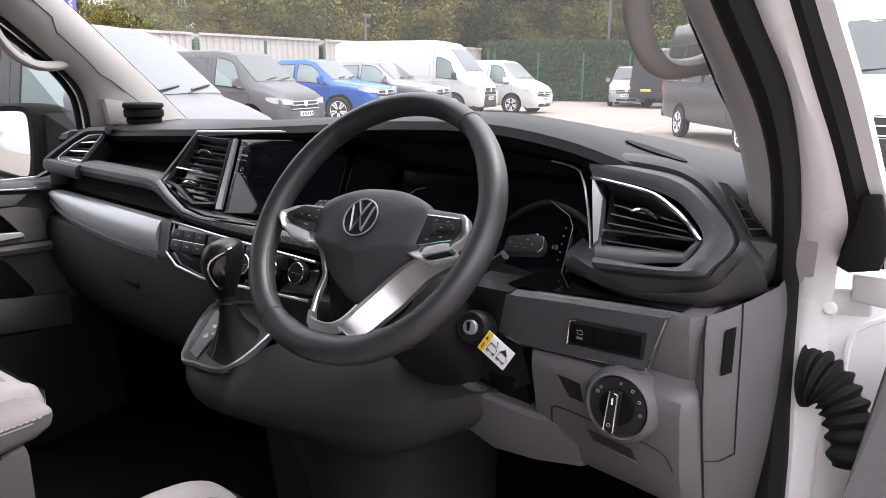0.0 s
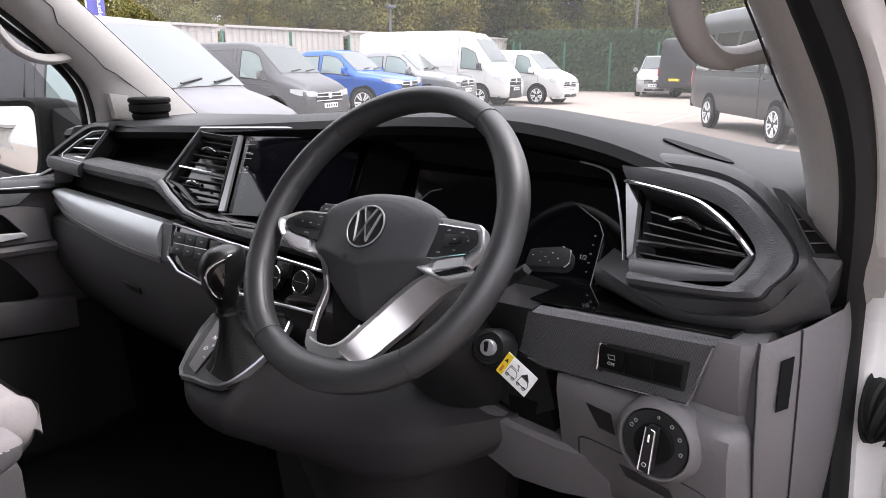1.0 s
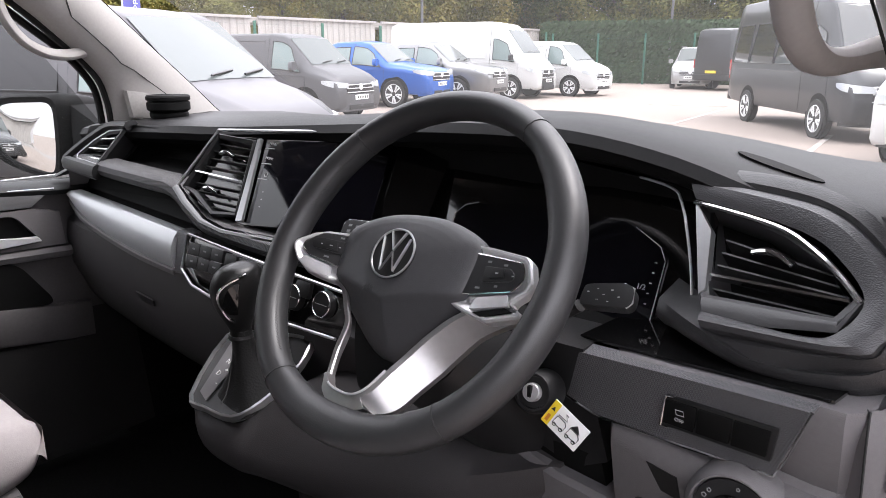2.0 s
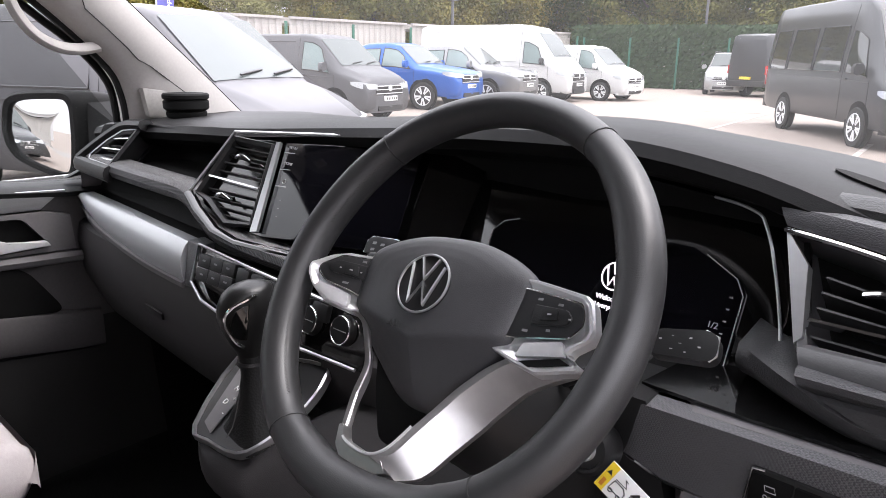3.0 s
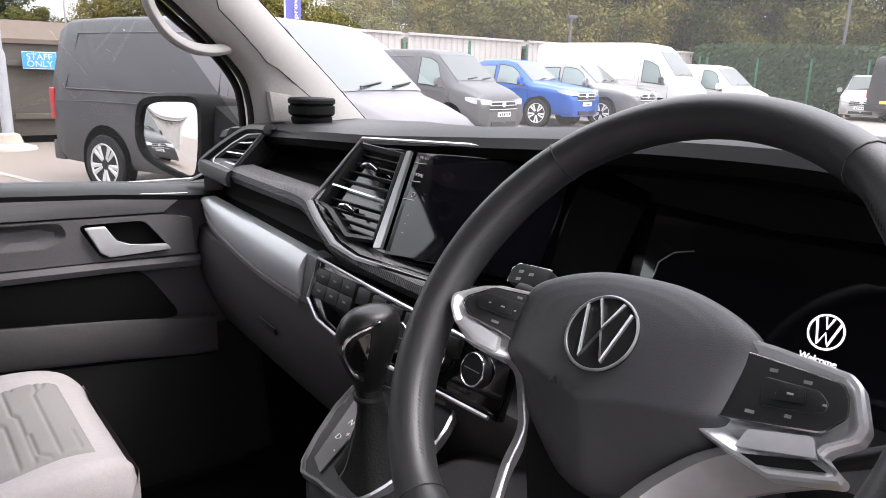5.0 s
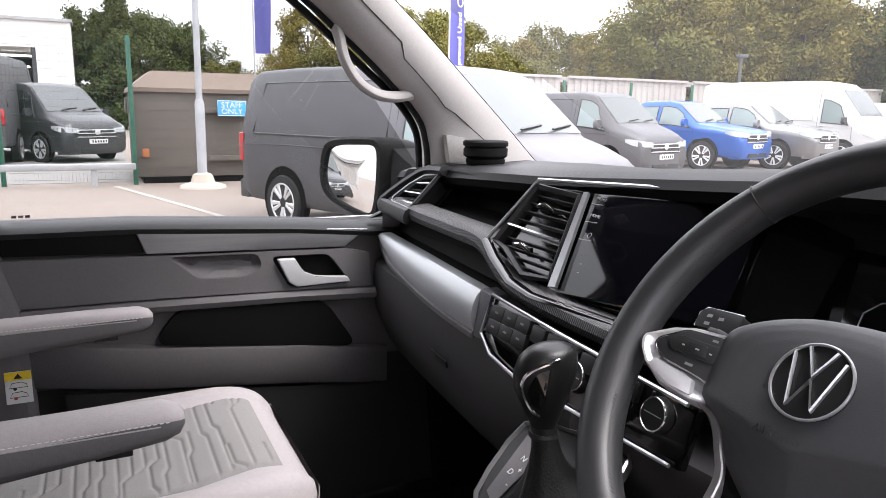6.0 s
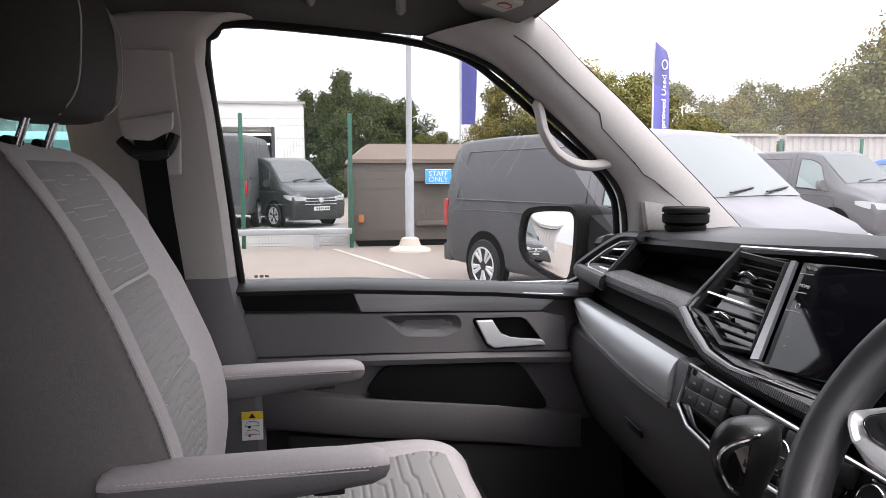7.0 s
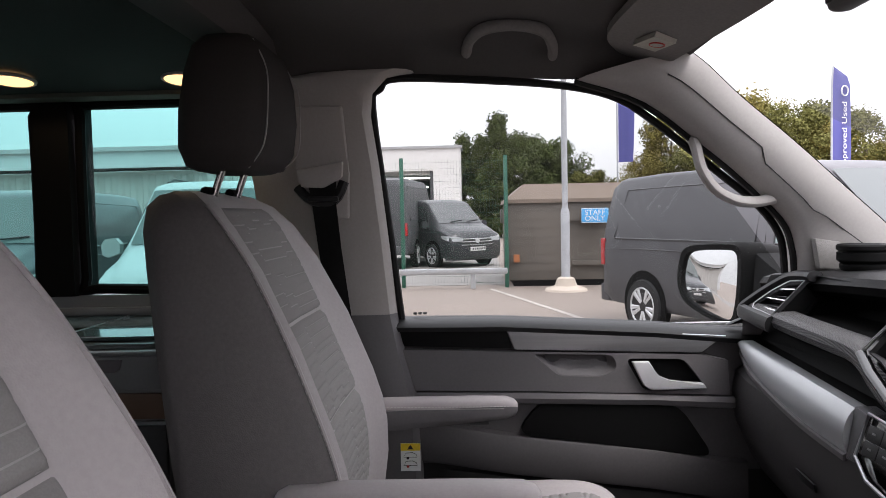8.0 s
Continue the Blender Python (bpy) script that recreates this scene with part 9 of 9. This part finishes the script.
# belt behind the containers, lower towards the workshop
for i in range(20):
    y = 13 + i * 1.75 + rnd.random()
    spots.append((-29 - rnd.random() * 4, y, (0, 1, 0, 4, 1)[i % 5], (0.50 if y < 22 else 0.62 if y < 25.5 else 0.98) + 0.12 * rnd.random()))
for i in range(9):
    spots.append((-40 - rnd.random() * 4, 14 + i * 4.4, (0, 2, 1)[i % 3], (0.55 if i < 4 else 0.80) + 0.15 * rnd.random()))
# behind the hedge on the right
for i in range(12):
    spots.append((-27 + i * 1.55 + rnd.random(), 43 + rnd.random() * 5, (2, 0, 2, 4)[i % 4], (0.95 if i < 8 else 0.62) + 0.2 * rnd.random()))
# beyond the neighbour and the workshop
spots += [(-45, 1.3, 3, 0.84), (-46, -0.9, 3, 0.72), (-45.5, 0.2, 3, 0.70), (-45, 3.2, 2, 0.76), (-46, 2.4, 2, 0.80), (-45, 5.0, 2, 0.73), (-44.5, 6.2, 4, 0.55), (-45, 7.9, 4, 0.56), (-47, 4.2, 2, 0.78), (-45, 12.2, 1, 0.86), (-40, 9.3, 1, 0.52), (-40, 11.2, 4, 0.66), (-38, 14.5, 1, 0.86), (-38, 17.5, 4, 0.95)]
spots += [(6, 46, 0, 0.9), (13, 48, 1, 0.9), (20, 46, 0, 0.9), (0, 50, 4, 0.8)]
used = set()
for x, y, k, s in spots:
    m_ = pose(x, y, 0, 0, 0, rnd.random() * 360)
    if k not in used:
        used.add(k)
        kinds[k].matrix_basis = m_ @ Matrix.Diagonal((s, s, s, 1))
    else:
        c = copy_thing(kinds[k], m_)
        c.scale = (s, s, s)

# hedge behind the green mesh
rnd = random.Random(5)
verts, faces = [], []
for i in range(36000):
    t = rnd.random()
    a = V(-21.5, 34.0, 0).lerp(V(-6.0, 39.8, 0), t)
    p = a + V(rnd.gauss(0, 0.2), 0.9 * rnd.random(), 3.2 * rnd.random() ** 0.9)
    n = V(rnd.gauss(0.2, 0.6), -1 + rnd.gauss(0, 0.5), rnd.gauss(0.3, 0.5)).normalized()
    u = n.orthogonal().normalized()
    w = n.cross(u)
    s = 0.06 + 0.09 * rnd.random()
    b = len(verts)
    verts += [p - u * s, p + w * s * 0.6, p + u * s, p - w * s * 0.6]
    faces.append((b, b + 1, b + 2, b + 3))
me = bpy.data.meshes.new("hedge")
me.from_pydata([tuple(v) for v in verts], [], faces)
me.materials.append(mat("dark hedge leaves", (0.040, 0.062, 0.032), 0.6, spec=0.06, spread=0.3, patch=0.8, grain=3, island=1.2))
tagged(new("hedge", me), "dense dark green hedge behind the mesh fence", "hedge", kind="stuff")
